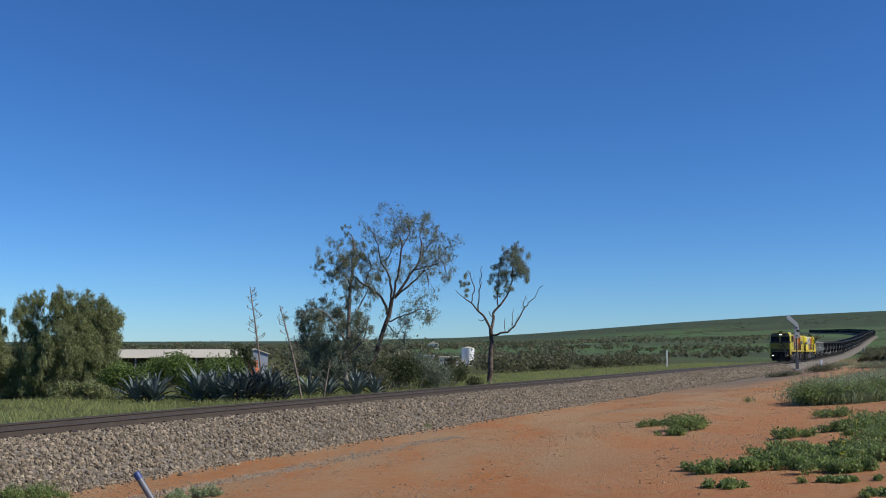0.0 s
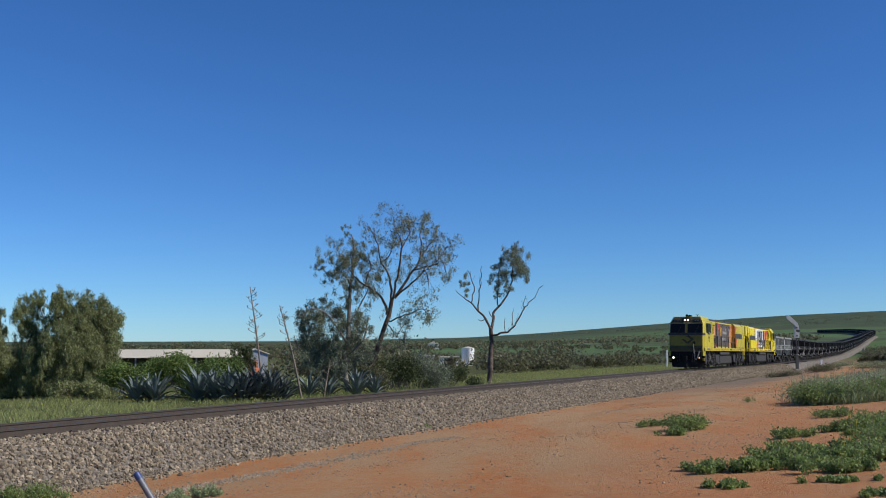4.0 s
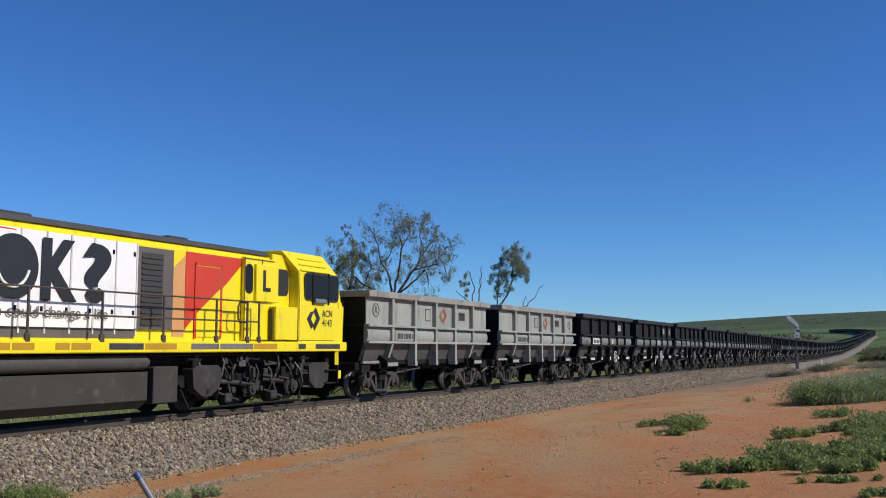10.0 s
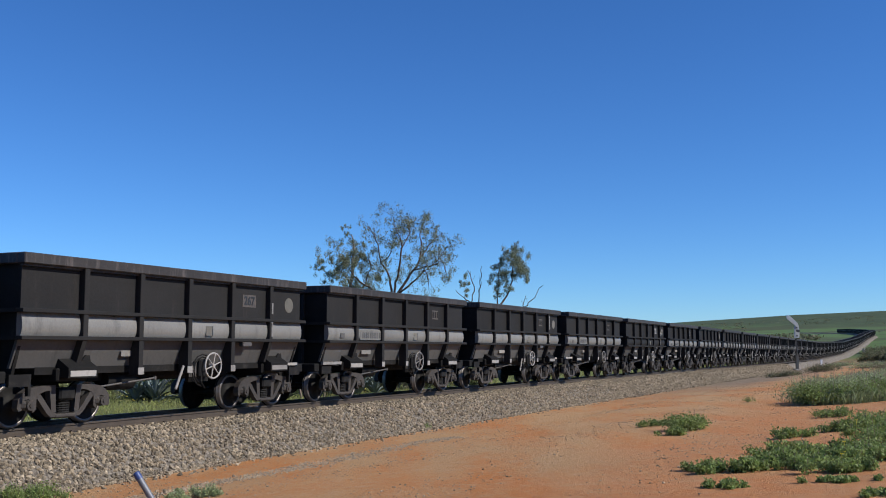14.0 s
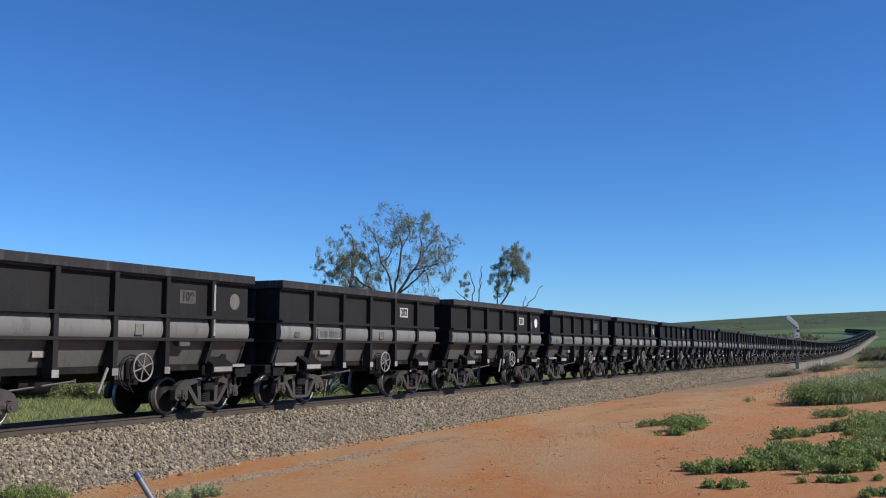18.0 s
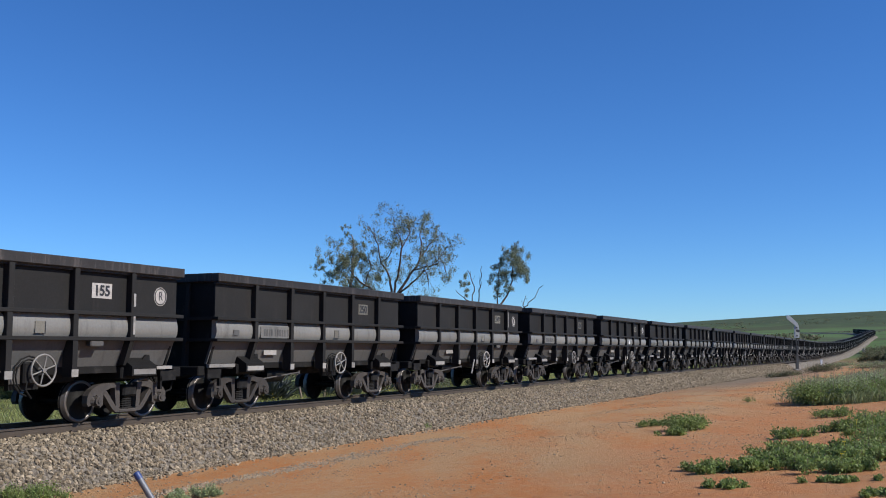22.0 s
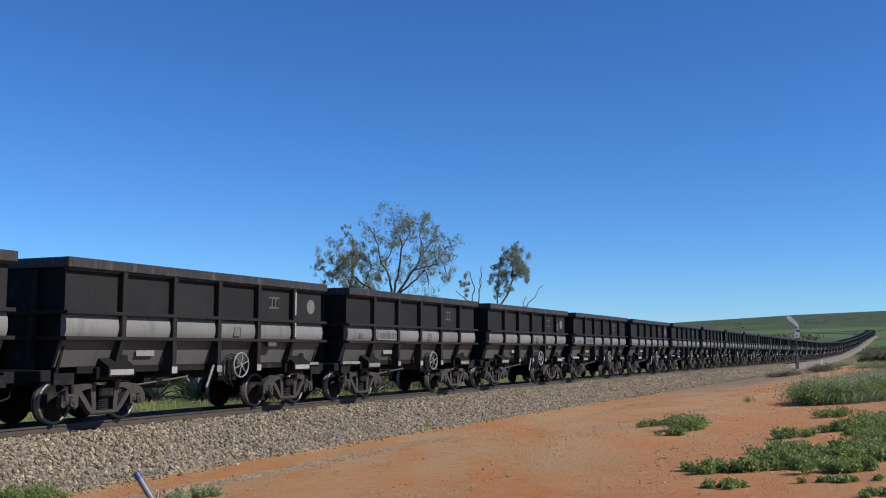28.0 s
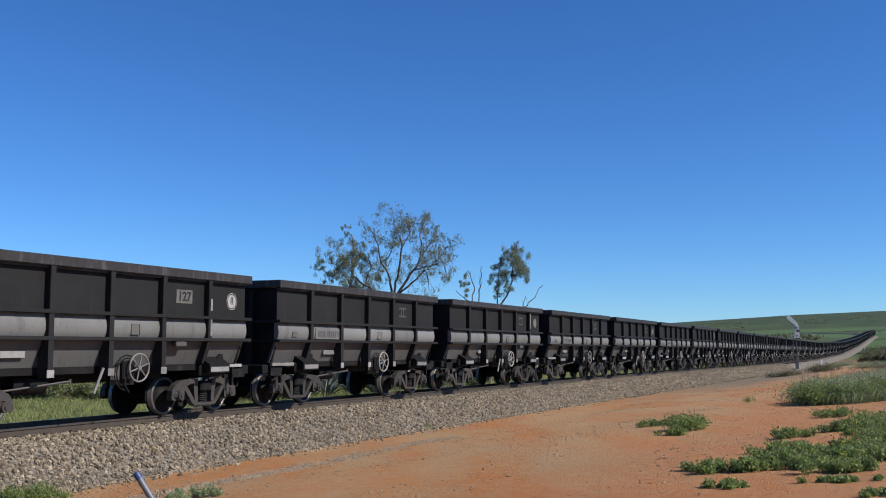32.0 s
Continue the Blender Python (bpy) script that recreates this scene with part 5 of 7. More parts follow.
def tin_barn():
    x, y = -16.3, 86.0
    t = thing("tin_barn", "pale grey sheet-metal barn with gable roof", "barn", m=pose(x, y, rest(x, y, 0.3), 0, 0, 16))
    hw, ev, rg = 1.05, 2.5, 2.9
    part("wall", Shape().slab([(-hw, 0), (hw, 0), (hw, ev), (0, rg), (-hw, ev)], 0, 5), M_zinc, t)
    part("roof", Shape().slab([(-hw - 0.15, ev), (0, rg + 0.04), (hw + 0.15, ev), (hw + 0.15, ev + 0.09), (0, rg + 0.13), (-hw - 0.15, ev + 0.09)], -0.15, 5.1), M_sheet, t)
    part("doorway", Shape().slab([(-0.8, 0.02), (0.2, 0.02), (0.2, 2.0), (-0.8, 2.0)], -0.03, -0.01), M_shade, t, "dark doorway")
    for k in range(4):
        part("seam", Shape().box(-0.8 + k * 0.45, -0.78 + k * 0.45, -0.012, 0.0, 0.1, 2.5), M_zinc, t)
    mx, my = -15.8, 82.0
    o = thing("orange_machine", "orange farm machine parked by the barn", "machine", m=pose(mx, my, rest(mx, my)))
    part("body", Shape().box(-0.9, 0.5, -0.6, 0.6, 0.4, 1.2, 0.1), M_clay, o)
    part("cabin", Shape().box(-0.3, 0.4, -0.5, 0.5, 1.2, 1.75, 0.08), M_clay, o)
    for dx in (-0.6, 0.35):
        for dy in (-0.65, 0.65):
            part("wheel", Shape().rod((dx, dy - 0.1, 0.33), (dx, dy + 0.1, 0.33), 0.36, 0.36, 14), M_rubber, o)


def farm_buildings():
    x, y = 1.5, 174.0
    t = thing("farm_shed", "small white farm shed with dark opening", "shed", m=pose(x, y, rest(x, y)))
    part("wall", Shape().box(-2.2, 1.2, 0, 3, 0, 1.5), M_white, t)
    part("roof", Shape().slab([(-2.4, 1.5), (1.4, 1.5), (1.4, 1.6), (-2.4, 1.7)], -0.4, 3.3), M_sheet, t)
    part("doorway", Shape().slab([(-1.3, 0), (0.8, 0), (0.8, 1.3), (-1.3, 1.3)], -0.03, -0.01), M_shade, t, "dark opening")
    x, y = 4.45, 176.5
    k = thing("water_tank", "white cylindrical water tank with shallow cone top", "tank", m=pose(x, y, rest(x, y)))
    part("shell", Shape().rod((0, 0, 0), (0, 0, 3.1), 1.15, 1.15, 24), M_white, k)
    part("lid", Shape().rod((0, 0, 3.1), (0, 0, 3.4), 1.2, 0.1, 24), M_sheet, k)
    part("ladder", Shape().rod((-0.2, -1.2, 0), (-0.2, -1.2, 3.2), 0.03).rod((0.2, -1.2, 0), (0.2, -1.2, 3.2), 0.03), M_pole, k)
    x, y = -4.6, 470.0
    h = thing("farmhouse", "distant white farmhouse with pitched roof", "house", m=pose(x, y, rest(x, y)))
    part("wall", Shape().box(-2.6, 2.6, 0, 6, 0, 2.3), M_white, h)
    part("roof", Shape().slab([(-3, 2.3), (3, 2.3), (0, 3.8)], -0.4, 6.4), M_sheet, h)
    part("window", Shape().box(-1.6, -0.7, -0.03, 0.0, 0.9, 1.8).box(0.7, 1.6, -0.03, 0.0, 0.9, 1.8), M_window, h)
    x, y = -2.6, 172.0
    c = thing("stone_hut", "small weathered pale hut among scrub", "hut", m=pose(x, y, rest(x, y)))
    part("wall", Shape().box(-1.2, 1.0, 0, 2.4, 0, 1.7), M_concrete, c)
    part("roof", Shape().slab([(-1.4, 1.7), (1.2, 1.7), (1.2, 1.8), (-1.4, 1.95)], -0.3, 2.7), M_zinc, c)


def culvert():
    x, y, z, th = on_line(300.0, 5.0)
    t = thing("concrete_culvert", "pale concrete culvert wall beside the line", "culvert", m=pose(float(x), float(y), rest(float(x), float(y)), 0, 0, 90 - math.degrees(float(th))))
    part("wall", Shape().box(-7, 7, -0.3, 0.3, -1, 1.5, 0.05), M_concrete, t)
    part("opening", Shape().box(5.2, 6.6, -0.34, -0.31, 0, 1.2), M_shade, t, "dark opening")


signal_post()
marker(34.2, 151.0, 2.6, 0.10)
marker(47.75, 124.9, 1.15, 0.13)
leaning_pipe()
long_shed()
tin_barn()
farm_buildings()
culvert()


# ---- the train ----
def travel(t):
    """How far the train has come since 13 s."""
    return 16.3 * (t - 13) + (0.0104 * (t - 15) ** 2 if t > 15 else 0.0)


def train_pose(s, turn=False):
    x, y, z, th = (float(v) for v in on_line(s))
    slope = (float(on_line(s + 3)[2]) - float(on_line(s - 3)[2])) / 6
    a = 90 - math.degrees(th)
    e = math.degrees(math.atan(slope))
    return pose(x, y, z, 0, e if turn else -e, a + 180 if turn else a)


WHEEL = [(0.0, -0.10), (0.12, -0.10), (0.13, -0.07), (0.30, -0.045), (0.365, -0.06), (0.415, -0.06), (0.42, 0.04), (0.455, 0.05), (0.455, 0.075),
         (0.37, 0.07), (0.30, 0.02), (0.13, 0.07), (0.0, 0.07)]


def wheelset(parent, x, big=1.0):
    """One axle with its two wheels; the treads are bright."""
    z = 0.43 * big
    ax = Shape().rod((0, -0.62, 0), (0, 0.62, 0), 0.075 * big, n=10)
    ob = part("wheelset", ax, M_under, parent, at=(x, 0, z))
    for sd in (-1, 1):
        prof = [(r * big, -sd * y) for r, y in WHEEL]
        w = Shape().lathe((0, sd * 0.56, 0), prof, 26)
        part("wheel", w, M_wheel, ob)
    return ob


# -- ore wagons; the camera's side is at -y --
RIB_X = (-3.10, -1.55, 0.0, 1.55, 3.10)
BAY_X = (-4.57, *RIB_X, 4.57)
BOGIE_X = (-3.17, 3.44)
BELLY = ((1.255, 2.2), (1.30, 2.13), (1.33, 2.04), (1.345, 1.95), (1.345, 1.87), (1.33, 1.79), (1.30, 1.72), (1.28, 1.69))


def side_frame(shape, sd):
    """A cast bogie side frame: pedestals over the axle boxes, bowed top, windows either side of the spring nest."""
    y0, y1 = sd * 0.9, sd * 1.04
    for k in (-1, 1):
        shape.slab([(k * x, z) for x, z in ((1.16, 0.40), (1.14, 0.56), (1.04, 0.68), (0.86, 0.76), (0.6, 0.79), (0.26, 0.79), (0.26, 0.70), (0.50, 0.69), (0.66, 0.64),
                                            (0.72, 0.54), (0.72, 0.36), (0.80, 0.30), (0.82, 0.50), (0.90, 0.56), (1.0, 0.54), (1.05, 0.46), (1.05, 0.36), (1.12, 0.34))], y0, y1)
        shape.slab([(k * x, z) for x, z in ((0.72, 0.58), (0.63, 0.64), (0.34, 0.29), (0.22, 0.26), (0.20, 0.19), (0.36, 0.19), (0.46, 0.27))], y0, sd * 1.04)
        shape.slab([(k * x, z) for x, z in ((0.40, 0.75), (0.26, 0.75), (0.23, 0.28), (0.34, 0.28))], y0, sd * 1.03)
        shape.box(k * 0.76, k * 1.08, sd * 0.88, sd * 1.09, 0.36, 0.53, 0.05)
        shape.rod((k * 0.92, sd * 1.0, 0.44), (k * 0.92, sd * 1.13, 0.44), 0.105, 0.09, 12).rod((k * 0.92, sd * 1.13, 0.44), (k * 0.92, sd * 1.15, 0.44), 0.045, 0.04, 8)
    shape.box(-0.27, 0.27, sd * 0.86, sd * 1.06, 0.16, 0.25, 0.03)
    return shape


def bogie(w, x, detail):
    if not detail:
        sh = Shape()
        for sd in (-1, 1):
            side_frame(sh, sd)
            for dx in (-0.92, 0.92):
                sh.rod((dx, sd * 0.5, 0.43), (dx, sd * 0.62, 0.43), 0.43, 0.43, 14)
        return part("bogie", sh, M_side_frame, w, at=(x, 0, 0))
    bol = Shape().box(-0.2, 0.2, -1.1, 1.1, 0.5, 0.74, 0.04).box(-0.3, 0.3, -0.3, 0.3, 0.78, 0.95).box(-0.5, 0.5, -0.12, 0.12, 0.3, 0.45)
    for sd in (-1, 1):
        for k in (-1, 1):
            bol.box(k * 0.52, k * 0.58, sd * 0.5, sd * 0.62, 0.25, 0.62, 0.02)
        bol.rod((-0.75, sd * 0.35, 0.34), (0.75, sd * 0.35, 0.34), 0.03, n=6)
    b = part("bogie", bol, M_under, w, at=(x, 0, 0))
    for sd in (-1, 1):
        part("side_frame", side_frame(Shape(), sd), M_side_frame, b)
        sp = Shape()
        rings = [(0.165 if q % 2 else 0.14, 0.24 + 0.022 * q) for q in range(13)]
        pts = [(r * math.cos(a * math.pi / 6), sd * 0.95 + r * 0.6 * math.sin(a * math.pi / 6), z) for r, z in rings for a in range(12)]
        sp.add(pts, [(k * 12 + a, k * 12 + (a + 1) % 12, (k + 1) * 12 + (a + 1) % 12, (k + 1) * 12 + a) for k in range(len(rings) - 1) for a in range(12)])
        part("spring", sp, M_under, b)
    for dx in (-0.92, 0.92):
        z = 0.43
        ax = Shape().rod((dx, -0.62, z), (dx, 0.62, z), 0.075, n=8)
        for sd in (-1, 1):
            ax.lathe((dx, sd * 0.56, z), [(r, -sd * y) for r, y in WHEEL], 22)
        ws = part("wheelset", ax, M_under, b)
        for sd in (-1, 1):
            rim = Shape()
            rim.lathe((dx, sd * 0.56, z), [(0.36, sd * 0.055), (0.37, sd * 0.068), (0.41, sd * 0.068), (0.425, sd * 0.055), (0.43, -sd * 0.05), (0.455, -sd * 0.06), (0.457, -sd * 0.075)], 26)
            part("tyre", rim, M_wheel_rim, ws)
    return b


def belly(q, a, b):
    """The bulging strip of one bay, smooth from rail to rail."""
    v = [(x, q * y, z) for x in (a, b) for y, z in BELLY]
    n = len(BELLY)
    sh = Shape().add(v, [(i, i + 1, n + i + 1, n + i) for i in range(n - 1)], True)
    for x in (a, b):
        sh.add([(x, q * y, z) for y, z in BELLY] + [(x, q * 1.2, 1.69), (x, q * 1.2, 2.2)], [tuple(range(n + 2))])
    return sh.add([(x, q * 1.2, z) for x in (a, b) for z in (1.69, 2.2)], [(0, 1, 3, 2)])


def wagon(paint, band, low, chord, label, detail=True, tone=None, gear=True, lead=False):
    w = thing("ore_wagon", label, "wagon", "wagons of the ore train")
    tc = Shape()
    for sd in (-1, 1):
        tc.box(-4.655, 4.655, sd * 1.24, sd * 1.44, 3.04, 3.24, 0.015)
        tc.box(-4.60, 4.60, sd * 1.26, sd * 1.36, 3.0, 3.045)
    for e in (-1, 1):
        tc.box(e * 4.655, e * 4.45, -1.24, 1.24, 3.04, 3.24, 0.015)
    part("top_chord", tc, chord, w)
    sides = (-1, 1) if detail else (0,)
    for sd in sides:
        both = (sd,) if sd else (-1, 1)
        up, md, lo, rb, rl = Shape(), Shape(), Shape(), Shape(), Shape()
        for q in both:
            for a, b in zip(BAY_X, BAY_X[1:]):
                u1, l1 = Shape(), Shape()
                u1.box(a, b, q * 1.24, q * 1.28, 2.2, 3.05)
                m1 = belly(q, a, b)
                l1.bar([(q * 1.2, 1.70), (q * 1.27, 1.70), (q * 1.06, 1.13), (q * 1.0, 1.13)], a, b)
                if sd == -1:
                    part("side_panel", u1, paint, w)
                    part("worn_panel", m1, band, w)
                    part("hopper_panel", l1, low, w)
                else:
                    for t, s in ((up, u1), (md, m1), (lo, l1)):
                        t.add(s.v, s.f)
            for i, x in enumerate(RIB_X):
                r1 = Shape().box(x - 0.065, x + 0.065, q * 1.24, q * 1.42, 1.66, 3.05, 0.01)
                if i in (1, 2, 3):
                    r1.slab([(x - 0.065, 1.68), (x + 0.065, 1.68), (x + 0.06, 0.95), (x - 0.06, 0.95)], q * 1.16, q * 1.42)
                else:
                    r1.bar([(q * 1.2, 1.68), (q * 1.42, 1.68), (q * 1.24, 1.15), (q * 1.02, 1.15)], x - 0.06, x + 0.06)
                if sd == -1:
                    part("rib", r1, paint, w)
                else:
                    rb.add(r1.v, r1.f)
            for z in (2.19, 1.69):
                r2 = Shape().box(-4.64, 4.66, q * 1.24, q * 1.432, z - 0.04, z + 0.035, 0.008)
                if sd == -1:
                    part("side_rail", r2, paint, w)
                else:
                    rl.add(r2.v, r2.f)
        if sd != -1:
            part("side_wall", up.add(rb.v, rb.f).add(rl.v, rl.f), paint, w)
            part("worn_panel", md, band, w)
            part("hopper_panel", lo, low, w)
    # ends go dark whatever the wagon's paint: their shade is put into the colour
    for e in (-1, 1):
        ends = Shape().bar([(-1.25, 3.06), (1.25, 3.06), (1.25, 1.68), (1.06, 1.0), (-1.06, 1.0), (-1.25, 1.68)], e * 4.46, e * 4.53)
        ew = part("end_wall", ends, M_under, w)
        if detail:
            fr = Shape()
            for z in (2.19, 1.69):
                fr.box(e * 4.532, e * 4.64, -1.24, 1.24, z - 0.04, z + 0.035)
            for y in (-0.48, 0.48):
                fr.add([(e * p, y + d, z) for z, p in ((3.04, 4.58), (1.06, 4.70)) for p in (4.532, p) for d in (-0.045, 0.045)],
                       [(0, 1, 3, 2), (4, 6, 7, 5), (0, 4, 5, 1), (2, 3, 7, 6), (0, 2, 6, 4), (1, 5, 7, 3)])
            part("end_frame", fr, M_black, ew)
    part("floor", Shape().box(-4.0, 4.0, -1.08, 1.08, 1.0, 1.14), M_under, w)
    fr = Shape().box(-4.9, 4.9, -0.28, 0.28, 0.78, 1.06, 0.02).box(-2.3, 2.3, -0.7, 0.7, 0.82, 1.02, 0.03)
    for x in BOGIE_X:
        fr.box(x - 0.4, x + 0.4, -1.2, 1.2, 0.86, 1.12, 0.03)
        for sd in (-1, 1):
            for a, b in ((x - 0.32, x + 0.42),):
                fr.bar([(sd * 0.95, 1.34), (sd * 1.12, 1.30), (sd * 1.41, 1.13), (sd * 1.41, 0.93), (sd * 0.95, 0.93)], a, b)
                fr.slab([(b - 0.32, 1.16), (b - 0.1, 1.36), (b, 1.36), (b + 0.03, 1.2), (b + 0.02, 1.12)], sd * 1.16, sd * 1.2)
    for e in (-1, 1):
        fr.box(e * 4.7, e * 4.95, -1.15, 1.15, 0.86, 1.08, 0.02)
        fr.box(e * 4.2, e * 4.7, -1.22, -1.14, 0.80, 1.02).box(e * 4.2, e * 4.26, -1.22, -1.14, 0.62, 0.9)
    part("underframe", fr, M_under, w)
    for x in BOGIE_X:
        bogie(w, x, detail)
    for e in (-1, 1):
        cp = Shape().box(e * 4.85, e * 5.2, -0.11, 0.11, 0.72, 0.95, 0.02).box(e * 5.1, e * 5.27, -0.17, 0.12, 0.68, 0.98, 0.03)
        if detail:
            cp.tube([(e * 4.9, -0.4, 0.85), (e * 5.05, -0.45, 0.55), (e * 5.2, -0.4, 0.5), (e * 5.25, -0.36, 0.6)], 0.025)
        part("coupler", cp, M_under, w)
    for x in RIB_X[1:4]:
        part("reflector", Shape().box(x - 0.085, x + 0.085, -1.422, -1.434, 0.955, 1.10), tone or M_dull_patch, w, "pale reflector patch")
    for x in BOGIE_X:
        part("reflector", Shape().box(x - 0.28, x + 0.38, -1.412, -1.422, 0.96, 1.07), tone or M_dull_patch, w, "pale reflector strip on the bolster")
    if detail and gear:
        hw = Shape().ring((0, 0, 0), 0.285, 0.022, 24, 6)
        for k in range(6):
            a = k * math.pi / 3 + 0.3
            hw.rod((0, 0, 0), (0.28 * math.cos(a), 0, 0.28 * math.sin(a)), 0.016, n=5)
        hw.rod((0, -0.03, 0), (0, 0.2, 0), 0.045, n=8)
        part("hand_wheel", hw, tone or M_dull_patch, w, "spoked brake hand wheel", at=(0.72, -1.5, 1.1))
        br = Shape().box(0.12, 0.8, -1.3, -1.2, 0.75, 1.2).box(0.35, 0.7, -1.42, -1.3, 0.85, 1.25, 0.03)
        for r in (0.3, 0.36):
            br.tube([(0.5 - r * math.cos(q * 0.5), -1.38, 1.0 + r * math.sin(q * 0.5)) for q in range(-3, 5)], 0.016)
        br.tube([(0.45, -1.4, 0.95), (0.4, -1.42, 0.75), (0.55, -1.4, 0.6)], 0.02)
        part("brake_bracket", br, M_under, w)
        part("brake_plate", Shape().box(0.1, 0.4, -1.31, -1.33, 0.86, 1.2, 0.004), M_pipe_grey, w, "grey brake gear plate")
        if lead:
            part("brake_lever", Shape().box(-0.03, 0.03, -0.02, 0.02, -0.28, 0.28, 0.01), tone or M_dull_patch, w, "pale brake lever", at=(-0.28, -1.38, 0.86)).rotation_euler = (0, 0.45, 0)
    if detail:
        part("brake_cylinder", Shape().rod((-1.9, -0.7, 0.82), (-1.1, -0.7, 0.82), 0.2, n=14).rod((-1.1, -0.7, 0.82), (-0.3, -0.7, 0.86), 0.03, n=6), M_under, w)
        part("brake_rod", Shape().rod((-2.3, -1.0, 0.72), (-0.75, -1.1, 0.86), 0.022, n=6).rod((-0.75, -1.1, 0.82), (-0.75, -1.1, 0.9), 0.035, n=6), M_pipe_grey, w)
        if lead:
            part("small_box", Shape().box(1.95, 2.3, -1.28, -1.42, 1.53, 1.65, 0.02), M_pipe_grey, w)
        if not lead:
            part("foot_step", Shape().box(-4.72, -3.75, -1.2, -1.28, 1.05, 1.13), M_dull_patch, w)
        if lead:
            part("foot_step", Shape().box(3.95, 4.5, -1.2, -1.28, 1.05, 1.12), M_dull_patch, w)
    return w


def plate(w, name, x0, x1, z0, z1, m, label="", y=-1.282, bars=(), ink=M_letter):
    """A flat marking on the camera's side, with plain bars for writing that cannot be read."""
    ob = part(name, Shape().box(x0, x1, y, y - 0.006, z0, z1), m, w, label)
    for a, b, c, d in bars:
        part("bar", Shape().box(a, b, y - 0.007, y - 0.010, c, d), ink, ob)
    return ob


def round_mark(w, x, z, r, m, ring=None, text=""):
    ob = part("round_mark", Shape().rod((x, -1.282, z), (x, -1.288, z), r, r, 28), m, w, "round marking")
    if ring:
        part("ring", Shape().ring((x, -1.29, z), r * 0.86, r * 0.07, 28, 4), ring, ob)
    if text:
        lettering("letter", text, r * 1.35, ring or M_letter, ob, pose(x, -1.291, z, 90, 0, 0), squeeze=0.85)


def chevrons(parent, cx, cz, k, y, m1, m2, sgn=1):
    """A plain mark of two folded strips."""
    a = [(-1.0, 0.0), (-0.45, 0.55), (0.05, 0.62), (-0.42, 0.0), (0.0, -0.5), (-0.35, -0.8)]
    b = [(1.0, 0.05), (0.3, 0.95), (-0.05, 0.62), (0.42, 0.05), (-0.1, -0.55), (0.15, -0.95)]
    for poly, m in ((a, m1), (b, m2)):
        part("mark", Shape().slab([(cx + sgn * u * k, cz + v * k) for u, v in poly], y, y * 1.004), m, parent, "plain folded-strip mark")


# number, and how its panel looks: white, worn or faded
NUMBERS = {0: ("992", M_faded), 1: ("993", M_faded), 2: ("12", M_mark), 3: ("11", M_mark), 4: ("268", M_faded), 5: ("267", M_faded), 9: ("363", M_worn_white),
           10: ("110", M_faded), 11: ("109", M_faded), 12: ("202", M_worn_white), 13: ("201", M_worn_white), 14: ("226", M_tan_panel), 15: ("225", M_tan_panel),
           16: ("156", M_worn_white), 17: ("155", M_worn_white), 18: ("250", M_tan_panel), 19: ("249", M_tan_panel), 20: ("80", M_tan_panel), 21: ("79", M_tan_panel),
           22: ("130", M_tan_panel), 32: ("128", M_tan_panel), 33: ("127", M_tan_panel)}


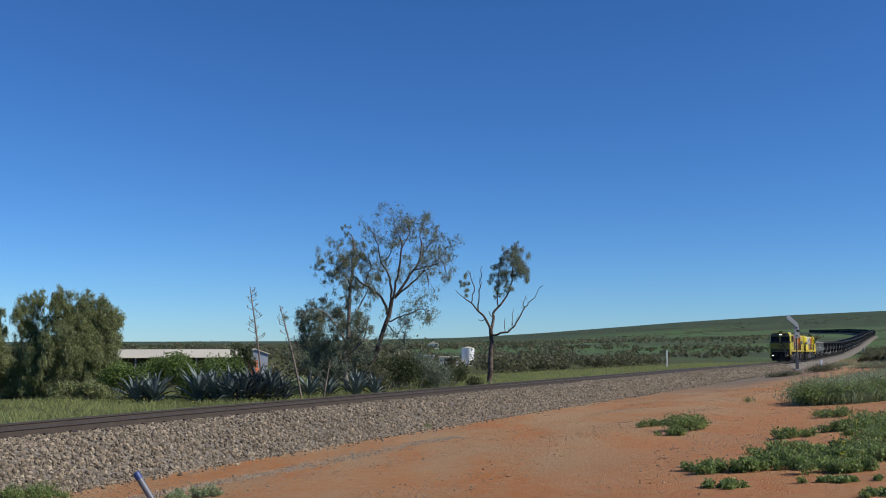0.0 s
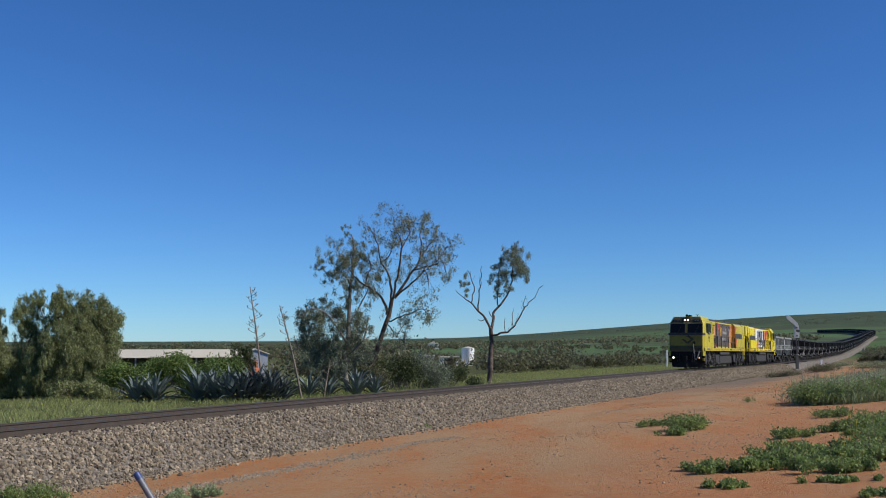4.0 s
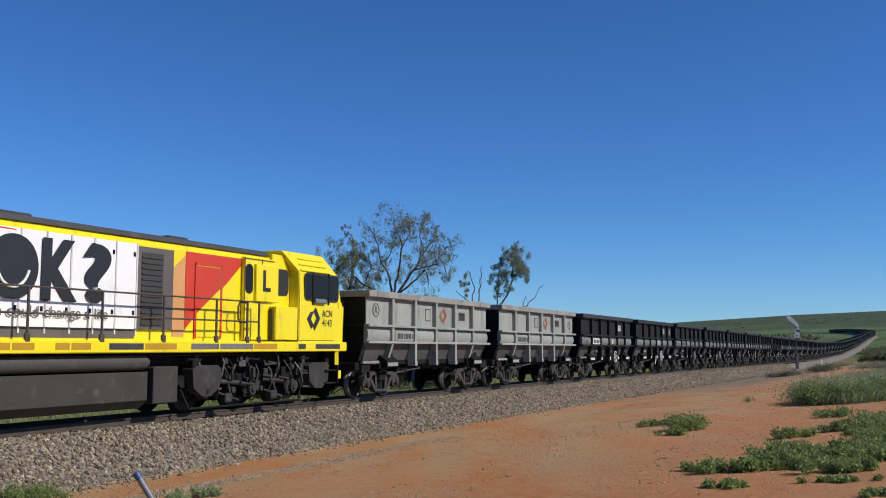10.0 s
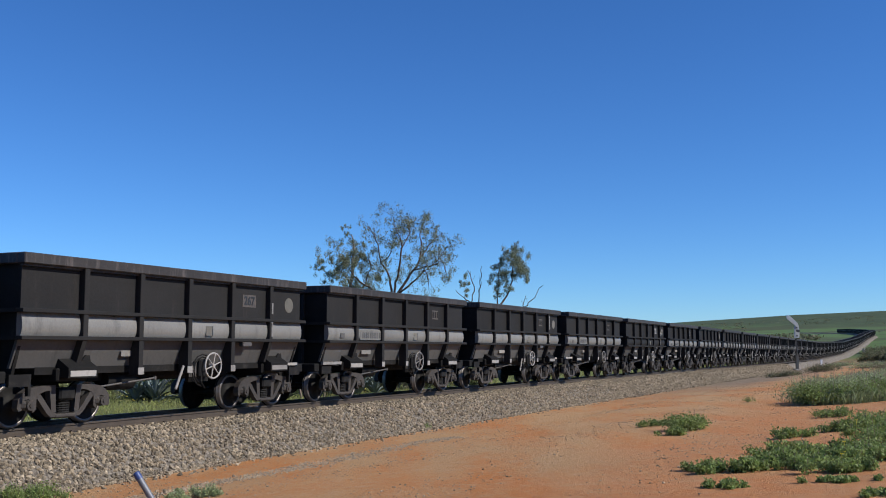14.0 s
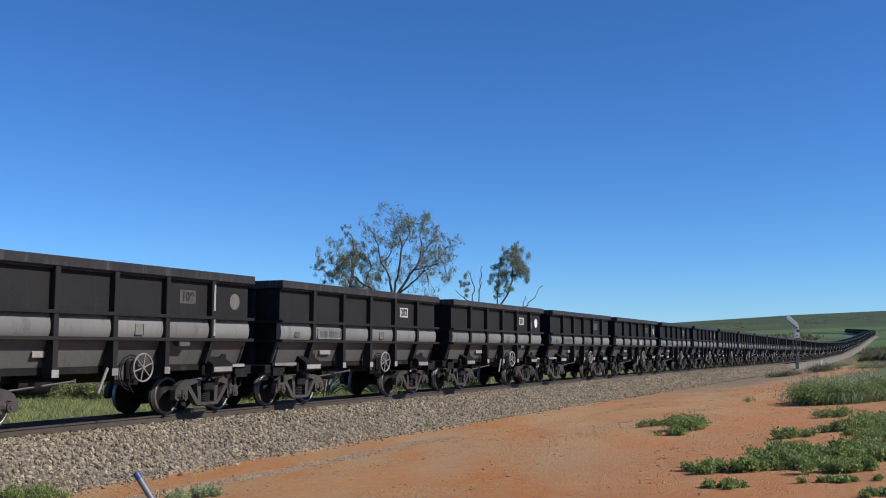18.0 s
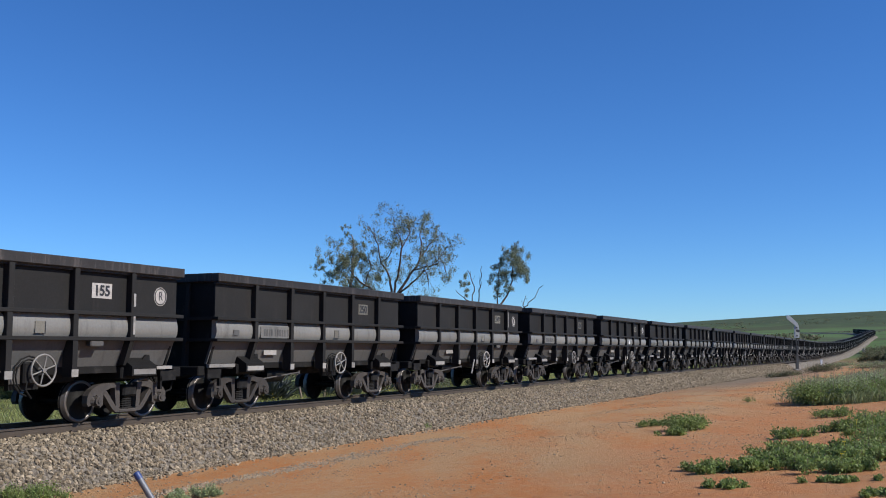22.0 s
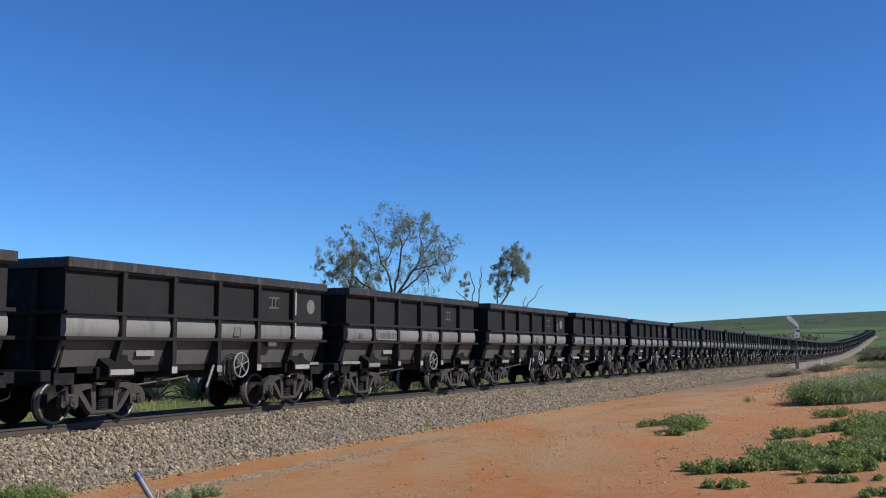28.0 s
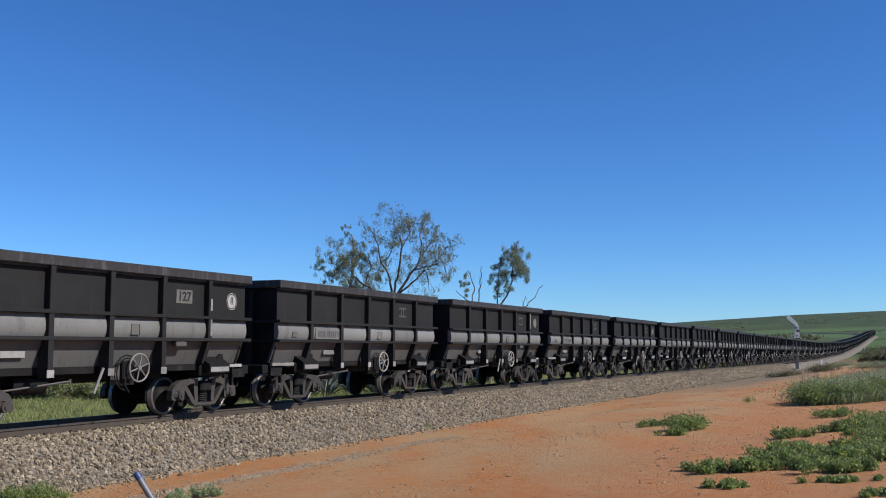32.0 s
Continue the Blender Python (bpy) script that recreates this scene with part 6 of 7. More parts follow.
def dress(w, i):
    """Markings of one wagon; the second of each coupled pair carries the round mark."""
    code = [(-2.72 + k * 0.102 + (0.05 if k > 3 else 0) + (0.04 if k > 8 else 0), -2.655 + k * 0.102 + (0.05 if k > 3 else 0) + (0.04 if k > 8 else 0), 1.80, 1.97) for k in range(10)]
    if i < 2:
        plate(w, "code_panel", -2.85, -1.62, 1.75, 2.04, M_silver, y=-1.352, bars=code)
        chevrons(w, 0.75, 2.62, 0.30, -1.285, M_logo_2, M_logo)
        plate(w, "small_panel", -0.62, -0.25, 2.42, 2.82, M_silver, bars=((-0.62, -0.25, 2.42, 2.44), (-0.62, -0.25, 2.80, 2.82), (-0.62, -0.60, 2.42, 2.82), (-0.27, -0.25, 2.42, 2.82)))
    else:
        if i % 2 == 0:
            plate(w, "code_panel", -2.85, -1.62, 1.75, 2.04, M_mark if i == 2 else M_band, y=-1.352, bars=code, ink=M_letter if i == 2 else M_low)
            plate(w, "small_plate", -3.95, -3.72, 1.80, 1.93, M_low, y=-1.35)
        p = plate(w, "small_plate", 0.62, 0.84, 1.78, 2.0, M_mark if i in (2, 3, 15, 21) else M_tan_panel, y=-1.352)
        part("bar", Shape().box(0.842, 0.87, -1.352, -1.356, 1.77, 2.0), M_letter, p)
        plate(w, "old_label", -2.5 + 0.3 * (i % 3), -1.95 + 0.3 * (i % 3), 1.33, 1.45, M_dull_patch, y=-1.2)
    num, back = NUMBERS.get(i, ("", M_faded))
    wide = 0.27 if len(num) == 3 else 0.23
    p = plate(w, "number_panel", 2.33 - wide, 2.33 + wide, 2.49, 2.79, back, "pale number panel" if back in (M_mark, M_worn_white) else "faded number panel")
    if num:
        lettering("number", num, 0.29, M_letter, p, pose(2.33, -1.292, 2.635, 90, 0, 0), "", 1.0, 0.003, 0.008)
    else:
        for a in (2.12, 2.28, 2.44):
            part("bar", Shape().box(a, a + 0.1, -1.289, -1.292, 2.54, 2.74), M_under, p)
    if i == 0:
        round_mark(w, -4.0, 2.66, 0.22, M_silver, M_letter, "R")
    elif i % 2:
        if i in (1, 3, 9, 15, 17, 19, 21, 33):
            round_mark(w, 4.05, 2.6, 0.2, M_silver if i == 1 else M_mark if i in (3, 15, 21) else M_worn_white, M_letter, "R")
        else:
            round_mark(w, 4.05, 2.6, 0.19, M_mark if i == 13 else M_tan_panel)
        if i > 4:
            plate(w, "paint_scuff", 3.09, 3.15, 1.78, 2.15, M_dull_patch, y=-1.424)
            plate(w, "paint_scuff", 3.09, 3.15, 2.35, 2.62 if i % 4 == 1 else 2.95, M_dull_patch, y=-1.424)


WAGONS = []


def make_wagons():
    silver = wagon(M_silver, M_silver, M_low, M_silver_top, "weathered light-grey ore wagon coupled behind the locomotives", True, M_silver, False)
    clean = wagon(M_black, M_band, M_low, M_chord, "black ore wagon with worn grey panels and white brake wheel", True, M_mark)
    clean_end = wagon(M_black, M_band, M_low, M_chord, "black ore wagon with white brake wheel and brake lever", True, M_mark, True, True)
    worn = wagon(M_black, M_band, M_low, M_chord, "black open-top ore wagon with dust-worn grey side panels")
    worn_end = wagon(M_black, M_band, M_low, M_chord, "black open-top ore wagon with round side mark and brake lever", lead=True)
    dark = wagon(M_black, M_black, M_low, M_chord, "black ore wagon with unworn black side panels", lead=True)
    plain = wagon(M_black, M_band, M_low, M_chord, "black open-top ore wagon far back in the rake", False)
    first = {0: silver, 2: clean, 3: clean_end, 4: worn, 5: worn_end, 9: dark, 56: plain}
    for i in range(93):
        src = silver if i < 2 else first.get(i) or (plain if i > 56 else worn_end if i % 2 else worn)
        w = src if i in first else None
        WAGONS.append((w, src, -42.0 + 10.5 * i + 4.72))
    for i, (w, src, s) in enumerate(WAGONS):
        if w is None:
            w = copy_thing(src, Matrix())
        WAGONS[i] = (w, src, s)
    for i in range(56):
        dress(WAGONS[i][0], i)


make_wagons()


# -- locomotives; x runs from the plain end at 0 to the cab at 22, the lettered side is at side * y --
def loco_bogie(t, x, side):
    b = part("bogie", Shape().box(-2.6, 2.6, -0.35, 0.35, 0.45, 0.75, 0.04).box(-0.4, 0.4, -1.0, 1.0, 0.5, 0.85, 0.04), M_under, t, at=(x, 0, 0))
    for sd in (-1, 1):
        f = Shape()
        y0, y1 = sd * 0.92, sd * 1.06
        f.slab([(-2.7, 0.75), (-2.6, 0.88), (2.6, 0.88), (2.7, 0.75), (2.5, 0.6), (-2.5, 0.6)], y0, y1)
        for dx in (-1.85, 0, 1.85):
            f.slab([(dx - 0.35, 0.65), (dx + 0.35, 0.65), (dx + 0.22, 0.3), (dx - 0.22, 0.3)], y0, sd * 1.12)
        part("side_frame", f, M_under, b)
        for dx in (-1.85, 0, 1.85):
            ab = Shape().rod((dx, sd * 1.0, 0.5), (dx, sd * 1.24, 0.5), 0.17, 0.15, 14).rod((dx, sd * 1.24, 0.5), (dx, sd * 1.28, 0.5), 0.1, 0.08, 10)
            ab.box(dx - 0.2, dx + 0.2, sd * 1.0, sd * 1.16, 0.34, 0.68, 0.05)
            part("axle_box", ab, M_gear, b)
            for k in (-0.42, 0.42):
                sp = Shape()
                sp.rod((dx + k, sd * 1.05, 0.58), (dx + k, sd * 1.05, 0.84), 0.1, 0.1, 10)
                part("coil_spring", sp, M_under, b)
        for dx in (-0.95, 0.95):
            lk = Shape().rod((dx - 0.5, sd * 1.16, 0.72), (dx + 0.45, sd * 1.16, 0.66), 0.06, n=8)
            lk.rod((dx - 0.05, sd * 1.12, 0.95), (dx + 0.1, sd * 1.2, 0.3), 0.035, n=6).rod((dx + 0.3, sd * 1.15, 1.1), (dx + 0.1, sd * 1.15, 0.75), 0.04, n=6)
            lk.box(dx - 0.12, dx + 0.16, sd * 1.1, sd * 1.22, 0.2, 0.42, 0.03).rod((dx - 0.3, sd * 1.1, 0.45), (dx + 0.35, sd * 1.22, 0.25), 0.03, n=6)
            part("brake_rigging", lk, M_gear, b)
        hs = Shape()
        for dx in (-2.2, -1.2, 0.6, 1.5):
            hs.tube([(dx, sd * 1.1, 1.2), (dx + 0.08, sd * 1.25, 0.95), (dx + 0.25, sd * 1.22, 0.75), (dx + 0.3, sd * 1.1, 0.55)], 0.028)
        part("hose", hs, M_rubber, b)
        part("wheel_guard", Shape().tube([(-2.3, sd * 1.1, 0.12), (2.3, sd * 1.1, 0.12)], 0.03).rod((-2.3, sd * 1.1, 0.12), (-2.5, sd * 1.0, 0.6), 0.03).rod((2.3, sd * 1.1, 0.12), (2.5, sd * 1.0, 0.6), 0.03), M_under, b)
        rng = random.Random(int(x * 10) + sd)
        for k in range(16):
            px, pz = -2.5 + 5 * (k + rng.uniform(0.1, 0.9)) / 16, rng.uniform(0.55, 1.15)
            m = rng.choice((M_gear, M_gear, M_pipe_grey, M_under))
            if k % 3 == 0:
                bw, bh = rng.uniform(0.06, 0.14), rng.uniform(0.08, 0.2)
                part("bracket", Shape().box(px - bw, px + bw, sd * 1.1, sd * 1.24, pz - bh, pz + bh, 0.02), m, b)
            else:
                a = rng.uniform(-0.28, 0.28)
                part("pipe", Shape().tube([(px, sd * 1.12, pz + 0.32), (px + a * 0.3, sd * 1.25, pz + 0.12), (px + a, sd * 1.24, pz - 0.2), (px + a * 1.2, sd * 1.12, pz - 0.38)], rng.uniform(0.016, 0.034)), m, b)
    for sd in (-1, 1):
        rng = random.Random(int(x * 7) + 3 * sd)
        ft = Shape()
        for k in range(34):
            px, pz = -2.6 + 5.2 * rng.random(), rng.uniform(0.35, 1.25)
            a, h = rng.uniform(0.03, 0.09), rng.uniform(0.04, 0.14)
            y1 = sd * rng.uniform(1.14, 1.27)
            if k % 3 == 0:
                ft.box(px - a, px + a, sd * 1.0, y1, pz - h, pz + h, 0.015)
            elif k % 3 == 1:
                ft.rod((px - 3 * a, y1, pz), (px + 3 * a, y1, pz + rng.uniform(-0.08, 0.08)), 0.03, n=7)
            else:
                ft.rod((px, sd * 1.0, pz), (px, y1, pz), 0.05 + 0.4 * a, n=10)
        part("brake_gear", ft, M_gear, b)
    wheels = [wheelset(b, dx, 1.12) for dx in (-1.85, 0, 1.85)]
    return wheels


def painted(parent, name, poly, y, side, m, label="", lift=0.004):
    return part(name, Shape().slab(poly, side * y, side * (y + lift)), m, parent, label)


def rounded(x0, x1, z0, z1, r):
    """Outline of a panel with rounded corners."""
    out = []
    for cx, cz, a0 in ((x1 - r, z1 - r, 0), (x0 + r, z1 - r, 90), (x0 + r, z0 + r, 180), (x1 - r, z0 + r, 270)):
        out += [(cx + r * math.cos(radians(a0 + k * 30)), cz + r * math.sin(radians(a0 + k * 30))) for k in range(4)]
    return out


def locomotive(side, first):
    digits = "4142" if first else "4143"
    yel = M_yellow_old if first else M_yellow
    lab = "weathered yellow and grey diesel freight locomotive with lit headlights" if first else \
        "bright yellow diesel freight locomotive with white lettered side panel"
    t = thing("locomotive", lab, "locomotive", "locomotives of the ore train")
    # frame and walkway
    sill = part("sill", Shape().box(0.98, 21.9 if first else 22.2, -1.42, 1.42, 1.40, 1.66, 0.02).box(0.12, 1.0, -1.02, 1.02, 1.40, 1.66, 0.02), yel, t, "yellow frame sill with reflective patches")
    rng = random.Random(4 if first else 5)
    x = 1.1
    while x < 21:
        ln = rng.choice((0.35, 0.5, 1.0, 1.3))
        for sd in (-1, 1):
            part("patch", Shape().box(x, x + ln, sd * 1.421, sd * 1.425, 1.47, 1.6), rng.choice((M_amber, M_amber, M_amber, M_mark_old, M_roof)), sill)
        x += ln + rng.choice((0.05, 0.05, 0.5, 1.0))
    part("underframe", Shape().box(0.3, 21.7, -0.9, 0.9, 1.1, 1.40), M_under, t)
    # long hood
    hood = part("hood", Shape().bar([(-1.06, 1.66), (1.06, 1.66), (1.06, 3.72), (0.98, 3.86), (0.6, 3.93), (-0.6, 3.93), (-0.98, 3.86), (-1.06, 3.72)], 5.7, 18.9), yel, t)
    rf = Shape().bar([(-1.04, 3.86), (1.04, 3.86), (0.98, 3.98), (0.6, 4.03), (-0.6, 4.03), (-0.98, 3.98)], 1.0, 18.8)
    part("roof_walk", rf, M_roof, t)
    for i, rx in enumerate((3.0, 6.2, 8.0, 10.6, 12.2, 15.5, 17.2)):
        part("roof_box", Shape().box(rx, rx + (0.9, 0.5, 0.7)[i % 3], -0.5, 0.5, 3.95, 4.06 + 0.05 * (i % 2), 0.03), M_roof, t)
    part("exhaust", Shape().box(9.2, 9.9, -0.3, 0.3, 3.95, 4.14, 0.04), M_under, t)
    # radiator end: flush panels round a row of dark screens
    wide = 6.5 if first else 5.72
    part("radiator_house", Shape().bar([(-1.3, 1.66), (1.3, 1.66), (1.3, 3.66), (1.16, 3.86), (0.7, 3.93), (-0.7, 3.93), (-1.16, 3.86), (-1.3, 3.66)], 2.1 if first else 1.9, wide), yel, t)
    part("mid_house", Shape().box(0.95, 2.1 if first else 1.9, -1.24, 1.24, 1.66, 3.9, 0.05), yel, t)
    for sd in (-1, 1):
        w0 = 2.25 if first else 1.98
        step = (wide - w0) / 3
        for k in range(3):
            a, b = w0 + k * step + 0.02, w0 + (k + 1) * step - 0.02
            part("screen", Shape().box(a, b, sd * 1.29, sd * 1.306, 2.56, 3.0, 0.004), M_grille, t, "dark intake screen")
        step = (wide - 1.2) / 3 if first else (wide - 1.95) / 2
        for k in range(3 if first else 2):
            a, b = wide - (k + 1) * step + 0.02, wide - k * step - 0.02
            part("locker", Shape().box(a, b, sd * 1.2, sd * 1.385, 1.70, 2.54, 0.012), yel, t)
            lg = Shape().box(a - 0.045, a - 0.005, sd * 1.3, sd * 1.38, 1.74, 2.5)
            lg.box(b - 0.25, b - 0.12, sd * 1.38, sd * 1.42, 1.66, 1.8, 0.01)
            part("hinge", lg, yel, t)
        part("locker_seam", Shape().box(wide - (3 if first else 2) * step - 0.02, wide + 0.01, sd * 1.25, sd * 1.31, 1.675, 2.565), M_under, t)
        for a, b in ((1.95, 3.35), (3.38, 4.9), (4.93, wide - 0.03)):
            part("wing_panel", Shape().box(a, b, sd * 1.3, sd * 1.308, 3.06, 3.62, 0.003), yel, t)
            sm = Shape().box(b + 0.004, b + 0.026, sd * 1.3, sd * 1.304, 1.7, 3.64)
            for k in range(3):
                bx = a + 0.12 + k * (b - a - 0.24) / 2
                for z in (3.1, 3.58):
                    sm.box(bx - 0.012, bx + 0.012, sd * 1.308, sd * 1.314, z - 0.012, z + 0.012)
            part("seam", sm, M_under, t)
        for z0, z1 in ((3.16, 3.8), (2.4, 3.1)):
            a = 1.1 if first else 0.9
            d = part("small_door", Shape().box(a, a + 0.86, sd * 1.24, sd * 1.262, z0, z1, 0.006), yel, t)
            part("gasket", Shape().box(a - 0.025, a + 0.885, sd * 1.24, sd * 1.246, z0 - 0.025, z1 + 0.025), M_under, d)
            part("notice", Shape().box(a + 0.37, a + 0.49, sd * 1.262, sd * 1.266, z0 + 0.3, z0 + 0.42), M_mark, d)
        # flat plate on the wall; the recess's shade is only in its colour
        part("dark_recess", Shape().box(0.99, 1.85, sd * 1.24, sd * 1.25, 1.7, 2.3), M_under, t)
    # plain end
    part("end_hood", Shape().box(-0.2, 0.97, -1.08, 1.08, 1.66, 3.92, 0.07), yel, t)
    for sd in (-1, 1):
        ep = part("end_panel", Shape().box(-0.1, 0.86, sd * 1.08, sd * 1.2, 2.92, 3.84, 0.012), yel, t, "yellow end equipment box")
        part("lid", Shape().box(-0.06, 0.82, sd * 1.2, sd * 1.215, 2.97, 3.78, 0.004), yel, ep)
        nt = Shape()
        for k in range(4):
            nt.box(0.34, 0.44, sd * 1.216, sd * 1.22, 3.12 + k * 0.14, 3.21 + k * 0.14)
        part("notice", nt, M_mark, ep)
        # thin plate, its near-black colour giving the doorway's shade
        part("end_door", Shape().box(-0.04, 0.86, sd * 1.08, sd * 1.092, 1.7, 2.68), M_under, t, "dark doorway panel")
        part("end_step", Shape().box(-0.26, -0.06, sd * 0.78, sd * 1.04, 1.02, 1.66, 0.02), yel, t)
        part("end_step", Shape().box(-0.24, -0.08, sd * 0.82, sd * 1.02, 0.62, 0.88, 0.02), yel, t)
    part("gangway", Shape().box(-0.45, -0.2, -0.5, 0.5, 1.5, 1.62, 0.02).rod((-0.26, -0.45, 1.6), (-0.26, -0.45, 2.5), 0.02).rod((-0.26, 0.45, 1.6), (-0.26, 0.45, 2.5), 0.02), M_under, t)
    lights = Shape()
    for z in (3.05, 3.35, 3.65):
        lights.rod((-0.18, side * 0.75, z), (-0.26, side * 0.75, z), 0.11, 0.13, 12)
    part("end_lamps", lights, M_steel, t)
    for sd in (-1, 1):
        lad = Shape()
        for dx in (0.1, 0.58):
            lad.rod((dx, sd * 1.38, 0.35), (dx, sd * 1.38, 2.75), 0.022, n=6)
        for k in range(5):
            lad.rod((0.1, sd * 1.38, 0.45 + 0.3 * k), (0.58, sd * 1.38, 0.45 + 0.3 * k), 0.02, n=6)
        part("ladder", lad, M_under, t)
    # side doors of the engine room
    y = 1.066
    base = M_grey_paint if first else M_white
    edges = [6.6 + 0.62 * k for k in range(14)] if first else [7.62 + 0.62 * k for k in range(11)]
    for a, b in zip(edges, edges[1:]):
        for sd in (-1, 1):
            part("hood_door", Shape().box(a + 0.012, b - 0.012, sd * 1.06, sd * y, 1.78, 3.72, 0.004), base, t)
            if sd == side:
                lt = Shape()
                for z in (2.2, 3.44):
                    lt.box(b - 0.11, b - 0.06, sd * y, sd * (y + 0.02), z, z + 0.09)
                part("latch", lt, M_under, t)
                part("door_rib", Shape().box(b - 0.018, b + 0.018, sd * 1.06, sd * 1.085, 1.78, 3.72), M_grey_rib if first else M_mark, t)
    yy = y + 0.002
    if first:
        painted(t, "paint_panel", [(14.5, 1.72), (15.3, 1.72), (15.3, 3.76), (14.5, 3.76)], yy, side, M_grey_paint)
        painted(t, "louvre", [(14.41, 1.82), (14.99, 1.82), (14.99, 3.7), (14.41, 3.7)], yy + 0.006, side, M_under, "dark louvred panel")
        for k in range(16):
            part("slat", Shape().box(14.43, 14.97, side * (yy + 0.01), side * (yy + 0.03), 1.86 + k * 0.115, 1.92 + k * 0.115), M_grille, t)
        painted(t, "red_stripe", [(14.34, 3.71), (13.87, 3.71), (13.9, 3.14), (14.27, 2.6), (14.34, 2.6)], yy, side, M_red)
        painted(t, "red_stripe", [(13.73, 3.71), (13.2, 3.71), (13.71, 3.1)], yy, side, M_red)
        painted(t, "orange_patch", [(15.28, 1.75), (15.0, 1.75), (15.05, 1.9), (15.28, 2.0)], yy + 0.006, side, M_orange)
        painted(t, "red_stripe", [(7.3, 3.71), (6.52, 3.71), (6.52, 1.9), (6.9, 1.9), (7.3, 2.6)], yy + 0.003, side, M_red)
        painted(t, "red_field", [(6.5, 3.62), (5.3, 3.62), (6.2, 3.03), (6.5, 3.03)], 1.312, side, M_red)
        painted(t, "red_field", [(6.48, 2.5), (5.75, 2.5), (6.45, 1.74), (6.48, 1.74)], 1.39, side, M_red)
        painted(t, "peach_stripe", [(9.1, 1.79), (7.3, 1.79), (7.3, 3.71), (7.55, 3.71)], yy + 0.002, side, M_peach)
        painted(t, "orange_stripe", [(7.25, 1.95), (6.65, 1.95), (6.65, 2.4), (7.2, 3.2)], yy + 0.006, side, M_orange)
        painted(t, "peach_panel", [(15.33, 1.7), (16.62, 1.7), (16.45, 2.5), (15.8, 3.55), (15.33, 3.55)], 1.064, side, M_peach)
        door = part("side_door", Shape().box(15.45, 16.35, side * 1.06, side * 1.09, 1.75, 3.48, 0.01), M_peach, t, "faded peach side door")
        painted(door, "yellow_corner", [(16.34, 2.75), (16.34, 3.46), (15.9, 3.46)], 1.09, side, yel)
        part("door_frame", Shape().box(15.39, 15.46, side * 1.06, side * 1.1, 1.72, 3.55).box(16.34, 16.41, side * 1.06, side * 1.1, 1.72, 3.55).box(15.39, 16.41, side * 1.06, side * 1.1, 3.48, 3.55), M_under, door)
        part("door_box", Shape().box(15.6, 16.2, side * 1.09, side * 1.2, 2.05, 2.45, 0.02), M_under, door)
        ly = side * (yy + 0.03)
        for poly, m in (([(13.2, 3.02), (12.72, 3.5), (12.56, 3.36), (12.62, 3.2), (12.9, 2.9), (12.62, 2.72), (12.92, 2.62)], M_ochre),
                        ([(12.6, 3.5), (12.0, 3.22), (12.5, 2.58), (12.66, 2.6), (12.5, 2.95), (12.3, 3.15), (12.46, 3.3)], M_red),
                        ([(12.42, 3.26), (12.2, 3.16), (12.46, 2.82), (12.56, 2.94)], M_orange),
                        ([(12.8, 2.9), (12.56, 3.34), (12.44, 3.2), (12.66, 2.72)], M_letter)):
            part("mark", Shape().slab(poly, ly - side * 0.012, ly + side * (0.004 if m is M_letter else 0.0)), m, t, "plain folded-strip mark")
        for k in range(7):
            bx = 11.78 - k * 0.295
            painted(t, "bar", [(bx, 2.86), (bx - 0.19, 2.86), (bx - 0.19, 3.1), (bx, 3.1)], yy + 0.02, side, M_worn_white)
        for k in range(9):
            bx = 12.62 - k * 0.275
            painted(t, "bar", [(bx, 2.3), (bx - 0.18, 2.3), (bx - 0.18, 2.54), (bx, 2.54)], yy + 0.02, side, M_worn_white if k > 1 else M_mark_old)
        # plate without depth; the opening's shade comes from its colour
        part("dark_opening", Shape().box(6.62, 7.3, side * 1.06, side * 1.085, 1.69, 2.12), M_rubber, t)
        for bx in (9.2, 10.4, 11.6):
            part("latch", Shape().box(bx, bx + 0.04, side * 1.07, side * 1.1, 3.55, 3.66), M_under, t)
        for k in (0, 2, 5, 8, 11):
            painted(t, "notice", [(7.0 + k * 0.62, 3.2), (7.16 + k * 0.62, 3.2), (7.16 + k * 0.62, 3.34), (7.0 + k * 0.62, 3.34)], yy + 0.012, side, M_mark)
        painted(t, "red_edge", [(14.3, 3.73), (15.3, 3.73), (15.3, 3.77), (14.3, 3.77)], 1.061, side, M_red)
        nt = Shape()
        for k in range(4):
            nt.box(16.97, 17.12, side * 1.06, side * 1.068, 3.04 + k * 0.15, 3.15 + k * 0.15)
        part("notice", nt, M_worn_white, t)
        sm = Shape()
        for a in (16.62, 17.48):
            sm.box(a, a + 0.02, side * 1.055, side * 1.064, 1.7, 3.74)
        sm.box(16.62, 17.5, side * 1.055, side * 1.064, 3.72, 3.74)
        part("seam", sm, M_seam, t)
    else:
        part("white_locker", Shape().box(5.74, 7.88, side * 1.0, side * 1.36, 2.56, 3.70, 0.01), M_white, t)
        lt = Shape()
        for lx in (5.95, 6.3):
            lt.box(lx, lx + 0.12, side * 1.36, side * 1.375, 2.66, 2.8)
        part("latch", lt, M_under, t)
        part("locker", Shape().box(5.74, 7.74, side * 1.0, side * 1.385, 1.70, 2.53, 0.01), yel, t)
        painted(t, "peach_panel", [(5.9, 1.74), (7.70, 1.74), (7.70, 2.5), (6.5, 2.5)], 1.386, side, M_peach)
        painted(t, "red_edge", [(7.3, 3.78), (10.6, 3.69), (10.6, 3.67), (7.62, 3.67)], 1.063, side, M_red)
        painted(t, "grey_skirt", [(7.6, 1.7), (13.8, 1.7), (13.8, 1.9), (7.6, 1.9)], 1.063, side, M_grey_paint)
        turn = 0 if side < 0 else 180
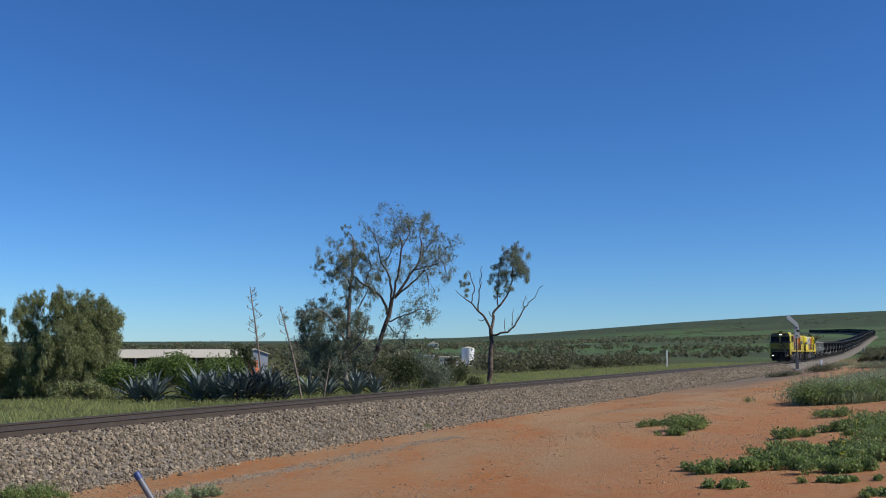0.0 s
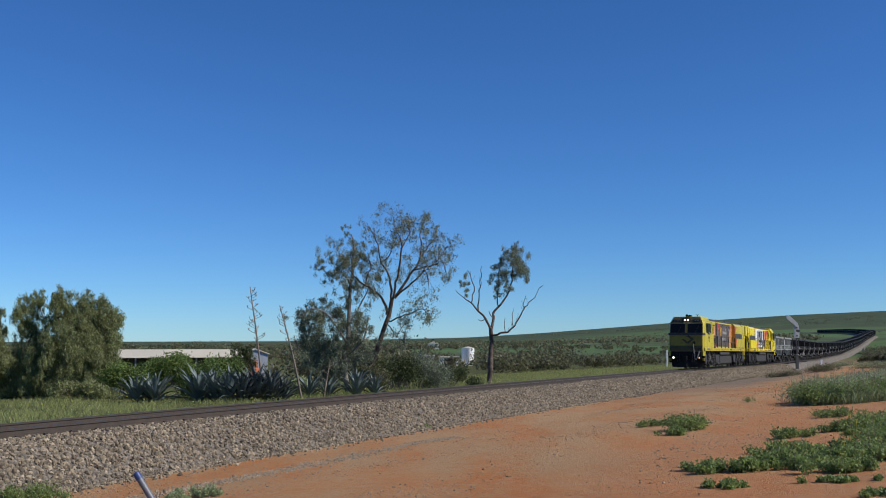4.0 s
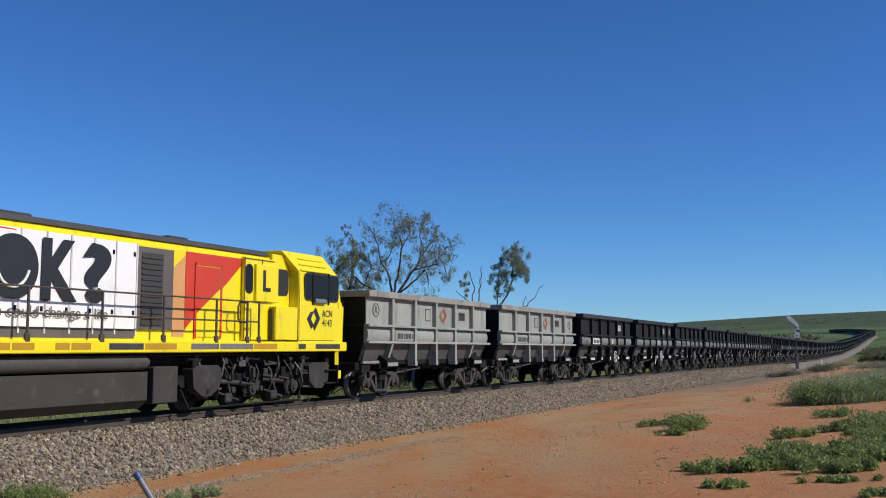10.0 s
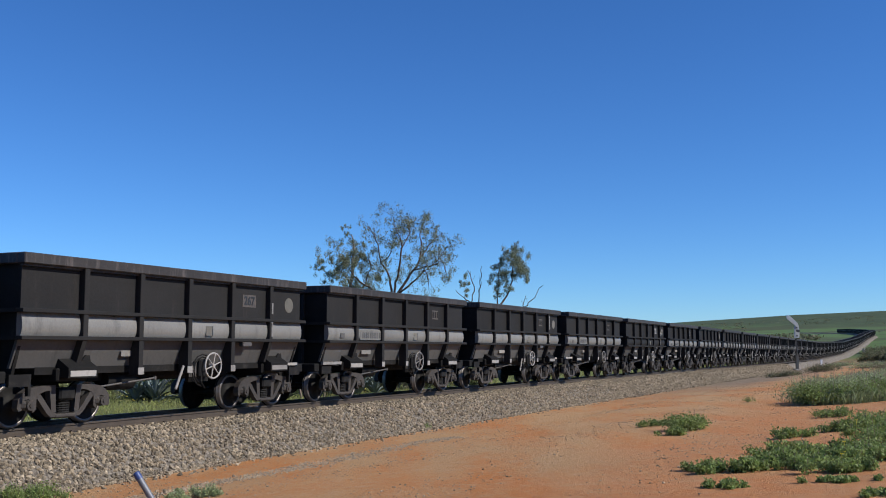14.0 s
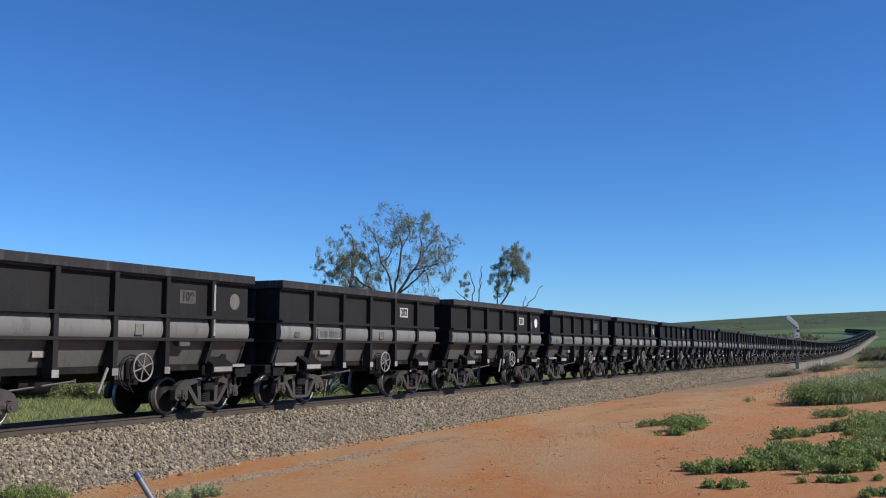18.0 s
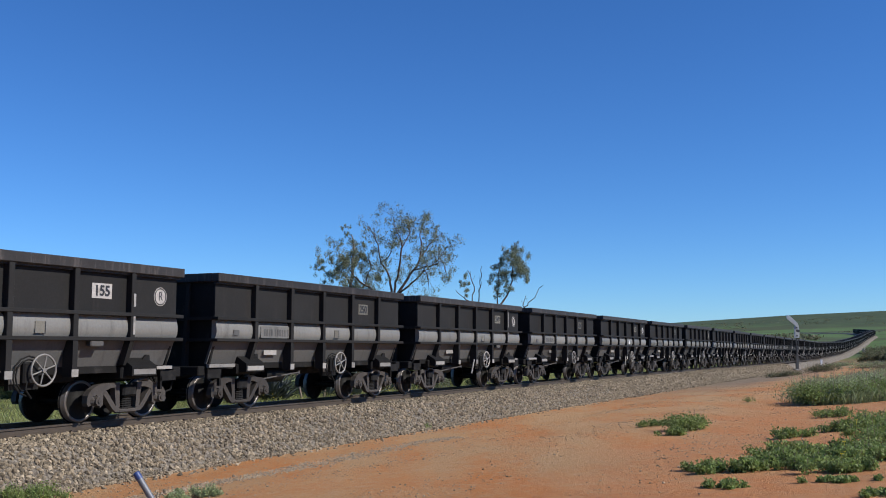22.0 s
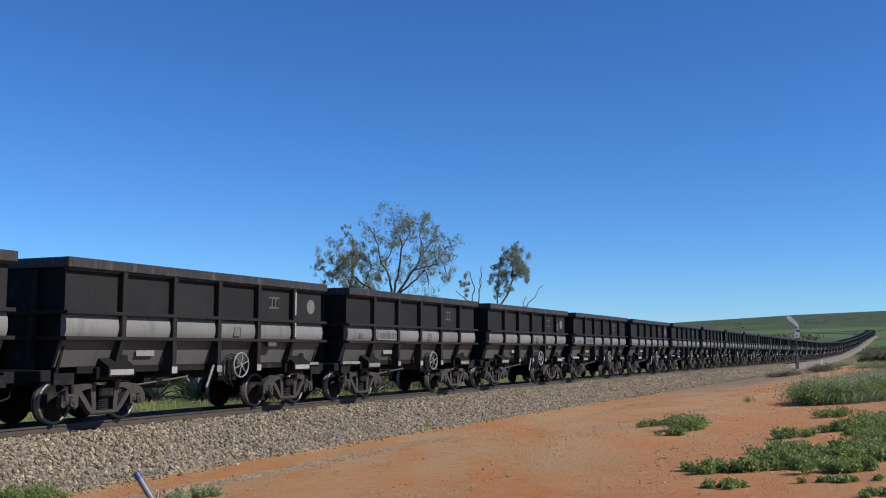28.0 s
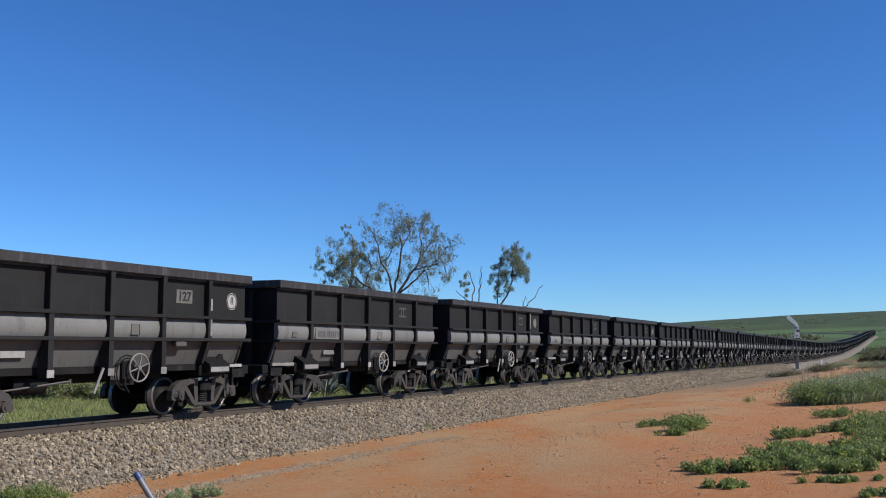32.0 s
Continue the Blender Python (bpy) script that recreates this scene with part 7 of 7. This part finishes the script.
        for txt, px, pz, wd, ht, yl in (("R", 7.43, 2.98, 0.82, 1.15, 1.362), ("U", 9.07, 3.0, 0.96, 1.22, yy + 0.036), ("O", 10.53, 3.0, 1.18, 1.2, yy + 0.036),
                                        ("K", 11.66, 3.0, 0.9, 1.2, yy + 0.036), ("?", 12.63, 3.01, 0.78, 1.2, yy + 0.036)):
            lettering("letter", txt, 1.4, M_letter, t, pose(px, side * yl, pz, 90, 0, turn), "large black letter on white panel", 1.0, 0.003, 0.06, (wd, ht))
        part("oval_fill", Shape().slab([(10.53 + 0.36 * math.cos(a * 0.3), 3.08 + 0.43 * math.sin(a * 0.3)) for a in range(21)], side * (yy + 0.034), side * (yy + 0.042)), M_letter, t)
        part("oval_line", Shape().tube([(10.53 + 0.37 * math.cos(a), side * (yy + 0.044), 3.05 + 0.43 * math.sin(a)) for a in [math.pi * (1.08 + 0.07 * k) for k in range(13)]], 0.03), M_white, t)
        lettering("slogan", "conversation could change a life", 0.30, M_grey_paint, t, pose(10.75, side * (yy + 0.036), 2.18, 90, 0, turn), "small slogan line", 1.15, 0.002)
        painted(t, "grey_field", [(13.84, 1.9), (15.0, 1.9), (15.0, 3.68), (13.84, 3.68)], yy, side, M_grey_paint)
        painted(t, "louvre", [(13.95, 1.95), (14.65, 1.95), (14.65, 3.56), (13.95, 3.56)], yy + 0.005, side, M_grille, "dark louvred panel")
        for k in range(13):
            part("slat", Shape().box(13.97, 14.63, side * (yy + 0.01), side * (yy + 0.03), 2.0 + k * 0.12, 2.04 + k * 0.12), M_grille, t)
        painted(t, "peach_stripe", [(15.0, 1.75), (15.4, 1.75), (15.4, 3.6), (15.0, 3.3)], yy, side, M_peach)
        painted(t, "red_field", [(15.42, 3.7), (17.75, 3.7), (16.9, 3.0), (15.75, 2.2), (15.42, 1.9)], yy, side, M_red)
        door = part("side_door", Shape().box(15.8, 16.7, side * 1.06, side * 1.09, 1.75, 3.42, 0.01), yel, t, "red and yellow side door")
        painted(door, "red_upper", [(15.82, 2.3), (16.1, 2.5), (16.68, 2.9), (16.68, 3.4), (15.82, 3.4)], 1.09, side, M_red)
        part("door_frame", Shape().box(15.74, 15.81, side * 1.06, side * 1.1, 1.72, 3.48).box(16.69, 16.76, side * 1.06, side * 1.1, 1.72, 3.48).box(15.74, 16.76, side * 1.06, side * 1.1, 3.42, 3.48), M_red, door)
        painted(t, "notice", [(5.35, 3.35), (5.6, 3.35), (5.6, 3.5), (5.35, 3.5)], 1.31, side, M_red)
        painted(t, "notice", [(5.35, 3.12), (5.55, 3.12), (5.55, 3.26), (5.35, 3.26)], 1.31, side, M_mark)
    # hand rails along the walkway
    hr = Shape()
    for sd in (-1, 1):
        ry = sd * 1.40
        xs = [6.93, 8.77, 10.64, 12.5, 14.33, 16.16, 17.37, 17.86]
        for z in (2.63, 2.14):
            hr.tube([(xs[0], ry, z), (xs[-1], ry, z)], 0.02)
        for x in xs:
            hr.rod((x, ry, 1.64), (x, ry, 2.63), 0.03, n=6)
            hr.box(x - 0.06, x + 0.06, ry - 0.03, ry + 0.03, 1.62, 1.78, 0.01)
        part("hand_rail", hr, M_rail_paint, t)
        hr = Shape()
    for sd in (-1, 1):
        # long dark blocks added where motors sit, so no daylight shows beneath
        part("motor_fill", Shape().box(1.2, 7.4, sd * 0.1, sd * 0.62, 0.28, 1.12, 0.05), M_under, t)
        part("motor_fill", Shape().box(14.8, 21.0, sd * 0.1, sd * 0.62, 0.28, 1.12, 0.05), M_under, t)
        hp = Shape().tube([(1.0, sd * 1.4, 2.9), (0.62, sd * 1.4, 2.9), (0.62, sd * 1.4, 2.2), (1.0, sd * 1.4, 2.2)], 0.02)
        part("hand_rail", hp, M_under, t)
    # cab
    cx = 18.84 if first else 19.66
    levels = [(1.66, 21.98, cx, 1.40), (2.66, 22.03, cx, 1.40), (2.72, 21.90, cx, 1.39), (3.54, 21.72, cx + 0.04, 1.36), (4.06, 21.30, 19.05 if first else 19.22, 1.12)]
    sec = Shape()
    v = []
    for z, xf, xr, hw in levels:
        xf += 0.0 if first else 0.22
        v += [(xr, -hw, z), (xf - 0.26, -hw, z), (xf, 0.13 - hw, z), (xf, hw - 0.13, z), (xf - 0.26, hw, z), (xr, hw, z)]
    f = [(k * 6 + i, k * 6 + (i + 1) % 6, k * 6 + 6 + (i + 1) % 6, k * 6 + 6 + i) for k in range(len(levels) - 1) for i in range(6)]
    sec.add(v, f + [(5, 4, 3, 2, 1, 0), tuple(range(24, 30))])
    cab = part("cab", sec, yel, t, "yellow driving cab with sloped windscreen")
    if not first:
        part("bulkhead", Shape().box(18.84, 19.66, -1.1, 1.1, 1.66, 3.94, 0.02), yel, cab)
        for sd in (-1, 1):
            part("rear_window", Shape().slab(rounded(18.98, 19.6, 2.86, 3.56, 0.16), sd * 1.1, sd * 1.112), M_rubber, cab, "dark rounded rear cab window")
            lp = part("side_box", Shape().box(17.94, 18.92, sd * 1.1, sd * 1.25, 2.66, 3.60, 0.015), yel, t)
            part("ell_mark", Shape().slab([(18.22, 2.92), (18.56, 2.92), (18.56, 3.02), (18.34, 3.02), (18.34, 3.46), (18.22, 3.46)], sd * 1.25, sd * 1.256), M_letter, lp)
    nose = M_nose if first else M_yellow
    for sd in (-1, 1):
        for k in (0.0, 0.34, 0.67):
            zr, yr, xr = 3.57 + 0.48 * k, sd * (1.37 - 0.24 * k), cx + 0.12 + 0.1 * k
            part("roof_rib", Shape().rod((xr, yr, zr), (21.28 - 0.36 * k, yr, zr), 0.022, n=6), yel, cab)
        part("seam", Shape().box(cx + 0.02, cx + 0.04, sd * 1.4, sd * 1.404, 1.7, 3.5).box(cx + 0.02, 21.5, sd * 1.4, sd * 1.404, 1.69, 1.705), M_seam, cab)
    part("nose", Shape().box(21.95, 22.12, -1.27, 1.27, 1.35, 2.62, 0.04), nose, cab)
    part("nose_grime", Shape().box(22.121, 22.126, -1.23, 1.23, 1.4, 1.80), M_soot_shade if first else yel, cab, "soot-dark lower nose" if first else "")
    part("lower_nose", Shape().box(21.5, 22.05, -1.16, 1.16, 0.95, 1.5, 0.04), M_under, cab)
    ss = Shape()
    for z in (2.60, 2.78):
        ss.add([(21.70, -1.42, z), (21.78, -1.42, z), (22.14, -1.28, z), (22.14, 1.28, z), (21.78, 1.42, z), (21.70, 1.42, z)], [(0, 1, 2, 3, 4, 5)])
    ss.add(ss.v, [(i, (i + 1) % 6, 6 + (i + 1) % 6, 6 + i) for i in range(6)])
    part("sun_strip", ss, M_roof if first else yel, cab)

    def on_glass(y0, y1, k0, k1, out=0.02):
        """A pane on the sloped windscreen, k from its foot to its head."""
        a, b = Vector((21.9, 0, 2.76)), Vector((21.73, 0, 3.5))
        nrm = Vector((0.97, 0, 0.22)) * out
        lo, hi = a.lerp(b, k0) + nrm, a.lerp(b, k1) + nrm
        return Shape().add([(lo.x, y0, lo.z), (lo.x, y1, lo.z), (hi.x, y1, hi.z), (hi.x, y0, hi.z), (lo.x - 0.05, y0, lo.z), (lo.x - 0.05, y1, lo.z), (hi.x - 0.05, y1, hi.z),
                            (hi.x - 0.05, y0, hi.z)], [(0, 1, 2, 3), (0, 4, 5, 1), (1, 5, 6, 2), (2, 6, 7, 3), (3, 7, 4, 0)])
    for a, b in ((-1.24, -0.08), (0.08, 1.24)):
        ws = part("windscreen", on_glass(a, b, 0.0, 1.0, 0.018), M_rubber, cab, "dark windscreen frame")
        part("pane", on_glass(a + 0.06, b - 0.06, 0.06, 0.94, 0.028), M_window, ws)
        part("wiper", Shape().rod((21.95, (a + b) / 2, 2.8), (21.86, (a + b) / 2 + 0.3, 3.35), 0.012, n=5), M_rubber, ws)
    part("centre_post", on_glass(-0.09, 0.09, 0.0, 1.1, 0.022), nose, cab)
    # the lead's brow colour holds soot and the brow's shade together
    part("brow", Shape().add([(21.75, -1.23, 3.56), (21.75, 1.23, 3.56), (21.36, 0.98, 4.02), (21.36, -0.98, 4.02)], [(0, 1, 2, 3)])
         .add([(21.73, -1.23, 3.54), (21.73, 1.23, 3.54), (21.34, 0.98, 4.0), (21.34, -0.98, 4.0)], [(3, 2, 1, 0)]), M_soot_shade if first else yel, cab)
    glow = M_lamp if first else M_mark_old
    hl = part("headlight", Shape().box(21.45, 21.72, -0.3, 0.3, 3.64, 3.9, 0.03), M_under, cab)
    for yv in (-0.13, 0.13):
        part("lens", Shape().rod((21.7, yv, 3.77), (21.735, yv, 3.77), 0.052, 0.052, 14), glow, hl, "lit headlight lens" if first else "unlit headlight lens")
    for yv in (-0.78, 0.78):
        nb = part("number_box", Shape().box(21.5, 21.68, yv - 0.28, yv + 0.28, 3.62, 3.84, 0.04), M_letter, cab)
        lettering("digits", digits, 0.17, M_worn_white if first else M_mark_old, nb, pose(21.684, yv, 3.73, 90, 0, 90), "pale illuminated number" if first else "", 1.0, 0.002)
    horn = Shape().rod((21.2, 0.0, 4.12), (21.5, 0.0, 4.14), 0.05, 0.1, 10).rod((21.2, 0.2, 4.1), (21.45, 0.2, 4.12), 0.04, 0.08, 10).box(21.0, 21.25, -0.1, 0.3, 4.04, 4.16)
    part("horn", horn, M_under, cab)
    part("aerial", Shape().rod((20.9, 0.7, 4.05), (20.9, 0.7, 4.2), 0.02, n=6).rod((20.9, 0.55, 4.2), (21.3, 0.85, 4.2), 0.015, n=6), M_under, cab)
    for sd in (-1, 1):
        o = 0.0 if first else 0.6
        wl = 19.14 if first else 19.94
        wf = part("side_window", Shape().slab(rounded(wl, 21.12 + o, 2.77, 3.53, 0.14), sd * 1.395, sd * 1.41), M_rubber, cab, "dark side window frame")
        for a, b, e in ((20.59 + o, 21.07 + o, 0.004), (19.77 + o, 20.53 + o, 0.02), (wl + 0.05, 19.71 + o, 0.004)):
            part("pane", Shape().slab(rounded(a, b, 2.82, 3.48, 0.07), sd * 1.41, sd * (1.41 + e)), M_window, wf)
        part("window_rail", Shape().box(20.53 + o, 20.58 + o, sd * 1.41, sd * 1.435, 2.68, 3.55).box(19.71 + o, 19.76 + o, sd * 1.41, sd * 1.435, 2.66, 3.55), M_under, wf)
        part("arm_rest", Shape().box(19.79 + o, 20.37 + o, sd * 1.41, sd * 1.5, 2.7, 2.83, 0.03), M_pole, wf)
        rec = part("cab_door", Shape().box(17.55, 18.83, sd * 1.07, sd * 1.17, 1.7, 3.76, 0.01), yel, t, "yellow cab side door")
        p0, p1 = (17.72, 18.2) if first else (17.6, 17.87)
        part("pane", Shape().slab(rounded(p0, p1, 2.87, 3.56, 0.12), sd * 1.17, sd * 1.178), M_window, rec)
        part("gasket", Shape().slab(rounded(p0 - 0.03, p1 + 0.03, 2.84, 3.59, 0.14), sd * 1.17, sd * 1.174), M_rubber, rec)
        sm = Shape().box(17.54, 17.57, sd * 1.17, sd * 1.176, 1.72, 3.74).box(18.28, 18.31, sd * 1.17, sd * 1.176, 2.75, 3.74).box(17.54, 18.83, sd * 1.17, sd * 1.176, 3.7, 3.73)
        part("seam", sm, M_seam, rec)
        q = 0.0 if first else 0.7
        sp = part("step_panel", Shape().box(17.92 + q, 18.8 + q * 1.2, sd * 1.1, sd * 1.39, 1.7, 2.77 - 0.3 * q, 0.015), yel, t)
        part("seam", Shape().box(18.81 + q * 1.2, 18.835 + q * 1.2, sd * 1.3, sd * 1.392, 1.7, 2.5).box(17.88 + q, 17.915 + q, sd * 1.2, sd * 1.3, 1.7, 2.5), M_seam, sp)
        if first:
            part("cab_bracket", Shape().box(18.42, 18.5, sd * 1.17, sd * 1.26, 3.4, 3.62, 0.01), M_under, rec)
        part("grab_rail", Shape().tube([(17.37, sd * 1.36, 2.6), (17.12, sd * 1.36, 2.6), (17.05, sd * 1.36, 2.5), (17.05, sd * 1.36, 2.2), (17.12, sd * 1.36, 2.12), (17.4, sd * 1.36, 2.12)], 0.025), M_rail_paint, t)
        dl = part("ditch_light", Shape().box(21.9, 22.08, sd * 0.86, sd * 1.12, 0.74, 1.0, 0.03), M_under, t)
        part("lens", Shape().rod((22.07, sd * 0.99, 0.87), (22.1, sd * 0.99, 0.87), 0.045, 0.045, 12), (M_lamp if sd == -side else M_lamp_dim) if first else M_mark_old, dl,
             "lit ditch light" if first else "unlit ditch light")
    lx = 20.12 if first else 21.12
    for txt, pz in (("ACN", 2.43), (digits, 2.17)):
        lettering("class_lettering", txt, 0.27, M_letter, cab, pose(lx, side * 1.402, pz, 90, 0, 180 if side > 0 else 0), "black painted lettering", 0.95, 0.003, 0.004)
    if not first:
        chevrons(cab, 20.4, 2.28, 0.34, side * 1.406, M_letter, M_letter)
    mk = [(0.0, 2.0), (-0.32, 2.3), (-0.12, 2.3), (0.12, 2.08), (0.4, 2.3), (0.1, 2.48), (-0.1, 2.4), (0.2, 2.62), (0.62, 2.3), (0.2, 1.95)]
    nm = Shape()
    nn = len(mk)
    nm.add([(22.124, a, b) for a, b in mk] + [(22.13, a, b) for a, b in mk], [tuple(range(nn)), tuple(reversed(range(nn, 2 * nn)))])
    part("mark", nm, M_logo_dark if first else M_letter, cab, "plain folded-strip mark")
    for yv, zv in ((0.62, 2.02), (1.04, 1.5)):
        part("jumper_socket", Shape().box(22.1, 22.2, side * (yv - 0.1), side * (yv + 0.1), zv - 0.1, zv + 0.1, 0.02).rod((22.18, side * yv, zv), (22.26, side * (yv - 0.03), zv - 0.07), 0.05, 0.045, 10), M_under, cab)
    loop = [(22.25 + 0.06 * math.sin(q * math.pi), side * (0.60 + 0.42 * q - 0.08 * math.sin(q * math.pi)), 1.94 - 0.52 * q - 0.92 * math.sin(q * math.pi) ** 0.75) for q in [k / 16 for k in range(17)]]
    part("jumper_hose", Shape().tube(loop, 0.026, 7), M_hose, t, "pale looped jumper hose")
    for sd in (-1, 1):
        part("corner_post", Shape().add([(x, sd * y, z) for z in (1.02, 1.66) for x, y in ((21.74, 1.405), (22.0, 1.27), (21.92, 1.20), (21.66, 1.34))], [(0, 1, 2, 3), (4, 7, 6, 5), (0, 4, 5, 1), (1, 5, 6, 2), (2, 6, 7, 3), (3, 7, 4, 0)]), yel, cab)
        part("corner_step", Shape().box(21.8, 22.0, sd * 1.2, sd * 1.36, 0.62, 0.86, 0.02), M_nose if first else yel, cab)
    gr = Shape()
    for k in range(4):
        gr.box(22.127, 22.145, -1.1, 1.1, 1.42 + k * 0.1, 1.45 + k * 0.1)
    part("nose_rib", gr, M_soot_shade if first else yel, cab)
    plow = Shape().add([(21.6, -1.2, 0.15), (22.3, 0, 0.15), (21.6, 1.2, 0.15), (21.6, -1.25, 0.85), (22.15, 0, 0.85), (21.6, 1.25, 0.85)], [(0, 1, 4, 3), (1, 2, 5, 4), (0, 3, 5, 2), (3, 4, 5), (0, 2, 1)])
    part("pilot", plow, M_under, t, "dark pilot plough")
    for e, xx in ((1, 22.1), (-1, 0.0)):
        cp = Shape().box(xx, xx + e * 0.45, -0.12, 0.12, 0.72, 0.98, 0.02).box(xx + e * 0.35, xx + e * 0.52, -0.18, 0.14, 0.68, 1.0, 0.03)
        part("coupler", cp, M_under, t)
    for yv in (-0.7, -0.5, 0.5, 0.7):
        part("brake_hose", Shape().tube([(0.0, yv, 1.3), (-0.25, yv, 0.95), (-0.2, yv * 0.9, 0.6), (-0.1, yv, 0.5)], 0.03), M_rubber, t)
        part("brake_hose", Shape().tube([(22.1, yv, 1.2), (22.3, yv, 0.9), (22.25, yv * 0.9, 0.55)], 0.028), M_rubber, t)
    # tanks and boxes below
    part("fuel_tank", Shape().bar([(-1.2, 1.0), (1.2, 1.0), (1.2, 0.4), (1.0, 0.22), (-1.0, 0.22), (-1.2, 0.4)], 8.1, 14.1), M_fuel, t, "dusty grey fuel tank")
    for sd in (-1, 1):
        part("air_tank", Shape().rod((9.6, sd * 1.12, 1.2), (14.0, sd * 1.12, 1.2), 0.17, 0.17, 18).rod((9.45, sd * 1.12, 1.2), (9.6, sd * 1.12, 1.2), 0.1, 0.17, 18)
             .rod((14.0, sd * 1.12, 1.2), (14.15, sd * 1.12, 1.2), 0.17, 0.1, 18), M_tank, t, "long grey air tank")
        part("side_box", Shape().box(14.3, 15.1, sd * 0.9, sd * 1.2, 0.3, 1.1, 0.02), M_fuel, t)
        part("side_box", Shape().box(7.7, 8.0, sd * 0.9, sd * 1.15, 0.35, 1.0, 0.02), M_under, t)
        for sx in (1.2, 6.5, 15.5, 20.4):
            part("sand_box", Shape().slab([(sx, 1.02), (sx + 0.2, 1.1), (sx + 0.9, 1.1), (sx + 1.05, 1.02), (sx + 1.0, 0.6), (sx + 0.7, 0.4), (sx + 0.35, 0.4), (sx + 0.05, 0.6)], sd * 0.98, sd * 1.28), M_gear, t)
        pp = Shape()
        for k in range(9):
            px = 1.5 + k * 2.3
            pp.tube([(px, sd * 1.0, 1.4), (px + 0.1, sd * 1.2, 1.25), (px + 0.5, sd * 1.22, 1.2), (px + 0.8, sd * 1.1, 1.4)], 0.03)
        pp.tube([(1.0, sd * 1.18, 1.34), (21.0, sd * 1.18, 1.34)], 0.025)
        part("pipework", pp, M_under, t)
        part("step_well", Shape().box(21.2, 21.8, sd * 1.0, sd * 1.35, 0.5, 0.54).box(21.2, 21.8, sd * 1.0, sd * 1.35, 0.85, 0.89).box(21.75, 21.8, sd * 1.0, sd * 1.38, 0.5, 1.4), M_under, t)
    wheels = loco_bogie(t, 4.3, side) + loco_bogie(t, 17.9, side)
    return t, wheels


LEAD, LEAD_WHEELS = locomotive(1, True)
SECOND, SECOND_WHEELS = locomotive(-1, False)


# ---- what moves ----
def motions():
    seconds = [float(k) for k in range(0, 33)]
    walk(LEAD, [(t, train_pose(-66.2 - travel(t), True)) for t in seconds])
    walk(SECOND, [(t, train_pose(-65.1 - travel(t))) for t in seconds])
    for wheels, way in ((LEAD_WHEELS, 1), (SECOND_WHEELS, -1)):
        for w in wheels:
            at = w.location.copy()
            walk(w, [(k / 30, Matrix.Translation(at) @ Matrix.Rotation(way * travel(k / 30) / 0.47, 4, "Y")) for k in range(961)])
    for w, _, s in WAGONS:
        walk(w, [(t, train_pose(s - travel(t))) for t in seconds])


motions()
